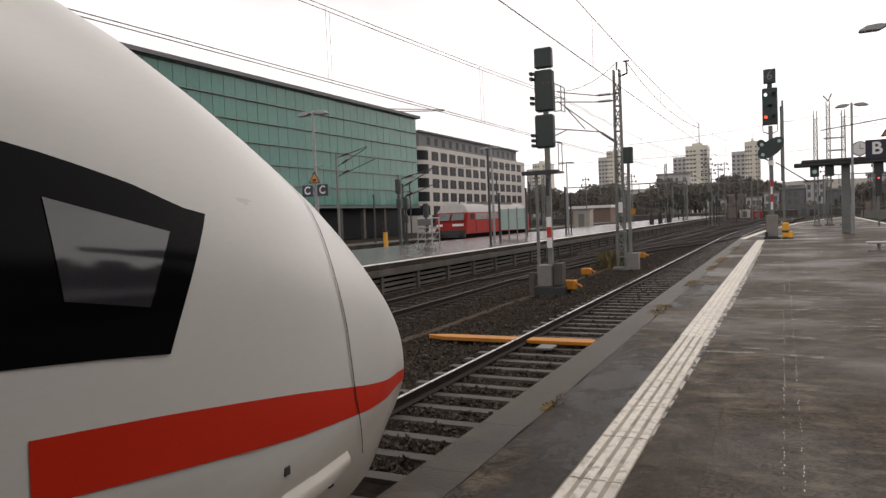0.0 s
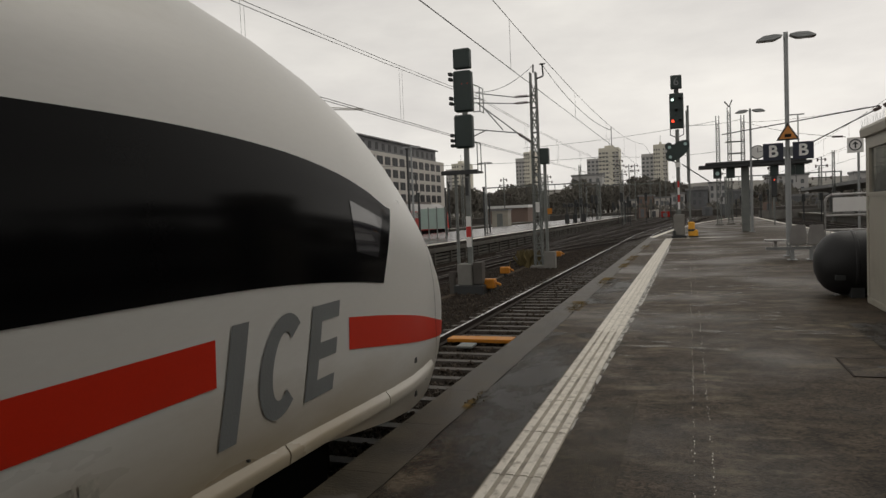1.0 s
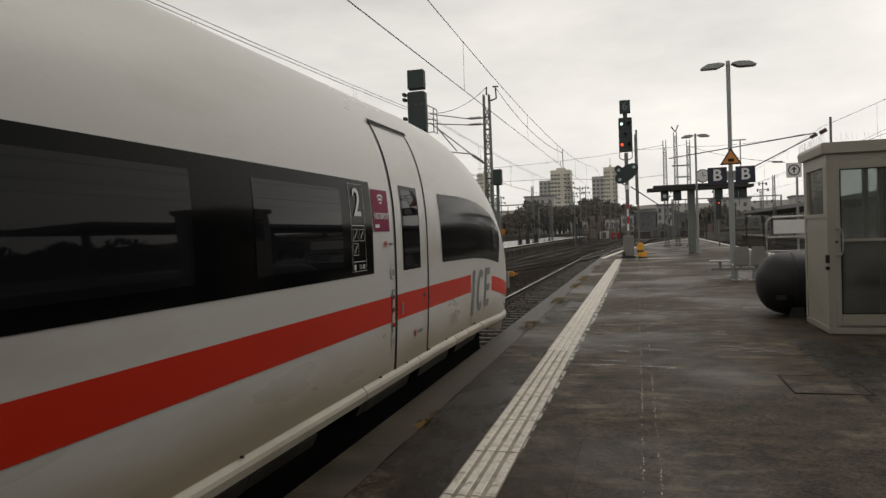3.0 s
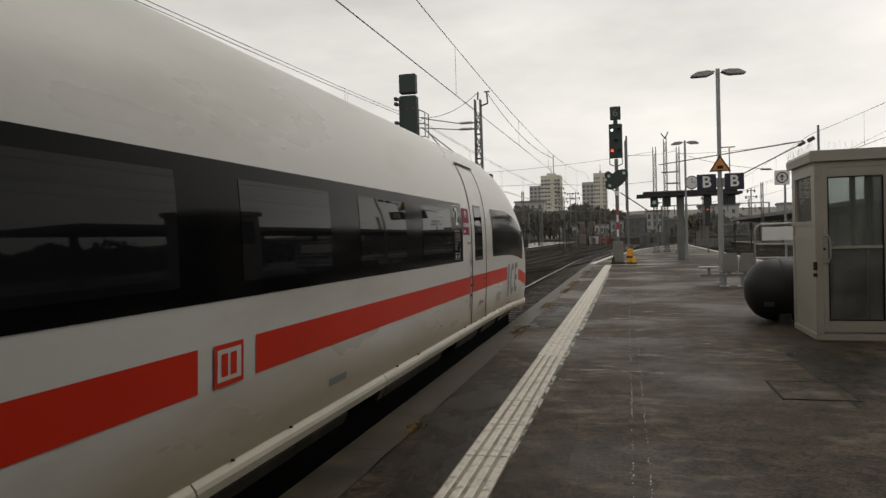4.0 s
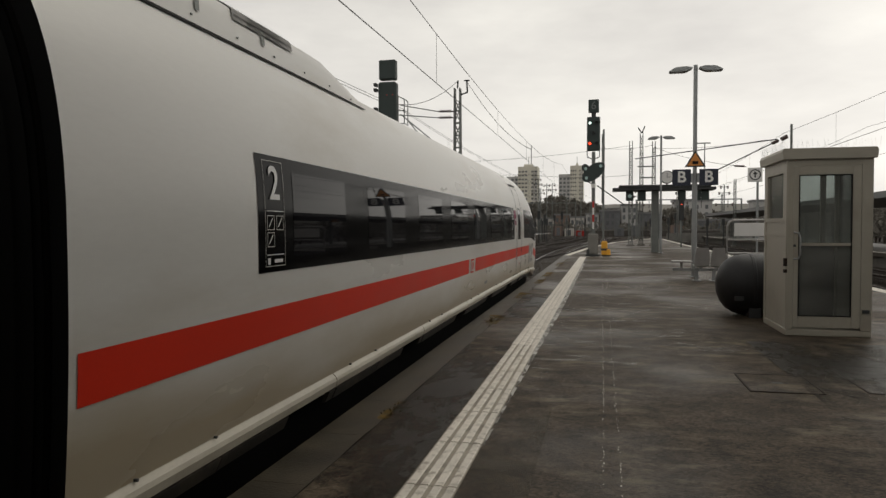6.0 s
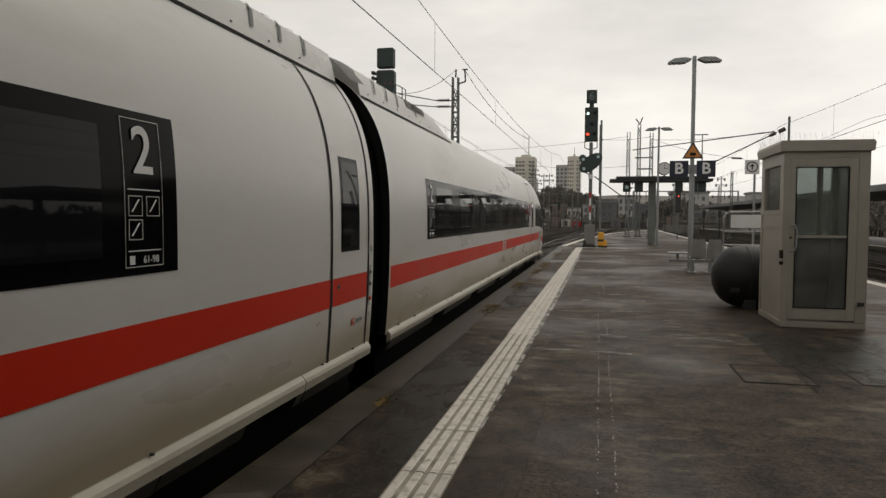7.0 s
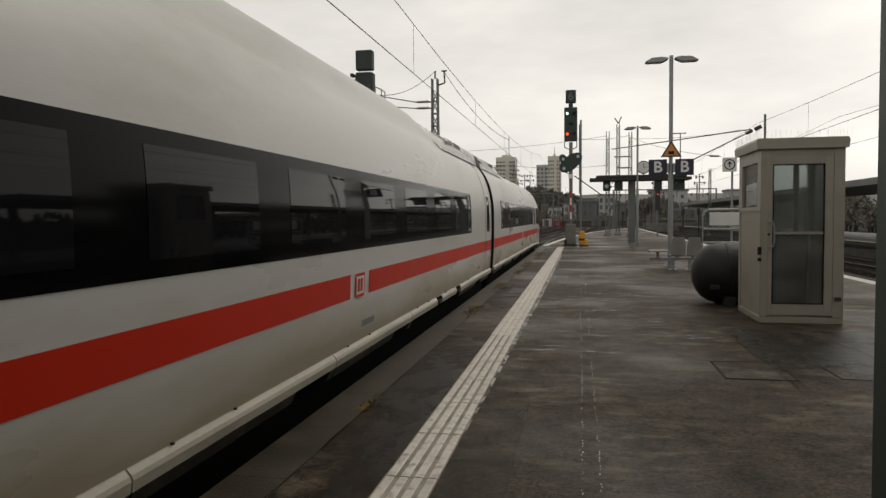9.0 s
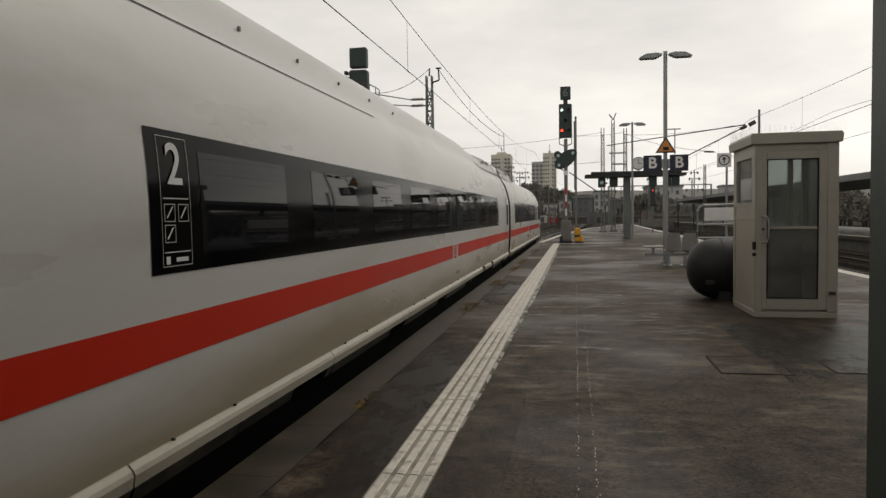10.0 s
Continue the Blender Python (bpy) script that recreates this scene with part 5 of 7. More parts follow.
        nx, ny = 8, 12
        wide = lambda j: (0.15 + 0.85 * min(1, j / 4)) if mat == "smear" else 1.0
        vs = [[bm.verts.new((x0 + (x1 - x0) * wide(j) * i / nx, y0 + (y1 - y0) * j / ny + (0.12 * math.sin(9 * i + j) if mat == "worn" else 0), 0.0062)) for i in range(nx + 1)] for j in range(ny + 1)]
        for j in range(ny):
            for i in range(nx):
                bm.faces.new((vs[j][i], vs[j][i + 1], vs[j + 1][i + 1], vs[j + 1][i]))
        tagged(link({"moss": "moss_patch", "damp": "damp_patch", "dust": "dust_patch"}.get(mat, "worn_paint"), bm, mat), {"moss": "dry brown moss along the platform edge", "damp": "dark damp stretch of platform asphalt", "dust": "pale dusty stretch of asphalt beside the strip"}.get(mat, "remains of worn white paint on the asphalt"), "floor marks", kind="structure")
    # broken dark joint behind the edge stones
    bm = bmesh.new()
    prev, y = None, 2.0
    while y < 40:
        w = 0.0015 + 0.016 * max(0, noise.noise((0, y * 1.1, 5)) - 0.05) + 0.002 * rnd.random()
        cx = EDGE_X + 0.40 + 0.012 * noise.noise((3, y * 2.3, 1))
        v = (bm.verts.new((cx - w, y, 0.0068)), bm.verts.new((cx + w, y, 0.0068)))
        if prev:
            bm.faces.new((prev[0], prev[1], v[1], v[0]))
        prev = v
        y += 0.07
    tagged(link("edge_joint", bm, "crack"), "dark broken joint behind the edge stones", "floor marks", kind="structure")
    # dry weeds in the joints
    bm = bmesh.new()
    for cx, cy, n, sp in ((-7.35, 33.2, 420, 0.55), (-6.9, 31.6, 200, 0.4), (-1.86, 5.9, 16, 0.14), (-1.90, 12.1, 46, 0.32), (-1.88, 16.3, 34, 0.4), (-1.86, 21.0, 30, 0.5)):
        for _ in range(n):
            x, y = cx + rnd.gauss(0, sp * 0.35 if cx < -2 else 0.045), cy + rnd.gauss(0, sp)
            z0 = 0.0 if cx > -2 else -0.8
            h = rnd.uniform(0.008, 0.03) if cx > -2 else rnd.uniform(0.2, 0.75)
            dx, dy = rnd.uniform(-0.5, 0.5) * h, rnd.uniform(-0.5, 0.5) * h
            w = 0.008 if cx > -2 else 0.03
            bm.faces.new([bm.verts.new(c) for c in ((x - w, y, z0), (x + w, y, z0), (x + dx + w * 0.4, y + dy, z0 + h), (x + dx - w, y + dy, z0 + h * 0.8))])
    tagged(link("weeds", bm, "weed"), "dry brownish weeds growing in joints and ballast", "plants", kind="stuff")


M["weed"] = material("dry_weed", (0.13, 0.10, 0.04), 0.9, var=0.3, bump=0, island=0.4)
M["paint_white"] = material("white_paint", (0.75, 0.74, 0.72), 0.5, var=0.06)
M["paint_red"] = material("red_paint", (0.50, 0.03, 0.025), 0.5, var=0.08)
M["amber"] = material("warning_yellow", (0.70, 0.34, 0.03), 0.5, var=0.08, bump=0)
M["roof"] = material("roof_sheet", (0.20, 0.20, 0.20), 0.6, var=0.2, scale=0.5)
M["boothglass"] = glass("booth_glass", (0.70, 0.73, 0.72), film=0.09)
build_platform_details()


# ---------- yard equipment ----------
def lattice(bm, x, y, z0, z1, w0, w1, step=0.55):
    """A four-legged riveted mast with cross bracing."""
    def c(z, i):
        w = w0 + (w1 - w0) * (z - z0) / (z1 - z0)
        return Vector((x + (w if i in (0, 3) else -w), y + (w if i < 2 else -w), z))
    for i in range(4):
        a, b = c(z0, i), c(z1, i)
        tube(bm, a, b, 0.042, 4)
    z = z0
    k = 0
    while z + step < z1:
        for i in range(4):
            j = (i + 1) % 4
            tube(bm, c(z, i), c(z, j), 0.026, 4)
            tube(bm, c(z, i) if k % 2 else c(z, j), c(z + step, j) if k % 2 else c(z + step, i), 0.024, 4)
        z += step
        k += 1
    return bm


def signal_head(parent, x0, x1, y, z0, z1, lamps, name="signal_head"):
    """Casing with a back board, hooded lenses."""
    h = part(name, boxes((x0, x1, y - 0.02, y + 0.30, z0, z1), bevel=0.05), "signalback", parent, "dark rectangular signal casing")
    for lx, lz, mat in lamps:
        bm = bmesh.new()
        tube(bm, (lx, y - 0.05, lz), (lx, y - 0.03, lz), 0.075, 16)
        part("lens", bm, mat, h)
        bm = bmesh.new()
        prev = None
        for k in range(9):
            t = radians(-10 + 200 * k / 8)
            row = [bm.verts.new((lx + r * math.cos(t), yy, lz + r * math.sin(t))) for r, yy in ((0.095, y - 0.02), (0.095, y - 0.24), (0.085, y - 0.24), (0.085, y - 0.02))]
            if prev:
                for q in range(3):
                    bm.faces.new((prev[q], prev[q + 1], row[q + 1], row[q]))
            prev = row
        part("hood", bm, "dark", h)
    return h


def build_left_signal():
    s = thing("railway_signal", pose(-6.56, 20.8, -0.8), "tall dark light signal on a grey post between tracks", "signal", "light signals")
    o = 0.8
    part("post", boxes((-0.07, 0.07, 0.06, 0.2, 0.6, 5.4 + o)), "mast", s)
    for z0, z1, m in ((0.68, 1.0, "paint_white"), (1.0, 1.33, "paint_red"), (1.33, 1.65, "paint_white")):
        part("banner_plate", boxes((-0.075, 0.075, 0.02, 0.055, z0 + o, z1 + o)), m, s, "red and white mast plate")
    part("number_box", boxes((-0.30, 0.24, 0.0, 0.26, 6.27 + o, 6.88 + o), bevel=0.03), "signalback", s)
    signal_head(s, -0.32, 0.26, 0.0, 4.93 + o, 6.2 + o, [])
    signal_head(s, -0.34, 0.24, 0.0, 3.80 + o, 4.83 + o, [])
    for x in (-0.03, 0.16):
        bm = bmesh.new()
        tube(bm, (x, -0.035, 5.78 + o), (x, -0.015, 5.78 + o), 0.022, 10)
        part("pilot_lens", bm, "dim_red", s)
    for z0, n in ((6.05, 2), (5.3, 2), (4.15, 3)):
        for k in range(n):
            part("side_hood", boxes((-0.42, -0.33, -0.16, 0.05, z0 + o - 0.16 * k, z0 + o + 0.09 - 0.16 * k)), "dark", s)
    cage = [((0.30, 0.1, 4.9), (0.30, 0.1, 5.75)), ((0.50, 0.1, 4.9), (0.50, 0.1, 5.65)), ((0.50, 0.5, 4.9), (0.50, 0.5, 5.65)), ((0.30, 0.1, 5.75), (0.50, 0.1, 5.65)),
            ((0.50, 0.1, 5.65), (0.50, 0.5, 5.65)), ((0.26, 0.1, 4.9), (0.52, 0.1, 4.9)), ((0.50, 0.1, 5.3), (0.50, 0.5, 5.3)), ((0.50, 0.1, 4.9), (0.50, 0.5, 4.9)), ((0.26, 0.1, 5.3), (0.5, 0.1, 5.3)),
            ((0.36, 0.1, 3.0), (0.36, 0.1, 3.95)), ((0.36, 0.1, 3.95), (0.2, 0.1, 3.95)), ((0.36, 0.5, 3.0), (0.36, 0.5, 3.95)), ((0.36, 0.1, 3.95), (0.36, 0.5, 3.95))]
    for bars in (cage[:9], cage[9:]):
        part("cage", tubes([(Vector(a) + Vector((0, 0, o)), Vector(b) + Vector((0, 0, o))) for a, b in bars], 0.016, 6), "mast", s, "tubular maintenance cage")
    part("platform_grate", boxes((-0.80, 0.40, -0.05, 0.55, 3.0 + o, 3.06 + o), (-0.80, 0.40, -0.08, -0.05, 2.97 + o, 3.1 + o)), "dark", s, "small maintenance platform")
    part("ladder_post", boxes((-0.42, -0.34, 0.05, 0.13, 0.3, 3.0 + o)), "mast", s)
    part("small_lights", boxes((-0.03, 0.06, -0.06, 0.02, 2.3 + o, 2.85 + o)), "dark", s)
    part("cabinet", boxes((-0.38, 0.08, -0.12, 0.34, 0.28, 0.95), bevel=0.02), "concrete", s, "grey concrete base block")
    part("cabinet", boxes((0.10, 0.40, -0.02, 0.36, 0.30, 1.0), bevel=0.02), "wall", s)
    part("foot", boxes((-0.5, 0.45, -0.2, 0.45, -0.1, 0.28), bevel=0.02), "dark", s)
    b = thing("relay_box", pose(-7.12, 20.7, -0.8), "small pale equipment post beside the signal", "equipment box", "yard boxes")
    part("housing", boxes((-0.08, 0.08, -0.08, 0.08, 0.0, 0.72), bevel=0.015), "wall", b)
    for x, y, sc in ((-6.05, 21.2, 1.0), (-6.9, 26.5, 0.9), (-6.6, 36.5, 0.9)):
        m = thing("track_magnet", pose(x, y, -0.78), "yellow painted track equipment housing on the ballast", "equipment box", "yellow track boxes")
        part("housing", boxes((-0.20 * sc, 0.20 * sc, -0.16, 0.16, 0.12, 0.42 * sc), bevel=0.03), "yellow", m)
        part("stand", boxes((-0.05, 0.05, -0.05, 0.05, -0.05, 0.13)), "dark", m)
        part("side_tube", tubes([((0.2 * sc, 0, 0.3), (0.38 * sc, 0, 0.22))], 0.04), "yellow", m)


def build_right_signal():
    s = thing("railway_signal", pose(-0.53, 40.0, 0), "tall dark light signal with red aspect on the platform", "signal", "light signals")
    part("post", boxes((-0.10, 0.10, 0.05, 0.25, 1.2, 5.9), bevel=0.01), "mast", s)
    for z0, z1, m in ((1.55, 1.95, "paint_white"), (1.95, 2.35, "paint_red"), (2.35, 2.75, "paint_white"), (2.75, 3.1, "paint_red")):
        part("banner_plate", boxes((-0.05, 0.05, 0.01, 0.045, z0, z1)), m, s, "red and white mast plate")
    nb = part("number_box", boxes((-0.29, 0.29, 0.0, 0.30, 8.10, 8.82), bevel=0.03), "signalback", s)
    letters("6", 0.62, "greytext", nb, pose(0, -0.006, 8.46, 90, 0, 0), "lettering", "dim digit")
    part("neck", boxes((-0.12, 0.12, 0.05, 0.2, 7.86, 8.1)), "dark", s)
    h = signal_head(s, -0.37, 0.36, 0.0, 5.95, 7.85, [(-0.2, 7.5, "white_lamp"), (-0.2, 6.35, "red_lamp"), (0.18, 6.35, "dark"), (0.0, 6.9, "dark"), (0.18, 7.5, "dark")])
    for q in (-0.35, 0.33):
        part("lower_frame", tubes([((q, 0, 5.95), (q, 0, 5.6)), ((q, 0, 5.6), (math.copysign(0.1, q), 0.05, 5.5))], 0.025, 6), "dark", s)
    bm = bmesh.new()
    prof = [(0.74 * math.cos(t), 0.40 * math.sin(t)) for t in [2 * math.pi * k / 18 for k in range(18)]]
    ca, sa = math.cos(radians(38)), math.sin(radians(38))
    prism(bm, [(a * ca - b * sa, 4.75 + a * sa + b * ca) for a, b in prof], 0.0, 0.22)
    sub = part("shunt_head", bm, "signalback", s, "tilted rounded shunting signal")
    for x, z, m in ((-0.38, 4.42, "white_lamp_dim"), (0.40, 5.08, "white_lamp_dim"), (-0.42, 4.95, "white_lamp_dim")):
        bm = bmesh.new()
        tube(bm, (x, -0.06, z), (x, 0.1, z), 0.085, 14)
        part("lens", bm, m, sub)
    bm = bmesh.new()
    tube(bm, (-0.46, 0.0, 5.02), (-0.46, 0.2, 5.02), 0.2, 14)
    tube(bm, (-0.30, 0.02, 4.85), (-0.30, 0.2, 4.85), 0.26, 14)
    part("side_lobe", bm, "signalback", sub, "rounded side lamp housing")
    part("shield", boxes((-0.13, 0.13, 0.0, 0.03, 3.85, 4.1)), "paint_white", s)
    part("stub_post", tubes([((0.5, 0.3, 3.0), (0.5, 0.3, 6.9))], 0.05), "mast", s)
    part("arm", tubes([((0.2, 0.1, 4.0), (1.7, 0.2, 2.9)), ((-0.1, 0.1, 4.1), (-0.6, 0.1, 4.4))], 0.03), "dark", s)
    part("base_block", boxes((-0.30, 0.28, -0.1, 0.4, 0.12, 1.28), bevel=0.04), "concrete", s, "grey concrete base block")
    part("foot", boxes((-0.42, 0.36, -0.25, 0.5, 0.0, 0.12), (-0.36, -0.2, -0.28, 0.0, 0.12, 0.4)), "dark", s)
    y = thing("yellow_buffer_stop", pose(0.14, 39.95, 0), "yellow and black striped equipment beside the signal base", "equipment box", "yellow track boxes")
    part("housing", boxes((-0.22, 0.12, -0.2, 0.15, 0.08, 0.86), bevel=0.06), "amber", y)
    part("housing", boxes((0.06, 0.28, -0.25, 0.1, 0.05, 0.42), bevel=0.05), "amber", y)
    part("black_stripe", boxes((-0.23, 0.13, -0.21, 0.16, 0.34, 0.46)), "dark", y)
    part("foot", boxes((-0.2, 0.3, -0.25, 0.15, 0.0, 0.09)), "dark", y)


M["white_lamp_dim"] = glow("pale_lens", (0.30, 0.42, 0.40), 0.15)


def build_catenary_mast(x, y, z0, z1, arms, label, box_side=0):
    s = thing("catenary_mast", pose(x, y, z0), label, "mast", "overhead line masts")
    bm = lattice(bmesh.new(), 0, 0, 0, z1 - z0, 0.17, 0.12)
    part("lattice", bm, "mast", s)
    part("footing", boxes((-0.35, 0.35, -0.35, 0.35, -0.15, 0.12), bevel=0.03), "concrete", s)
    if arms:
        o = -z0
        part("top_horn", tubes([((0, 0, z1 + o), (0.02, 0, z1 + o + 0.35)), ((0.1, 0, z1 + o - 0.3), (0.45, 0, z1 + o - 0.2)), ((0.45, 0, z1 + o - 0.2), (0.42, 0, z1 + o + 0.35)), ((0.30, 0, z1 + o + 0.33), (0.55, 0, z1 + o + 0.33))], 0.035, 6), "dark", s)
        for za, zb, w in ((6.9, 7.15, -2.5), (6.62, 6.72, -2.6)):
            part("cantilever", tubes([((-0.9, 0, za + o), (w, -0.6, zb + o))], 0.025, 6), "steel", s)
            bm = bmesh.new()
            tube(bm, (-0.15, 0, za + o - 0.02), (-0.9, 0, za + o), 0.03, 8)
            for k in range(6):
                tube(bm, (-0.3 - 0.09 * k, 0, za + o), (-0.34 - 0.09 * k, 0, za + o), 0.065, 10)
            part("insulator", bm, "insul", s)
        bm = bmesh.new()
        tube(bm, (-0.12, 0, 4.8 + o), (-0.8, 0, 5.3 + o), 0.035, 8)
        for k in range(6):
            a = Vector((-0.2, 0, 4.86 + o)).lerp(Vector((-0.75, 0, 5.26 + o)), k / 6)
            tube(bm, a, a + Vector((-0.04, 0, 0.03)), 0.075, 10)
        part("insulator", bm, "insul", s)
        part("strut", tubes([((-0.8, 0, 5.3 + o), (-2.5, -0.6, 6.75 + o)), ((-0.8, 0, 5.3 + o), (-2.7, -0.6, 5.55 + o)), ((-1.4, -0.2, 5.45 + o), (-2.2, -0.5, 6.5 + o)), ((-2.1, -0.4, 5.5 + o), (-2.9, -0.6, 5.15 + o))], 0.028, 6), "steel", s)
        sg = thing("mast_signal_box", pose(x + 0.45, y - 0.3, -0.8), "small dark signal box on its own slim post", "signal", "light signals")
        part("post", boxes((-0.06, 0.06, -0.06, 0.06, 0.0, 4.7)), "mast", sg)
        part("housing", boxes((-0.18, 0.20, -0.15, 0.15, 4.6, 5.3), bevel=0.03), "signalback", sg)
        part("cabinet", boxes((-0.15, 0.35, -0.2, 0.2, 0.0, 0.75), bevel=0.02), "concrete", sg)
        part("yellow_plate", boxes((0.07, 0.27, -0.09, -0.06, 2.4, 2.65)), "yellow", sg)
        part("white_plate", boxes((-0.45, -0.28, -0.1, -0.07, 2.5, 2.95)), "paint_white", sg)
    return s


def build_lamp(x, y, letter, signs=True, group="platform lamps"):
    s = thing("platform_lamp", pose(x, y, 0), "grey twin-arm platform lamp post" + (" carrying letter signs" if signs else " without signs"), "street lamp", group)
    bm = bmesh.new()
    tube(bm, (0, 0, 0), (0, 0, 3.2), 0.085, 14)
    tube(bm, (0, 0, 3.2), (0, 0, 6.92), 0.065, 14)
    part("pole", bm, "steel", s, smooth=True)
    part("base_plate", boxes((-0.16, 0.16, -0.16, 0.16, 0, 0.03)), "steel", s)
    for d in (-1, 1):
        bm = bmesh.new()
        prof = [(0.10, 6.80), (0.30, 6.70), (0.82, 6.70), (0.84, 6.74), (0.62, 6.86), (0.30, 6.88), (0.10, 6.84)]
        prism(bm, [(d * a, b) for a, b in prof], -0.13, 0.13)
        bmesh.ops.bevel(bm, geom=bm.edges[:], offset=0.015, segments=1, affect="EDGES")
        h = part("lamp_head", bm, "steel", s, "grey wedge-shaped lamp head")
        part("diffuser", boxes((min(d * 0.34, d * 0.78), max(d * 0.34, d * 0.78), -0.10, 0.10, 6.688, 6.702)), "bench", h)
    if not signs:
        return s
    for d in (-1, 1):
        sg = part("letter_sign", boxes((d * 0.42 - 0.29, d * 0.42 + 0.29, -0.12, -0.07, 3.0, 3.53), bevel=0.006), "navy", s, "dark blue square sign with white letter")
        letters(letter, 0.50, "paint_white", sg, pose(d * 0.42, -0.123, 3.265, 90, 0, 0), "lettering", "white letter", 0.002, 0.012)
        part("bracket", boxes((min(d * 0.06, d * 0.14), max(d * 0.06, d * 0.14), -0.1, 0.02, 3.1, 3.4)), "steel", sg)
    bm = bmesh.new()
    prism(bm, [(-0.33, 3.60), (0.33, 3.60), (0.0, 4.14)], -0.12, -0.09)
    tri = part("warning_sign", bm, "dark", s, "orange warning triangle with black rim")
    bm = bmesh.new()
    prism(bm, [(-0.25, 3.645), (0.25, 3.645), (0.0, 4.05)], -0.126, -0.121)
    part("sign_face", bm, "orange", tri)
    part("pictogram", boxes((-0.09, 0.09, -0.131, -0.127, 3.69, 3.79)), "rail", tri)
    part("crossbar", tubes([((-0.05, 0, 4.38), (0.48, 0, 4.38)), ((0.30, 0, 4.38), (0.30, 0, 3.4))], 0.02, 6), "steel", s)
    return s


def build_booth():
    b = thing("platform_booth", pose(2.685, 11.33, 0), "beige metal platform booth with a glazed door", "booth")
    W, D, H = 1.18, 1.46, 2.66
    part("floor_plinth", boxes((0, W, 0, D, 0, 0.10), bevel=0.01), "booth", b)
    for x, y in ((0, 0), (W - 0.10, 0), (0, D - 0.10), (W - 0.10, D - 0.10)):
        part("corner_post", boxes((x, x + 0.10, y, y + 0.10, 0.10, H), bevel=0.008), "booth", b)
    bm = bmesh.new()
    prism(bm, [(-0.06, 2.655), (W + 0.03, 2.655), (W + 0.045, 2.77), (W + 0.02, 2.815), (-0.05, 2.815), (-0.075, 2.77)], -0.05, D + 0.05)
    part("roof", bm, "booth", b, "flat beige roof with rim")
    # left wall: panel below, window above
    part("side_panel", boxes((0.02, 0.06, 0.10, D - 0.10, 0.10, 1.72)), "booth", b)
    part("side_rail", boxes((0.0, 0.08, 0.10, D - 0.10, 1.72, 1.78), (0.008, 0.06, 0.10, D - 0.10, 1.50, 1.56), (0.0, 0.08, 0.10, D - 0.10, 2.47, 2.655), (0.0, 0.08, 0.10, 0.20, 1.78, 2.47), (0.0, 0.08, D - 0.22, D - 0.10, 1.78, 2.47)), "booth", b)
    part("side_window", boxes((0.035, 0.045, 0.20, D - 0.22, 1.78, 2.47)), "boothglass", b, "side window pane")
    # right wall and back wall
    part("side_panel", boxes((W - 0.06, W - 0.02, 0.10, D - 0.10, 0.10, 1.35)), "booth", b)
    part("side_window", boxes((W - 0.045, W - 0.035, 0.10, D - 0.10, 1.35, 2.655)), "boothglass", b)
    part("back_panel", boxes((0.10, W - 0.10, D - 0.06, D - 0.02, 0.10, 1.32)), "wall", b, "grey lower back panel")
    part("back_window", boxes((0.10, W - 0.10, D - 0.045, D - 0.035, 1.36, 2.655)), "boothglass", b)
    part("back_rail", boxes((0.10, W - 0.10, D - 0.07, D - 0.01, 1.32, 1.36), (W - 0.32, W - 0.24, D - 0.07, D - 0.01, 1.36, 2.655)), "booth", b)
    # door
    d = part("door", boxes((0.10, 0.17, -0.012, 0.045, 0.13, 2.55), (0.90, 1.02, -0.012, 0.045, 0.13, 2.55), (0.17, 0.90, -0.012, 0.045, 0.13, 0.30), (0.17, 0.90, -0.012, 0.045, 2.42, 2.55), bevel=0.004), "booth", b, "beige metal door frame")
    part("stile", boxes((0.022, 0.098, -0.006, 0.05, 0.10, 2.655), (1.025, W - 0.02, -0.006, 0.05, 0.10, 2.655), (0.098, 1.025, 0.0, 0.05, 2.555, 2.655)), "booth", b)
    part("door_pane", boxes((0.17, 0.90, 0.012, 0.020, 0.30, 2.42)), "boothglass", d, "tall door glass")
    part("glazing_bar", boxes((0.17, 0.90, -0.002, 0.03, 1.36, 1.40)), "booth", d)
    part("gasket", boxes((0.172, 0.185, -0.016, 0.012, 0.30, 2.42), (0.885, 0.898, -0.016, 0.012, 0.30, 2.42), (0.185, 0.885, -0.016, 0.012, 0.30, 0.315), (0.185, 0.885, -0.016, 0.012, 2.405, 2.42)), "rubber", d)
    bm = bmesh.new()
    path_tube(bm, [(0.115, -0.01, 1.56), (0.16, -0.07, 1.55), (0.18, -0.08, 1.48), (0.18, -0.08, 1.24), (0.16, -0.07, 1.17), (0.115, -0.01, 1.16)], 0.014, 8)
    part("handle", bm, "steel", d, "curved steel pull handle")
    bm = bmesh.new()
    tube(bm, (0.117, -0.02, 1.36), (0.117, 0.0, 1.36), 0.02, 12)
    part("lock", bm, "dark", d)
    part("foot_latch", boxes((1.05, 1.14, -0.03, 0.0, 0.36, 0.41)), "dark", b)
    part("hinge", boxes((-0.025, 0.02, -0.01, 0.05, 1.05, 1.17), (-0.025, 0.02, -0.01, 0.05, 0.95, 1.0)), "rail", b)
    # bird spikes along the rim
    rnd = random.Random(5)
    bm = bmesh.new()
    for k in range(30):
        for y in (-0.05, D + 0.05):
            x = -0.05 + (W + 0.1) * k / 29
            tube(bm, (x, y, 2.80), (x + rnd.uniform(-0.04, 0.04), y + rnd.uniform(-0.03, 0.03), 2.83 + rnd.uniform(0.08, 0.13)), 0.0011, 3)
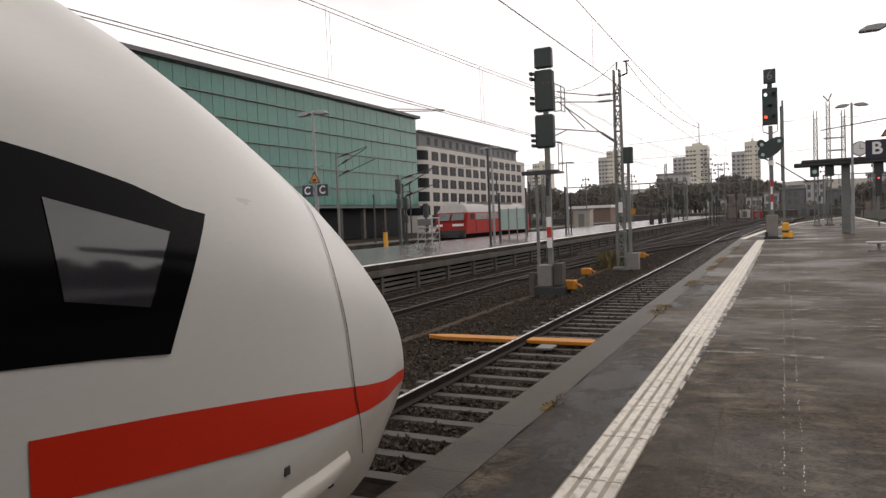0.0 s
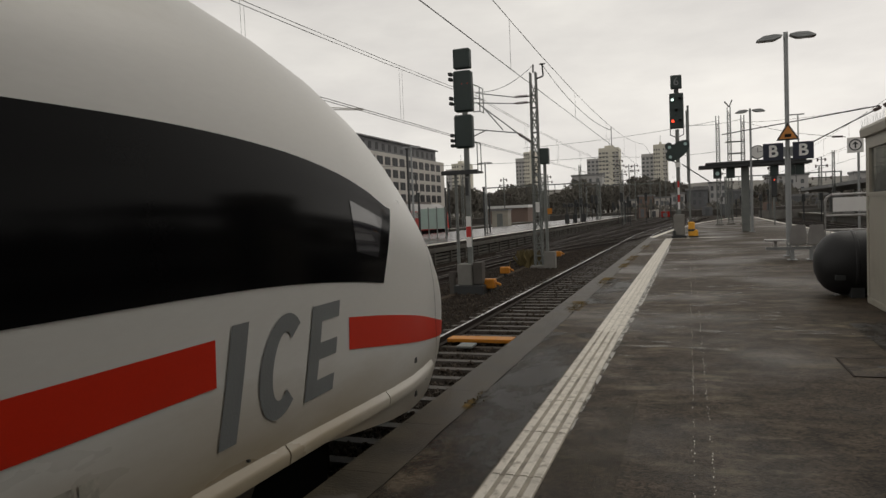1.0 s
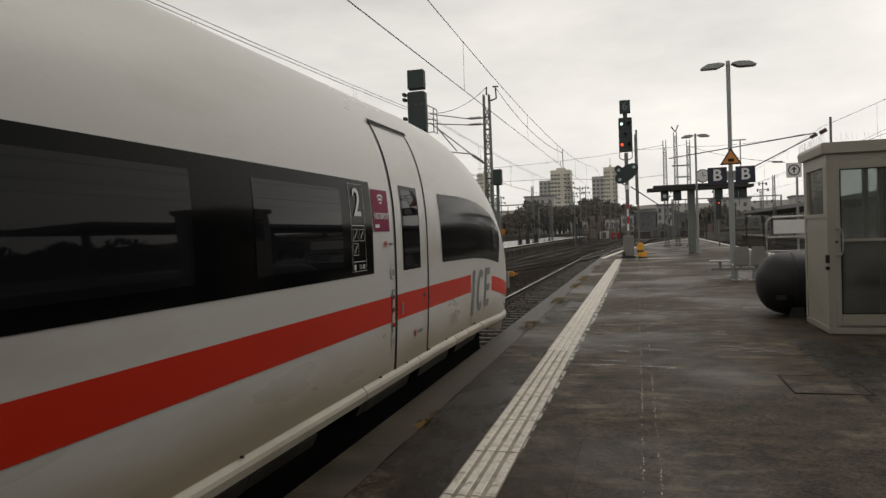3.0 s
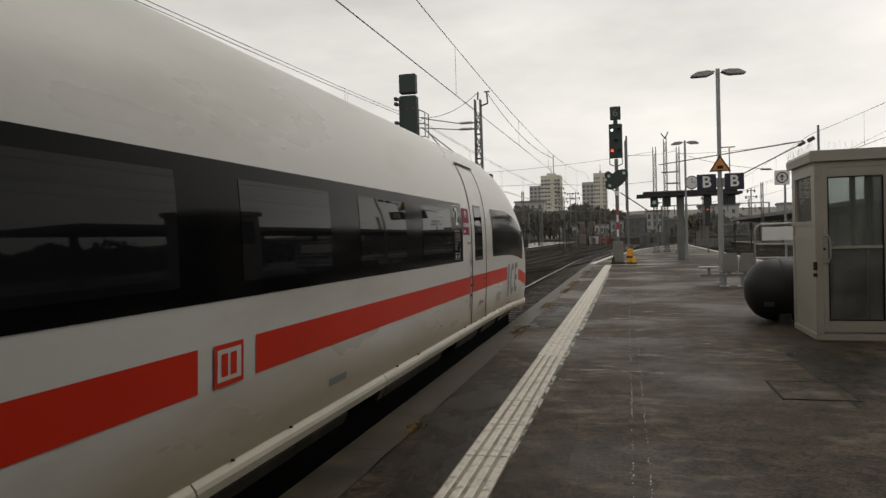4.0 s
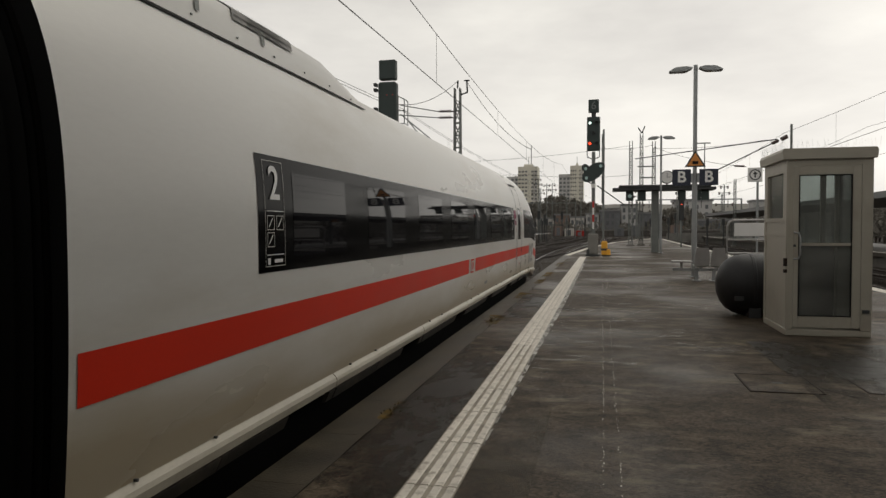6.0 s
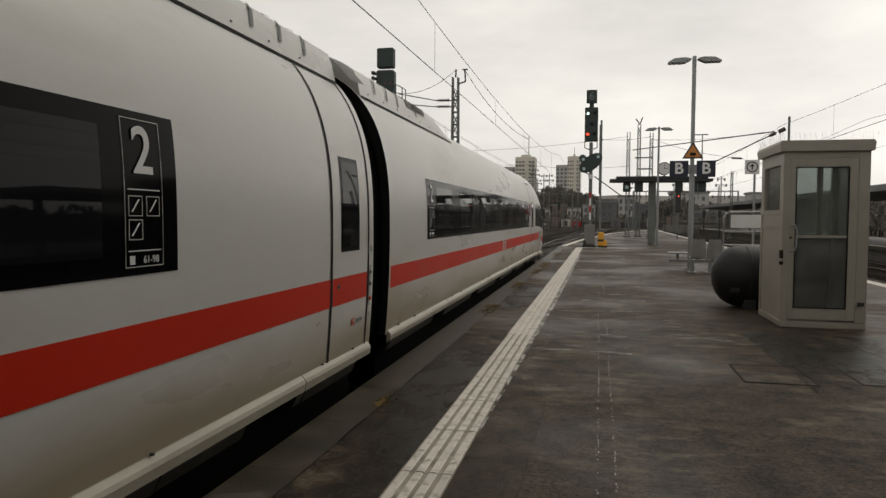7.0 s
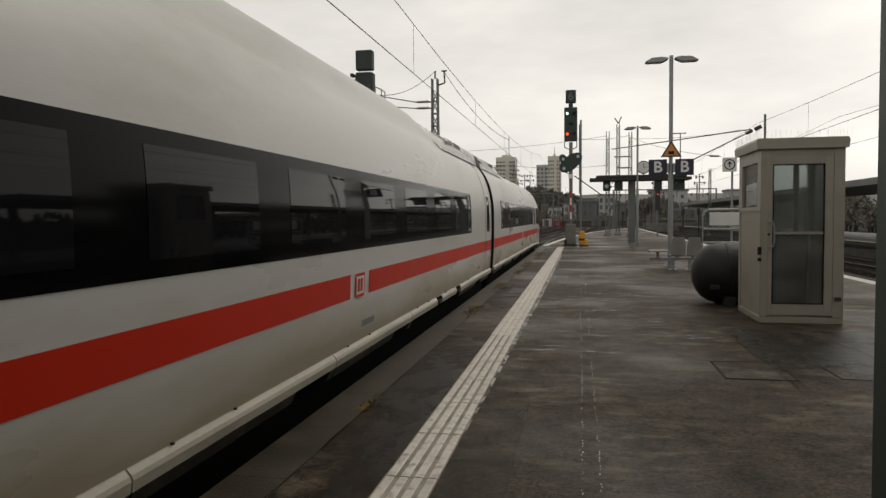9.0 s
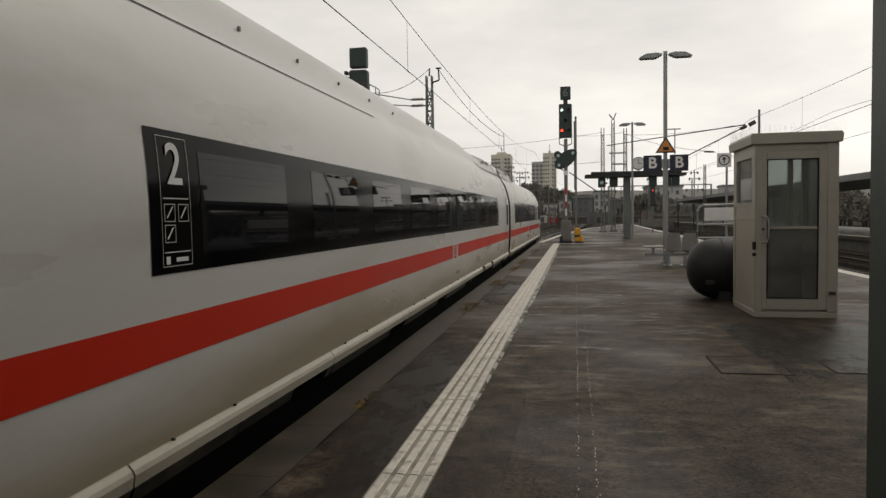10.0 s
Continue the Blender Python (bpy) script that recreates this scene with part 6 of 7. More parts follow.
    for k in range(34):
        y = D * k / 33
        tube(bm, (-0.05, y, 2.80), (-0.05 + rnd.uniform(-0.03, 0.03), y + rnd.uniform(-0.04, 0.04), 2.83 + rnd.uniform(0.08, 0.13)), 0.0011, 3)
    tagged(part("bird_spikes", bm, "steel", b, "thin wire bird spikes"), kind="stuff")
    # dark tank behind it
    t = thing("storage_tank", pose(2.07, 13.80, 0.575), "dark rounded plastic storage tank lying behind the booth", "tank")
    bm = bmesh.new()
    prof = [(0.02, 0.0), (0.18, 0.012), (0.33, 0.07), (0.445, 0.16), (0.525, 0.29), (0.56, 0.43), (0.565, 0.56), (0.565, 1.5), (0.51, 1.72), (0.3, 1.85), (0.02, 1.88)]
    revolve(bm, prof, 40, pose(0, 0, 0, 0, 90, 0))
    part("shell", bm, "tank", t, smooth=True)
    bm = bmesh.new()
    revolve(bm, [(0.56, 0.55), (0.577, 0.57), (0.577, 0.61), (0.56, 0.63)], 40, pose(0, 0, 0, 0, 90, 0))
    part("hoop", bm, "tank", t, smooth=True)
    part("badge", boxes((0.25, 0.40, -0.545, -0.45, -0.26, -0.18)), "dark", t)
    for x in (0.5, 1.3):
        part("cradle", boxes((x, x + 0.2, -0.45, 0.45, -0.575, -0.40)), "dark", t)


def build_bench():
    s = thing("seat_bench", pose(2.85, 22.4, 0), "grey metal platform bench with two shell seats", "bench")
    part("beam", boxes((-0.75, 0.75, -0.05, 0.05, 0.30, 0.38)), "steel", s)
    for x in (-0.05, 0.45):
        part("leg", boxes((x - 0.05, x + 0.05, -0.05, 0.05, 0, 0.30), (x - 0.12, x + 0.12, -0.2, 0.2, 0, 0.02)), "steel", s)
    part("side_table", boxes((-0.78, -0.2, -0.25, 0.25, 0.56, 0.61), (-0.53, -0.45, -0.05, 0.05, 0.38, 0.56), bevel=0.01), "bench", s, "small flat table plate")
    for x in (0.08, 0.52):
        bm = bmesh.new()
        prev = None
        for k in range(11):
            u = k / 10
            y, z = (0.20 - 0.46 * u / 0.5, 0.47 - 0.06 * math.sin(math.pi * u / 0.5)) if u < 0.5 else (-0.26 - 0.14 * (u - 0.5) / 0.5, 0.47 + 0.55 * (u - 0.5) / 0.5)
            w = 0.22 - 0.05 * max(0, u - 0.75) / 0.25
            row = [bm.verts.new((x + w * q, y + 0.04 * q * q, z + (0.03 * q * q if u < 0.5 else 0))) for q in (-1, -0.5, 0, 0.5, 1)]
            if prev:
                for q in range(4):
                    bm.faces.new((prev[q], prev[q + 1], row[q + 1], row[q]))
            prev = row
        g = bmesh.ops.solidify(bm, geom=bm.faces[:], thickness=0.02)
        o = part("seat_shell", bm, "bench", s, "curved perforated seat shell", True)
        o.matrix_basis = pose(0, 0, 0) if x < 0.3 else pose(0.02, 0.0, 0, 0, 0, 0)
        part("seat_bracket", boxes((x - 0.04, x + 0.04, -0.06, 0.06, 0.36, 0.46)), "steel", s)
    f = thing("tubular_barrier", pose(2.95, 18.0, 0), "bent steel tube frame with a white panel", "barrier")
    bm = bmesh.new()
    path_tube(bm, [(0.0, 0, 0), (0.0, 0, 1.66), (0.04, 0, 1.76), (0.14, 0, 1.81), (1.46, 0, 1.81), (1.56, 0, 1.76), (1.6, 0, 1.66), (1.6, 0, 0)], 0.03, 10)
    part("frame", bm, "bench", f, "pale steel tube frame", True)
    part("panel", boxes((0.16, 1.46, -0.015, 0.015, 1.42, 1.74), bevel=0.005), "paint_white", f, "white panel")
    part("cross_tube", tubes([((0, 0, 1.33), (1.6, 0, 1.33)), ((0, 0, 1.0), (1.6, 0, 1.0)), ((0, 0, 0.45), (1.6, 0, 0.45))], 0.024), "bench", f)
    part("grille", tubes([((0.1 + 0.1 * k, 0, 0.45), (0.1 + 0.1 * k, 0, 1.0)) for k in range(15)], 0.008, 5), "steel", f)


def build_column():
    c = thing("roof_column", pose(1.44, 3.25, 0), "green-grey painted steel platform roof column", "column", kind="structure")
    part("shaft", boxes((-0.16, -0.13, -0.16, 0.16, 0, 4.3), (0.13, 0.16, -0.16, 0.16, 0, 4.3), (-0.13, 0.13, -0.02, 0.02, 0, 4.3), bevel=0.004), "column", c)
    part("foot", boxes((-0.2, 0.2, -0.2, 0.2, 0, 0.03)), "column", c)
    r = thing("platform_roof", pose(0, 0, 0), "dark flat roof over the rear part of the platform", "roof", kind="structure")
    part("deck", boxes((0.2, 8.4, -45, 4.4, 4.34, 4.6)), "under", r)
    part("beam", boxes((1.28, 1.60, -45, 4.3, 4.304, 4.336)), "column", r)
    for y in (-8, -20, -32):
        part("column", boxes((1.28, 1.60, y - 0.16, y + 0.16, 0, 4.30)), "column", r)
    for y in (-3, -9, -15, -21, -27):
        part("roof_lamp", boxes((0.75, 0.95, y, y + 1.6, 4.26, 4.335)), "lamp_glow", r)


M["lamp_glow"] = glow("roof_lamp_glow", (1.0, 0.82, 0.6), 1.5)


def build_canopy():
    c = thing("small_canopy", pose(3.31, 47.0, 0), "dark flat signal gantry roof on one grey post", "canopy")
    part("roof", boxes((-2.7, 3.6, -0.9, 0.9, 4.0, 4.18), (-2.3, 3.3, -0.95, 0.95, 4.18, 4.34), bevel=0.02), "dark", c)
    part("post", boxes((-0.22, 0.22, -0.2, 0.2, 0, 4.0), bevel=0.02), "mast", c)
    for x, m in ((-1.62, "signalback"), (-0.85, "signalback"), (1.6, "signalback"), (2.5, "signalback"), (3.0, "signalback")):
        h = part("hanging_signal", boxes((x - 0.24, x + 0.24, -0.5, -0.3, 3.35, 3.98), bevel=0.03), m, c)
    bm = bmesh.new()
    tube(bm, (-1.62, -0.53, 3.66), (-1.62, -0.5, 3.66), 0.12, 16)
    part("lens", bm, "white_lamp_dim", c)
    k = thing("platform_clock", pose(4.0, 46.6, 4.34), "round white-faced station clock above the canopy", "clock")
    bm = bmesh.new()
    tube(bm, (0, -0.08, 0.5), (0, 0.08, 0.5), 0.42, 28)
    part("case", bm, "dark", k)
    bm = bmesh.new()
    tube(bm, (0, -0.09, 0.5), (0, -0.075, 0.5), 0.37, 28)
    part("dial", bm, "paint_white", k)
    part("hand", boxes((-0.015, 0.015, -0.10, -0.092, 0.48, 0.78), (0.0, 0.22, -0.10, -0.092, 0.485, 0.515)), "dark", k)
    part("stem", boxes((-0.04, 0.04, -0.04, 0.04, 0, 0.1)), "dark", k)
    l = build_lamp(3.58, 46.0, "", False)
    l.matrix_basis = pose(3.58, 46.0, 0) @ Matrix.Diagonal((1, 1, 1.075, 1))
    # extra red signal further away
    s = thing("railway_signal", pose(6.3, 60, 0), "slim distant signal showing red", "signal", "light signals")
    part("post", boxes((-0.06, 0.06, -0.06, 0.06, 0, 3.6)), "mast", s)
    part("signal_head", boxes((-0.2, 0.2, -0.15, 0.15, 2.2, 3.9), bevel=0.04), "dark", s)
    bm = bmesh.new()
    tube(bm, (0, -0.19, 3.5), (0, -0.15, 3.5), 0.05, 14)
    part("lens", bm, "red_lamp", s)
    # direction sign on a pole
    t = thing("arrow_sign", pose(7.92, 40, 0), "square white sign with a circled up arrow on a pole", "sign")
    part("pole", boxes((0.10, 0.2, -0.03, 0.07, -0.9, 4.1)), "steel", t)
    f = part("plate", boxes((-0.37, 0.37, -0.08, -0.04, 4.05, 4.82), bevel=0.02), "paint_white", t)
    bm = bmesh.new()
    prev = None
    for q in range(33):
        a = 2 * math.pi * q / 32
        row = [bm.verts.new((r * math.cos(a), -0.084, 4.435 + r * math.sin(a))) for r in (0.29, 0.23)]
        if prev:
            bm.faces.new((prev[0], prev[1], row[1], row[0]))
        prev = row
    part("ring", bm, "dark", f)
    bm = boxes((-0.035, 0.035, -0.086, -0.082, 4.28, 4.48))
    prism(bm, [(-0.13, 4.46), (0.13, 4.46), (0.0, 4.62)], -0.086, -0.082)
    part("arrow", bm, "dark", f)


build_left_signal()
build_right_signal()
build_catenary_mast(-6.40, 30.7, -0.8, 7.9, True, "grey lattice overhead line mast with cantilever arms")
for x, y, z in ((2.41, 64, 9.3), (3.37, 65, 10.1), (4.37, 64, 9.2)):
    build_catenary_mast(x, y, 0.0, z, False, "slim grey lattice mast at the platform's end")
p = thing("mast_crossbeam", pose(3.4, 64.4, 0), "grey steel crossbeams linking the lattice masts", "beam")
for bx in ((-0.1, 1.1, -0.1, 0.1, 6.0, 6.12), (-0.4, 1.1, -0.1, 0.1, 7.0, 7.10), (-0.5, 1.3, 0.3, 0.5, 5.2, 5.32)):
    part("beam", boxes(bx), "mast", p)
part("horn", tubes([((0.0, 0.6, 10.1), (-0.35, 0.6, 10.6)), ((0.0, 0.6, 10.1), (0.25, 0.6, 10.7))], 0.05), "dark", p)
build_lamp(2.92, 24.0, "B")
build_booth()
build_bench()
build_column()
build_canopy()
for x, y in ((-16.3, 22.1), (-16.1, 39.9), (-16.1, 56.4), (-16.1, 78)):
    build_lamp(x, y, "C", y < 30).matrix_basis = pose(x, y, 0.25) @ Matrix.Diagonal((0.85, 0.85, 0.85, 1))


# ---------- crossing boards, cable duct ----------
def build_crossing():
    c = thing("track_crossing", pose(-4.8, 12.5, 0), "yellow painted service crossing boards over the rails", "crossing")
    bm = bmesh.new()
    prism(bm, [(-1.75, -0.02), (-1.35, -0.17), (0.23, -0.17), (0.23, 0.17), (-1.35, 0.17), (-1.75, 0.04)], -0.72, -0.655, "z")
    part("board", bm, "yellow", c)
    part("board", boxes((0.40, 1.66, -0.17, 0.17, -0.72, -0.65), bevel=0.01), "yellow", c)
    part("ramp", boxes((0.75, 1.05, -0.70, -0.32, -0.735, -0.685), bevel=0.015), "mast", c, "small grey metal ramp")
    d = thing("cable_duct", pose(-7.05, 0, -0.80), "long low concrete cable duct along the ballast", "cable duct", kind="structure")
    y = 8.0
    base = None
    while y < 60:
        if base is None:
            base = part("duct_cover", boxes((-0.11, 0.11, 0.005, 0.995, -0.05, 0.035), bevel=0.01), "duct", d)
            o = base
        else:
            o = new("duct_cover", base.data)
            o.parent = d
        o.location = (0.02 * math.sin(y), y, 0)
        y += 1.0


build_crossing()


# ---------- overhead wires ----------
def sag_wire(bm, a, b, sag, r, n=10):
    a, b = Vector(a), Vector(b)
    path_tube(bm, [a.lerp(b, k / n) - Vector((0, 0, 4 * sag * (k / n) * (1 - k / n))) for k in range(n + 1)], r, 5)


def build_wires():
    def line(x, zc, zm, spans, label, r=0.011, sag=0.55):
        w = thing("overhead_line", pose(0, 0, 0), label, "overhead wire", "overhead wires")
        bm, bm2 = bmesh.new(), bmesh.new()
        dr = bmesh.new()
        low, high = [(x + spans[0][1], spans[0][0], zc)], [(x + spans[0][1], spans[0][0], zm)]
        for (ya, xa), (yb, xb) in zip(spans[:-1], spans[1:]):
            low.append((x + xb, yb, zc))
            high += [(x + xa + (xb - xa) * u, ya + (yb - ya) * u, zm - 4 * sag * u * (1 - u)) for u in [k / 12 for k in range(1, 13)]]
            for k in range(1, 7):
                u = k / 7
                zz = zm - 4 * sag * u * (1 - u)
                if zz > zc + 0.05:
                    px, py = x + xa + (xb - xa) * u, ya + (yb - ya) * u
                    tube(dr, (px, py, zc), (px, py, zz), r * 0.4, 4)
        path_tube(bm, low, r, 5)
        path_tube(bm2, high, r * 0.9, 5)
        part("contact_wire", bm, "wire", w)
        part("messenger_wire", bm2, "wire", w)
        tagged(part("droppers", dr, "wire", w), kind="stuff")
    line(-3.9, 5.02, 7.28, [(-69, 0), (-3, 0), (63, 0.3), (129, 3)], "thin dark overhead contact line above the platform track", sag=1.38)
    line(-9.3, 4.90, 6.95, [(-30, -0.5), (30.5, 0.4), (92, 2.1), (150, 5.1)], "thin dark twin overhead wire above the second track")
    line(-9.3, 5.0, 7.1, [(-30, -0.6), (30.5, 0.3), (92, 2.0), (150, 5)], "thin dark overhead line above the second track")
    line(9.3, 5.0, 6.6, [(-20, 0), (40, 0), (100, 0)], "thin dark overhead line on the far side")
    line(13.3, 5.2, 6.8, [(-20, 0), (40, 0), (100, 0)], "thin dark overhead line over the outer track")
    f = thing("feeder_wire", pose(0, 0, 0), "drooping feeder wires from the mast top to the contact line", "overhead wire", "overhead wires")
    for a, b, sg in (((-6.42, 30.7, 8.2), (-9.0, 30.1, 7.2), 0.35), ((-5.98, 30.7, 8.2), (-3.75, 37.0, 5.80), 0.45)):
        bm = bmesh.new()
        sag_wire(bm, a, b, sg, 0.014, 10)
        part("wire", bm, "wire", f)
    part("drop_wire", tubes([((-3.72, 37.0, 5.02), (-3.72, 37.0, 6.0))], 0.02, 6), "wire", f)
    pl = thing("yard_pole", pose(0.05, 64, 0), "slim grey pole beyond the platform signal", "pole")
    part("shaft", tubes([((0, 0, -0.9), (0, 0, 10.4))], 0.09, 10), "mast", pl)
    s = thing("cross_span_wire", pose(0, 0, 0), "crossing span wires with insulators above the yard", "overhead wire", "overhead wires")
    segs = [((4.4, 64, 8.6), (14, 66, 9.3)), ((-0.6, 64, 8.8), (4.4, 64, 8.9)), ((4.4, 64, 8.7), (7.7, 41, 4.95)), ((-14, 62, 7.6), (2.4, 64, 8.9)), ((-30, 60, 6.8), (-6.4, 60, 6.2)), ((-6.3, 60, 6.2), (2.4, 64, 6.3))]
    for a, b in segs:
        bm = bmesh.new()
        sag_wire(bm, a, b, 0.25, 0.016, 8)
        part("span_wire", bm, "wire", s)
    a = thing("overhead_cantilever", pose(0, 40, 0), "sloping tubular cantilever arm with dark insulators", "cantilever arm")
    part("tube", tubes([((6.0, 0, 4.72), (9.1, 0, 6.25)), ((9.0, 0, 6.3), (2.0, 6, 6.0))], 0.03, 6), "dark", a)
    for p0, p1, r in (((8.75, 0, 6.08), (9.05, 0, 6.22), 0.09), ((9.2, 0, 6.28), (9.5, 0, 6.44), 0.11), ((6.9, 0, 4.93), (7.4, 0, 4.9), 0.05)):
        bm = bmesh.new()
        tube(bm, p0, p1, r, 10)
        part("insulator", bm, "insul", a)
    m = thing("catenary_mast", pose(9.75, 40.2, -0.9), "grey steel overhead line mast behind the booth", "mast", "overhead line masts")
    part("shaft", tubes([((0, 0, 0), (0, 0, 8.0))], 0.06, 10), "mast", m)


build_wires()

for ob in bpy.data.objects:
    if ob.type == "MESH" and ob.data.materials and ob.data.materials[0] in (M["boothglass"], M["clear"]):
        ob.visible_shadow = False


# ---------- buildings and distance ----------
def build_green_building():
    X, Y0, Y1, Z0, Z1 = -62.0, 36.0, 116.0, 4.6, 20.9
    b = thing("office_building", pose(X, 0, 0), "large office building with green glass curtain wall", "building")
    part("core", boxes((-30, -0.35, Y0 + 0.3, Y1 - 0.3, 4.7, 20.9)), "greendark", b)
    part("roof", boxes((-31, 0.8, Y0 - 1.5, Y1 + 0.5, 20.95, 21.45)), "facadegrey", b, "overhanging grey roof edge")
    part("soffit", boxes((-30, 0.3, Y0, Y1, 4.2, 4.65)), "facadegrey", b)
    part("ground_floor", boxes((-30, -4.0, Y0, Y1, -0.9, 4.2)), "window", b, "dark recessed ground floor")
    y = Y0 + 1.5
    while y < Y1:
        part("column", boxes((-0.6, 0.0, y - 0.3, y + 0.3, -0.9, 4.2)), "wall", b)
        y += 6.6
    rows, pw = 6, 2.0
    ph = (Z1 - Z0) / rows
    base = None
    n = int((Y1 - Y0) / pw)
    rnd = random.Random(2)
    for j in range(rows):
        for i in range(n):
            if Y0 + i * pw < 46:
                continue
            if base is None:
                base = part("glass_panel", boxes((-0.06, 0.0, 0.03, pw - 0.03, 0.06, ph - 0.06)), "greenglass", b)
                o = base
            else:
                o = new("glass_panel", base.data)
                o.parent = b
            o.matrix_basis = Matrix.Translation((rnd.uniform(-0.01, 0.01), Y0 + i * pw, Z0 + j * ph)) @ pose(0, 0, 0, 0, rnd.uniform(-0.5, 0.5), rnd.uniform(-0.5, 0.5))
    for j in range(rows + 1):
        part("ledge", boxes((-0.1, 0.30, Y0, Y1, Z0 + j * ph - 0.06, Z0 + j * ph + 0.04)), "mast", b)
    # end wall facing the viewer
    part("end_wall", boxes((-30, -0.1, Y0 + 0.02, Y0 + 0.28, 4.7, 20.9)), "greenglass", b)
    sg = part("roof_sign", boxes((-3.4, -3.2, 88, 100, 21.6, 22.7)), "facade", b, "pale roof sign with plain dark bars")
    y = 88.8
    while y < 99:
        part("sign_bar", boxes((-3.2, -3.15, y, y + 1.1, 21.9, 22.5)), "dark", sg)
        y += 1.7
    c = thing("tower_crane", pose(-80, 125, 0), "pale construction crane with long horizontal jib", "crane")
    bm = bmesh.new()
    lattice(bm, 0, 0, 0, 27, 0.8, 0.8, 2.0)
    part("mast", bm, "mast", c)
    bm = bmesh.new()
    for dz in (0, 1.2):
        tube(bm, (-16, -10, 25.5 + dz), (14, 12, 25.5 + dz * 0.2), 0.12, 5)
    part("jib", bm, "facade", c)


def build_hotel():
    b = thing("hotel_building", pose(-73.0, 138.0, 0), "pale six-storey block with dark windows and grey top floor", "building")
    part("body", boxes((-22, 0, 4.0, 70, -0.9, 18.7)), "facade", b)
    bm = bmesh.new()
    prof = [(-22, 0.0), (-4, 0.0)] + [(-4 + 4 * math.sin(t), 4 - 4 * math.cos(t)) for t in [math.pi / 2 * k / 8 for k in range(9)]] + [(0, 4.0), (-22, 4.0)]
    prism(bm, prof, -0.9, 18.7, "z")
    part("rounded_corner", bm, "facade", b, smooth=True)
    part("top_floor", boxes((-21, -1.2, 2.0, 66, 18.7, 22.0)), "facadegrey", b, "set-back dark grey top floor")
    part("top_roof", boxes((-21.5, -0.7, 1.4, 67, 22.0, 22.4)), "facadegrey", b)
    base = None
    for j in range(5):
        z = 15.6 - 3.15 * j
        for i in range(13):
            y = 7.5 + 4.75 * i
            if base is None:
                base = part("window", boxes((-0.02, 0.06, -1.7, 1.7, 0.0, 2.1)), "window", b)
                fr = part("window_frame", boxes((0.0, 0.10, -0.05, 0.05, 0.0, 2.2)), "facadegrey", base)
                base.location = (0, y, z)
            else:
                o = new("window", base.data)
                o.parent = b
                o.location = (0, y, z)
                f = new("window_frame", fr.data)
                f.parent = o
        bm = bmesh.new()
        prev = None
        for k in range(9):
            t = math.pi / 2 * k / 8
            c = [bm.verts.new((-4 + 4.06 * math.sin(t), 4 - 4.06 * math.cos(t), z + d)) for d in (0, 2.2)]
            if prev:
                bm.faces.new((prev[0], c[0], c[1], prev[1]))
            prev = c
        part("corner_window", bm, "window", b, "wide curved window")
        for x in (-19, -15.5, -12, -8.5):
            part("window", boxes((x, x + 2.0, -0.06, 0.02, z, z + 2.1)), "window", b)
    for i in range(15):
        part("top_window", boxes((-1.22, -1.15, 6 + 4 * i, 7.6 + 4 * i, 19.4, 21.2)), "window", b)
    part("shop_band", boxes((-0.03, 0.05, 5, 69, 0.0, 3.0)), "window", b)


def build_tower(x0, x1, xw, y, h, hw, label):
    b = thing("tower_block", pose(0, y, -0.9), label, "building", "tower blocks")
    part("body", boxes((x0, x1, 0, 18, 0, h), (x0 + 4, x1 - 4, 4, 12, h, h + 2.0)), "tower", b)
    part("wing", boxes((xw, x0 - 0.02, 3, 18, 0, hw)), "towerdark", b)
    part("antenna", tubes([(((x0 + x1) / 2, 6, h + 2), ((x0 + x1) / 2, 6, h + 7))], 0.15), "dark", b)
    bm = bmesh.new()
    n = 6
    w = (x1 - x0) / n
    z = 3
    while z < h - 2.5:
        for i in range(n):
            if i != 3:
                box(bm, x0 + i * w + 0.35, x0 + (i + 1) * w - 0.35, -0.12, 0.02, z, z + 1.2)
        z += 2.9
    tagged(part("window_grid", bm, "towerwindow", b), kind="stuff")
    bm = bmesh.new()
    z = 3
    while z < hw - 2.5:
        for i in range(3):
            ww = (x0 - xw) / 3
            box(bm, xw + i * ww + 0.6, xw + (i + 1) * ww - 0.6, 2.88, 3.02, z, z + 1.5)
        z += 2.9
    tagged(part("window_grid", bm, "towerwindow", b), kind="stuff")
    bm = bmesh.new()
    z = 5
    while z < h - 2.5:
        box(bm, x0 + 4.6 * w, x1 - 0.05, -0.9, -0.13, z - 0.4, z + 0.6)
        z += 2.9
    tagged(part("balcony_stack", bm, "towerdark", b), kind="stuff")


def leaf_mass(bm, rnd, x, y, z0, h, r, n, size):
    """A loose crown of leaf and twig clumps with gaps."""
    for _ in range(n):
        u, v = rnd.random(), rnd.random()
        a = 2 * math.pi * u
        k = rnd.random() ** 0.45
        cz = z0 + h * (0.30 + 0.70 * v)
        taper = math.sin(math.pi * min(1, 0.22 + 0.78 * v)) ** 0.6
        cx, cy = x + r * k * taper * math.cos(a), y + r * k * taper * math.sin(a)
        s = size * rnd.uniform(0.5, 1.4)
        m = Euler((rnd.random() * 6, rnd.random() * 6, rnd.random() * 6)).to_matrix()
        bm.faces.new([bm.verts.new(Vector((cx, cy, cz)) + m @ Vector(c) * s) for c in ((-1.3, -0.25, 0), (0.8, -0.4, 0.2), (1.3, 0.2, -0.1), (-0.6, 0.45, 0.1))])


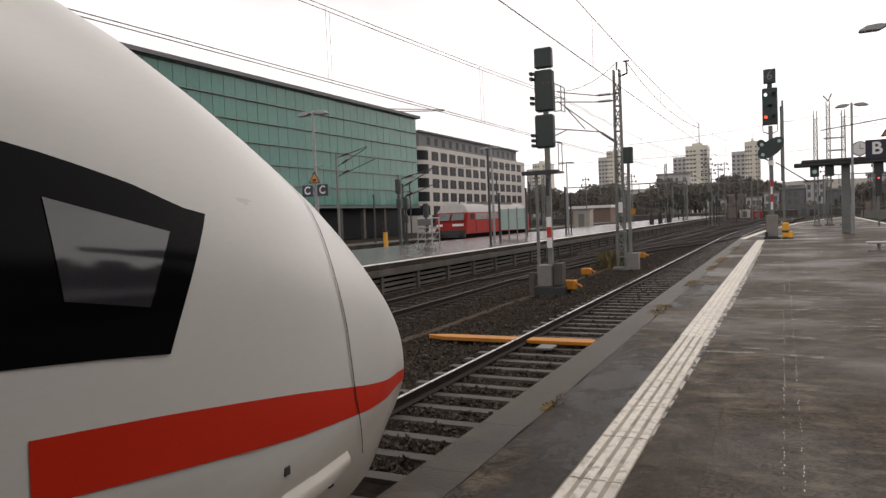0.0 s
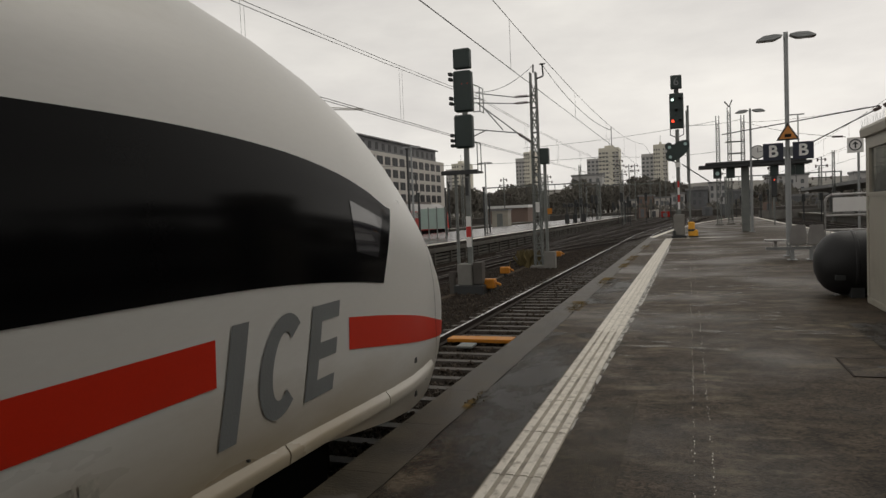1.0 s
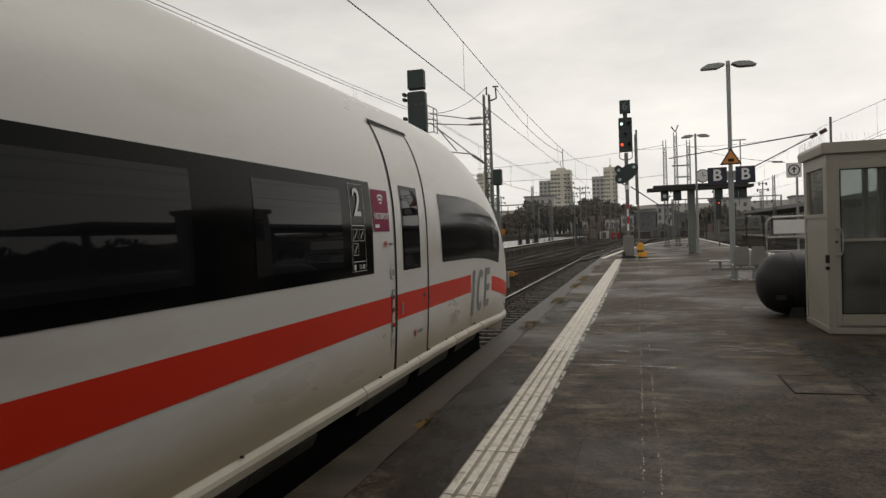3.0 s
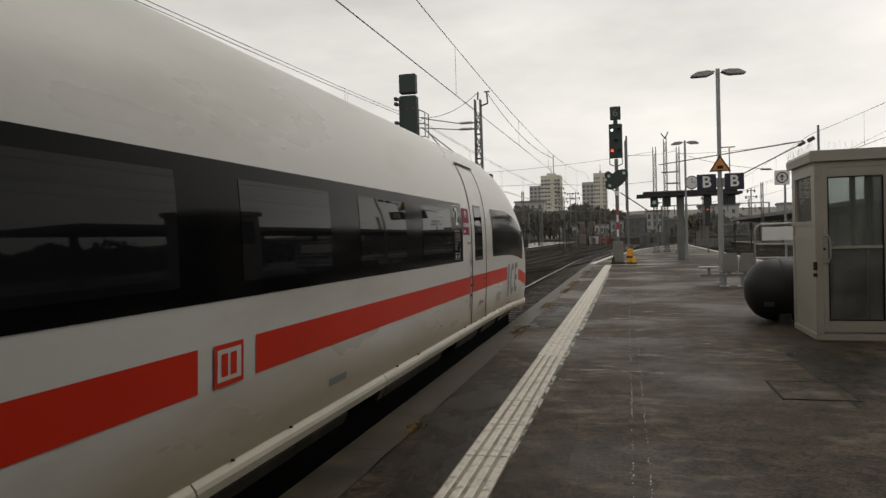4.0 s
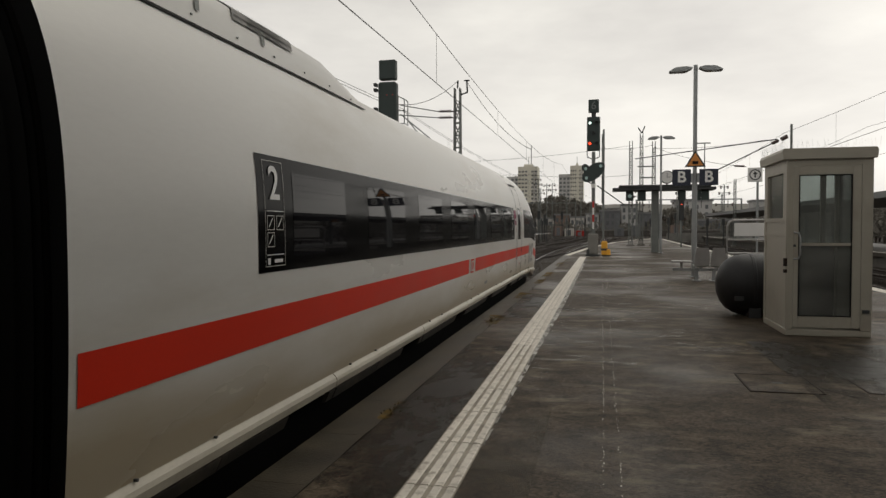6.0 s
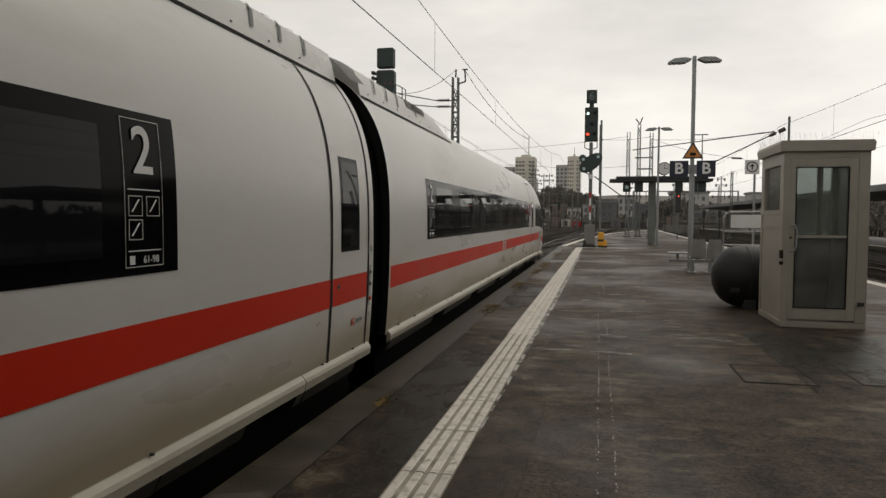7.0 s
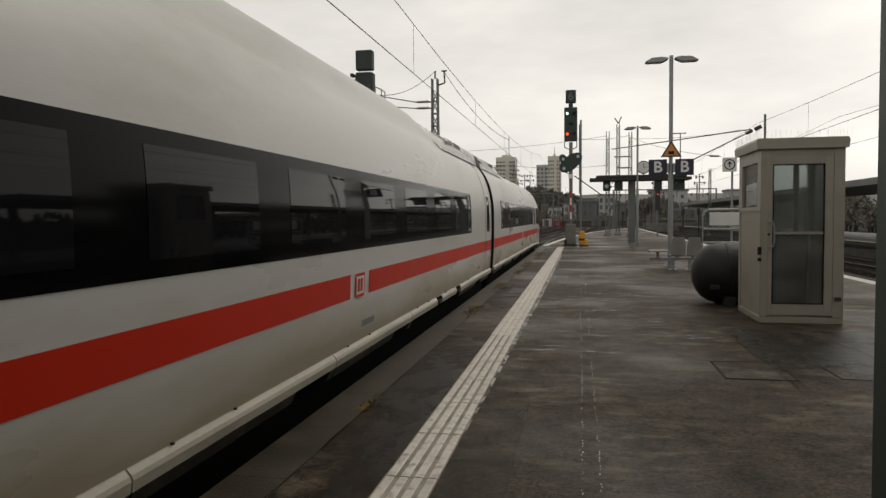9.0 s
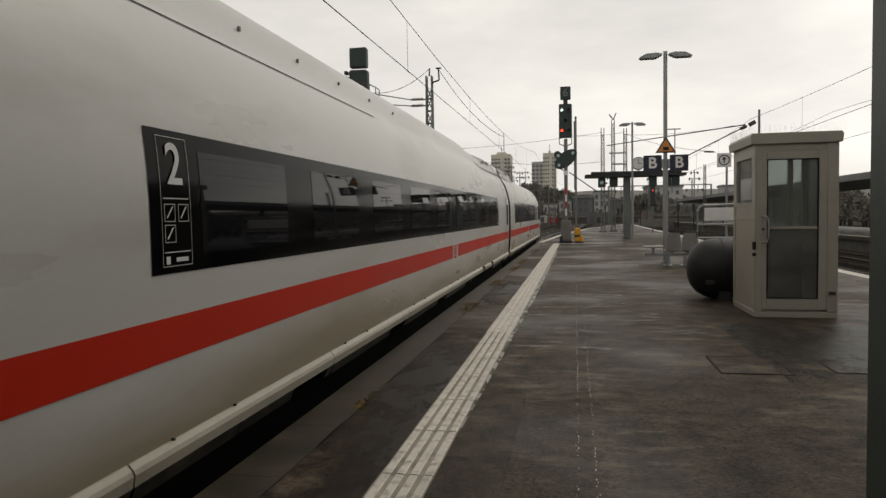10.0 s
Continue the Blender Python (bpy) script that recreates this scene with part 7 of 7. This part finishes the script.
def build_woods():
    rnd = random.Random(11)
    bm = bmesh.new()
    trunks = bmesh.new()
    for k in range(260):
        y = rnd.uniform(235, 330)
        a = rnd.uniform(-22, 1.5) if k < 170 else rnd.uniform(1.5, 34)
        x = y * math.tan(radians(a))
        top = 2.15 + 0.35 * math.sin(a * 1.3) + rnd.uniform(-0.35, 0.2) if a < -0.5 else 1.2 + rnd.uniform(-0.4, 0.3)
        if -11.5 < a < -9.0:
            top -= 0.5
        h = 1.65 + y * math.tan(radians(max(top, 0.7))) + 0.9
        leaf_mass(bm, rnd, x, y, -0.9, h, rnd.uniform(4, 7.5), 230, 0.55)
        tube(trunks, (x, y, -0.9), (x, y, h * 0.6), 0.3, 5, 0.12)
    for k in range(90):
        y = rnd.uniform(207, 222)
        a = rnd.uniform(-20, 12)
        x = y * math.tan(radians(a))
        h = rnd.uniform(1.6, 4.4)
        leaf_mass(bm, rnd, x, y, -0.9, h, rnd.uniform(1.8, 4.0), 90, 0.34)
        tube(trunks, (x, y, -0.9), (x, y, h * 0.6), 0.12, 5, 0.05)
    # right-hand trees, mostly unseen, added to block the horizon in window reflections
    for k in range(70):
        y = rnd.uniform(20, 130)
        x = rnd.uniform(30, 46) + 0.06 * y
        h = rnd.uniform(2.8, 4.4)
        leaf_mass(bm, rnd, x, y, -0.9, h, rnd.uniform(2.2, 3.6), 130, 0.36)
        tube(trunks, (x, y, -0.9), (x, y, h * 0.6), 0.2, 5, 0.08)
    tagged(link("far_woods", bm, "foliage"), "dark leafless woods and shrubs behind the yard", "trees", kind="stuff")
    tagged(link("far_trunks", trunks, "bark"), "dark tree trunks in the far woods", "trees", kind="stuff")
    def rise(x, y):
        return -0.95 + max(0, y - 330) * 0.045 + 3 * noise.noise((x * 0.01, y * 0.01, 0)) * min(1, max(0, (y - 330) / 60))
    grid_sheet("hillside", -600, 600, 325, 1300, 60, 40, rise, "hill", "low dark wooded hillside in the distance")


def build_far_yard():
    rnd = random.Random(21)
    for x0, x1, hh, mt, rf, n in ((-21, -15.5, 5.2, "facade", "roof", 3), (-15, -10.6, 6.4, "brick", "roof", 3), (-10.2, -5.6, 5.6, "facade", "roof", 3), (-5.2, -1.2, 6.6, "towerdark", "roof", 2), (-0.8, 5.4, 7.6, "facadegrey", "roof", 4), (5.8, 10.6, 9.4, "towerdark", "roof", 3), (11, 17, 6.8, "facadegrey", "roof", 4)):
        w = thing("low_house", pose(0, 225 + 2 * rnd.random(), -0.9), "low plastered house with dark windows behind the yard", "building", "far low buildings")
        part("wall", boxes((x0, x1, 0, 8, 0, hh)), mt, w)
        part("roof", boxes((x0 - 0.3, x1 + 0.3, -0.4, 8.4, hh, hh + 0.5)), rf, w)
        ww = (x1 - x0) / n
        for i in range(n):
            for z in (hh - 2.2, hh - 4.4):
                if z > 1.5:
                    part("window", boxes((x0 + ww * i + ww * 0.25, x0 + ww * (i + 1) - ww * 0.25, -0.06, 0.05, z, z + 1.4)), "towerwindow", w)
    for x, y, mt, hh in ((-12.6, 205, "brick", 2.9), (-9.4, 204, "facade", 2.2), (-6.5, 203, "locored", 1.6), (4.5, 200, "facadegrey", 2.4), (9.0, 200, "facadegrey", 3.0), (14.0, 198, "facade", 2.6), (19.5, 200, "brick", 3.0)):
        g = thing("yard_container", pose(x, y, -0.9), "small box container standing at the end of the yard", "container", "yard containers")
        part("body", boxes((-1.3, 1.3, -1.0, 1.0, 0.0, hh), bevel=0.05), mt, g)
        part("door", boxes((-0.5, 0.5, -1.04, -0.99, 0.15, hh - 0.4)), "towerwindow", g)
    v = thing("brick_row", pose(24, 240, -0.9), "pale houses with low roofs behind the yard", "building", "far low buildings")
    for k, (x0, x1, hh, mt) in enumerate(((-20, -9, 4.8, "facadegrey"), (-7, 3, 5.6, "brick"), (6, 20, 4.6, "facadegrey"))):
        part("wall", boxes((x0, x1, k, 9, 0, hh)), mt, v)
        part("roof", boxes((x0 - 0.4, x1 + 0.4, k - 0.4, 9.4, hh, hh + 0.6)), "roof", v)
        for i in range(4):
            part("window", boxes((x0 + 1 + 2.5 * i, x0 + 2.4 + 2.5 * i, k - 0.05, k + 0.05, hh - 2.6, hh - 1.0)), "towerwindow", v)
    for x, y, h, wd in ((-45, 330, 19, 14), (8, 300, 10, 12), (36, 300, 13, 15), (62, 280, 12, 14)):
        hs = thing("distant_house", pose(x, y, -0.9), "pale distant house block on the slope", "building", "distant houses")
        part("wall", boxes((-wd / 2, wd / 2, 0, 9, 0, h)), "towerdark", hs)
        part("roof", boxes((-wd / 2 - 0.4, wd / 2 + 0.4, -0.4, 9.4, h, h + 0.8)), "roof", hs)
        for i in range(4):
            for j in range(2):
                part("window", boxes((-wd / 2 + 1 + i * wd / 4, -wd / 2 + 2.2 + i * wd / 4, -0.05, 0.05, h - 3 - 3 * j, h - 1.4 - 3 * j)), "towerwindow", hs)
    ww = tagged(link("wall_far", boxes((-70, 80, 205, 206, -0.95, 0.7)), "wall"), "dark retaining wall across the end of the yard", "wall", kind="structure")
    part("coping", boxes((-70, 80, 204.9, 206.1, 0.7, 0.9)), "concrete", ww)
    # white-roofed shed
    s = thing("yard_shed", pose(-38, 150, -0.9), "low dark shed with a white roof edge", "shed")
    part("wall", boxes((-4.5, 4.5, 0, 6, 0, 3.9)), "brick", s)
    part("roof", boxes((-4.8, 4.8, -0.5, 6.4, 3.9, 4.5)), "paint_white", s, "bright white roof edge")
    # beige hut on the far platform
    h = thing("platform_hut", pose(-24.2, 92, -0.9), "small beige equipment hut", "hut")
    part("wall", boxes((-1.1, 1.1, -1, 1, 0, 3.1), bevel=0.03), "booth", h)
    part("roof", boxes((-1.25, 1.25, -1.15, 1.15, 3.1, 3.3)), "roof", h)
    part("door", boxes((-0.4, 0.4, -1.04, -0.99, 0.9, 2.7)), "mast", h)
    # far signals, posts and boxes
    kinds = []
    for k in range(44):
        y = rnd.uniform(95, 190)
        x = rnd.uniform(-0.14, 0.10) * y
        if abs(x) < 1.5 or (1 < x < 8.5 and y < 110) or (-6 < x < 2 and y < 150):
            x += 9 if x > 0 else -9
        kinds.append((x, y, rnd.uniform(3.2, 5.2)))
    base = None
    for x, y, hh in kinds:
        if base is None:
            base = thing("yard_signal", pose(x, y, -0.9), "small dark distant signal on a thin post", "signal", "distant yard signals")
            part("post", boxes((-0.06, 0.06, -0.06, 0.06, 0, 3.6)), "dark", base)
            part("signal_head", boxes((-0.2, 0.2, -0.15, 0.15, 3.3, 4.4), bevel=0.05), "dark", base)
        else:
            copy_thing(base, pose(x, y, -0.9) @ Matrix.Diagonal((1, 1, hh / 4.4, 1)))
    mast = build_catenary_mast(-9.8, 112, -0.9, 8.0, False, "slim distant grey lattice mast in the yard")
    for x, y in ((-14, 96), (-16.5, 135), (-7.5, 150), (-4.5, 150), (-3.0, 172), (-24, 120), (-31, 96), (12, 120), (17, 98), (22, 140), (26, 84)):
        copy_thing(mast, pose(x, y, -0.9))
    # tall far masts with cross arms and insulators
    for x, y, zt in ((-13.55, 150, 12.3), (-11.8, 151, 11.1), (-10.7, 152, 11.2), (-26.5, 138, 9.2), (-33, 128, 8.6), (14.5, 140, 9.6), (20, 125, 8.8), (25.5, 110, 8.2), (7.5, 158, 9.8)):
        mt = thing("arm_mast", pose(x, y, -0.9), "tall dark far mast with short cross arms", "mast", "far arm masts")
        part("shaft", tubes([((0, 0, 0), (0, 0, zt + 0.9))], 0.10, 6), "mast", mt)
        for z, w in ((zt + 0.5, 0.55), (zt - 0.5, 0.8), (zt - 2.4, 1.3)):
            arm = part("cross_arm", boxes((-w, w, -0.05, 0.05, z - 0.05, z + 0.05)), "dark", mt)
            for q in (-1, 1):
                part("insulator", boxes((q * w - 0.12, q * w + 0.12, -0.12, 0.12, z - 0.30, z + 0.16), bevel=0.03), "insul", arm)
    # portals of thin beams across the far tracks
    for x0, x1, y, z in ((-34, -14, 118, 7.4), (-22, -6, 160, 8.2), (6, 24, 132, 7.6)):
        pt = thing("line_portal", pose(0, y, -0.9), "thin grey steel portal across the far tracks", "portal", "far portals")
        for x in (x0, x1):
            part("post", boxes((x - 0.12, x + 0.12, -0.12, 0.12, 0, z)), "mast", pt)
        part("beam", boxes((x0, x1, -0.10, 0.10, z - 0.18, z)), "mast", pt)
        for q in range(4):
            xx = x0 + (x1 - x0) * (q + 0.5) / 4
            part("hanger", boxes((xx - 0.05, xx + 0.05, -0.05, 0.05, z - 1.6, z - 0.18)), "dark", pt)
    # masts with cantilever arms in front of the office building
    for x, y, zt in ((-27.7, 40, 6.6), (-22.8, 40, 4.8)):
        cm = thing("cantilever_mast", pose(x, y, -0.9), "slim dark mast with sloping cantilever arms", "mast", "far arm masts")
        part("shaft", boxes((-0.06, 0.06, -0.06, 0.06, 0, zt + 0.9)), "mast", cm)
        for z0, z1, w in ((zt - 0.9, zt + 0.2, 2.3), (zt - 0.3, zt + 0.3, 2.4), (zt - 1.6, zt - 0.6, 2.9)):
            arm = part("cantilever", tubes([((0.1, 0, z0 + 0.9), (w, 0.3, z1 + 0.9))], 0.028, 6), "dark", cm)
            part("insulator", tubes([((0.45, 0.05, z0 + 0.9 + (z1 - z0) * 0.17), (0.95, 0.12, z0 + 0.9 + (z1 - z0) * 0.4))], 0.075, 8), "insul", arm)
    for x, y, z in ((-22.3, 39, 4.6), (-21.4, 41, 3.0), (-24.6, 44, 3.6)):
        sg = thing("dwarf_signal", pose(x, y, -0.9), "dark double signal on a slim post", "signal", "distant yard signals")
        part("post", boxes((-0.06, 0.06, -0.06, 0.06, 0, z)), "dark", sg)
        part("signal_head", boxes((-0.17, 0.17, -0.14, 0.14, z - 0.2, z + 0.75), bevel=0.05), "dark", sg)
        part("lower_head", boxes((-0.15, 0.15, -0.12, 0.12, z - 1.1, z - 0.5), bevel=0.05), "dark", sg)
    mk = thing("marker_post", pose(-25.2, 42, -0.9), "short orange marker post", "post")
    part("shaft", boxes((-0.12, 0.12, -0.12, 0.12, 0, 1.9)), "amber", mk)
    part("cap", boxes((-0.15, 0.15, -0.15, 0.15, 1.9, 2.0)), "dark", mk)
    for x, y in ((-13.9, 90), (-13.2, 93), (-14.6, 88)):
        lb = thing("platform_cabinet", pose(x, y, 0.25), "grey cabinet with twin dark lamps at the platform's end", "cabinet", "platform cabinets")
        part("body", boxes((-0.25, 0.25, -0.2, 0.2, 0, 1.1), bevel=0.03), "dark", lb)
        for q in (-0.5, 0.5):
            part("lamp", boxes((q * 0.7 - 0.17, q * 0.7 + 0.17, -0.2, 0.2, 2.0, 2.5), bevel=0.06), "dark", lb)
        part("stem", boxes((-0.06, 0.06, -0.06, 0.06, 1.1, 2.3), (-0.35, 0.35, -0.04, 0.04, 2.2, 2.3)), "dark", lb)
    # slim posts about the far platforms
    pb = None
    for x, y, h in ((-15.25, 37.2, 5.6), (-18.1, 51.7, 4.5), (-15.95, 40.5, 3.7), (-14.9, 51.5, 4.4), (-15.8, 56.2, 3.9), (-31, 50, 4.6), (-33, 60, 6.2), (-27.6, 49, 5.4), (-29, 84, 7.0), (-33, 96, 7.4), (-28.2, 71, 7.2), (-36, 78, 5.0)):
        if pb is None:
            pb = thing("yard_post", pose(x, y, -0.9), "slim dark grey post standing in the yard", "post", "yard posts")
            part("shaft", boxes((-0.055, 0.055, -0.055, 0.055, 0, h + 0.9)), "dark", pb)
            part("cap", boxes((-0.09, 0.09, -0.09, 0.09, h + 0.9, h + 1.0)), "dark", pb)
        else:
            copy_thing(pb, pose(x, y, -0.9) @ Matrix.Diagonal((1, 1, (h + 1) / 7.5, 1)))
    y1 = thing("pale_low_wall", pose(20, 128, -0.9), "long pale low wall beside the outer tracks", "wall", kind="structure")
    part("wall", boxes((-9, 16, 0, 0.4, 0, 1.5)), "concrete", y1)


def build_right_platform():
    r = thing("roofed_platform", pose(0, 0, 0), "neighbour platform with a long grey roof on posts", "platform", kind="structure")
    part("deck", boxes((17.0, 26, 12, 130, -0.25, 0.0)), "coping", r)
    part("side_wall", boxes((17.2, 25.8, 12, 130, -1.0, -0.25)), "wall", r)
    part("edge_line", boxes((17.1, 17.45, 12, 130, 0.0, 0.006)), "strip", r)
    bm = bmesh.new()
    prism(bm, [(17.4, 3.92), (17.4, 3.50), (17.8, 3.42), (21.5, 3.15), (25.4, 3.42), (25.8, 3.50), (25.8, 3.92), (21.5, 3.68)], 24, 128)
    part("roof", bm, "roof", r, "grey sheet-metal butterfly roof")
    y = 28
    while y < 128:
        part("post", boxes((21.35, 21.65, y - 0.15, y + 0.15, 0, 3.16)), "mast", r)
        y += 9
    part("bench_row", boxes((20.2, 20.6, 50, 53, 0.0, 0.45)), "bench", r)
    for y in (34, 58):
        g = thing("platform_sign", pose(18.6, y, 3.42), "small orange hanging platform sign", "sign", "hanging signs")
        part("plate", boxes((-0.35, 0.35, -0.05, 0.05, -0.55, -0.08)), "orange", g)
        part("hanger", boxes((-0.02, 0.02, -0.02, 0.02, -0.1, 0.1)), "dark", g)
    b = thing("yellow_track_cover", pose(9.6, 23.5, 0), "yellow crossing board on the outer track", "crossing")
    part("board", boxes((-1.0, 1.9, -0.3, 0.3, -0.72, -0.58), bevel=0.01), "yellow", b)


def build_loco():
    L = 16.4
    c = thing("diesel_locomotive", pose(-25.6, 53.4, RAIL_Z), "red diesel locomotive with grey roof parked behind the platform", "locomotive")
    def rake(z):
        return 0.62 * max(0.0, z - 2.1)

    def shell(prof):
        """Closed body whose ends lean back above the belt."""
        bm = bmesh.new()
        rings = []
        for y, k in ((0.0, 0.96), (0.12, 1.0), (L - 0.12, 1.0), (L, 0.96)):
            rings.append([bm.verts.new((x * k, y + (rake(z) if y < 1 else -rake(z)), z)) for x, z in prof])
        for a, b in zip(rings[:-1], rings[1:]):
            for k in range(len(prof)):
                j = (k + 1) % len(prof)
                bm.faces.new((a[k], a[j], b[j], b[k]))
        bm.faces.new(rings[0])
        bm.faces.new(rings[-1])
        bmesh.ops.recalc_face_normals(bm, faces=bm.faces)
        return bm

    part("body", shell([(-1.5, 1.05), (1.5, 1.05), (1.5, 2.78), (1.46, 2.88), (-1.46, 2.88), (-1.5, 2.78)]), "locored", c, "red painted body")
    arch = [(1.50, 2.885), (1.38, 3.10), (1.15, 3.42), (0.7, 3.62), (0.0, 3.68)]
    part("roof", shell(arch + [(-x, z) for x, z in reversed(arch[:-1])]), "locoroof", c, "dirty pale grey roof")
    part("roof_fan", boxes((-0.9, 0.9, 5.6, 7.4, 3.60, 3.86), (-0.8, 0.8, 10.2, 13.0, 3.60, 3.82)), "locogrille", c, "dark fan housings on the roof")
    for xa, xb in ((-1.25, -0.10), (0.10, 1.25)):
        bm = bmesh.new()
        q = [(x, rake(z) + d, z) for d in (-0.03, 0.05) for x, z in ((xa, 2.22), (xb, 2.22), (xb * 0.96, 2.80), (xa * 0.96, 2.80))]
        v = [bm.verts.new(a) for a in q]
        for f in ((0, 1, 2, 3), (7, 6, 5, 4), (0, 4, 5, 1), (1, 5, 6, 2), (2, 6, 7, 3), (3, 7, 4, 0)):
            bm.faces.new([v[k] for k in f])
        bmesh.ops.recalc_face_normals(bm, faces=bm.faces)
        part("cab_window", bm, "locopane", c, "pale reflecting windscreen")
    part("side_window", boxes((1.46, 1.52, 1.0, 1.75, 2.28, 2.78)), "window", c)
    for ya, yb in ((2.0, 4.7), (4.74, 7.2), (7.24, 9.7), (9.74, 12.0), (12.04, 14.4)):
        g = part("grille", boxes((1.49, 1.53, ya, yb, 2.24, 2.80)), "locogrille", c, "grey-brown air grille")
        for q in range(5):
            part("slat", boxes((1.53, 1.55, ya + 0.05, yb - 0.05, 2.29 + 0.105 * q, 2.345 + 0.105 * q)), "locoroof", g)
    part("door", boxes((1.49, 1.53, 2.1, 2.65, 1.15, 2.22)), "locored", c)
    part("front_plate", boxes((-1.42, 1.42, -0.03, 0.05, 1.06, 1.40)), "dark", c, "black lower front")
    part("headlight", boxes((-1.25, -0.7, -0.07, 0.02, 1.72, 1.92), (0.25, 1.25, -0.07, 0.02, 1.72, 1.92)), "paint_white", c)
    part("buffer_beam", boxes((-1.4, 1.4, -0.12, 0.1, 0.75, 1.05)), "dark", c)
    for x in (-0.88, 0.88):
        bm = bmesh.new()
        tube(bm, (x, -0.1, 1.0), (x, -0.6, 1.0), 0.12, 10)
        tube(bm, (x, -0.6, 1.0), (x, -0.66, 1.0), 0.25, 14)
        part("buffer", bm, "dark", c)
    part("underframe", boxes((-1.3, 1.3, 0.3, L - 0.3, 0.6, 1.05)), "under", c)
    for y in (2.6, 5.2, 11.2, 13.8):
        for x in (-0.75, 0.75):
            bm = bmesh.new()
            tube(bm, (x - 0.06, y, 0.5), (x + 0.06, y, 0.5), 0.5, 20)
            part("wheel", bm, "rail", c)
    s = thing("glass_shelter", pose(-17.05, 45.8, 0.25) @ Matrix.Diagonal((0.85, 0.85, 0.85, 1)), "platform windbreak with pale mint glass panels", "shelter")
    for x in (-1.1, -0.37, 0.37, 1.1):
        part("post", boxes((x - 0.04, x + 0.04, -0.04, 0.04, 0, 2.5)), "mast", s)
    for x in (-0.735, 0.0, 0.735):
        part("panel", boxes((x - 0.32, x + 0.32, -0.02, 0.02, 0.7, 2.4)), "mint", s)
    st = thing("step_stand", pose(-16.9, 32.6, 0.25) @ Matrix.Diagonal((0.85, 0.85, 0.85, 1)), "grey metal step stand on the far platform", "steps")
    for x in (-0.5, 0.5):
        part("frame", tubes([((x, -0.5, 0), (x, -0.5, 1.85)), ((x, 0.5, 0), (x, 0.5, 1.85)), ((x, -0.5, 1.85), (x, 0.5, 1.85)), ((x, -0.5, 1.2), (x, 0.5, 1.2)), ((x - 0.0, 0.5, 1.0), (x - 0.9, 0.5, 0))], 0.035, 6), "bench", st)
    for z in (0.5, 0.9, 1.25):
        part("tread", boxes((-0.5, 0.5, -0.4, 0.4, z, z + 0.05)), "bench", st)
    part("plate", boxes((-0.45, 0.45, -0.55, -0.52, 1.4, 1.8)), "facadegrey", st)


# unseen walls, added only to cut low light from the right and behind
tagged(link("blocking_wall_east", boxes((26, 26.5, -60, 16, -0.95, 10.5)), "facadegrey"), "unseen plain dark wall added to block light from the right", "wall", kind="structure")
tagged(link("blocking_wall_south", boxes((-30, 26, -60.5, -60, -0.95, 10.5)), "facadegrey"), "unseen plain dark wall added to block light from behind", "wall", kind="structure")
build_green_building()
build_hotel()
build_tower(-62, -47.5, -71, 520, 48, 41, "pale tower block with rows of windows on the hill")
build_tower(-23.5, -14, -32, 520, 48, 42, "pale stepped tower block behind the woods")
build_tower(-118, -109, -125, 520, 49, 45, "pale slim tower block behind the overhead masts")
build_tower(-176, -164, -182, 520, 44, 40, "pale tower block far behind the hotel")
build_woods()
build_far_yard()
build_right_platform()
build_loco()


motions()
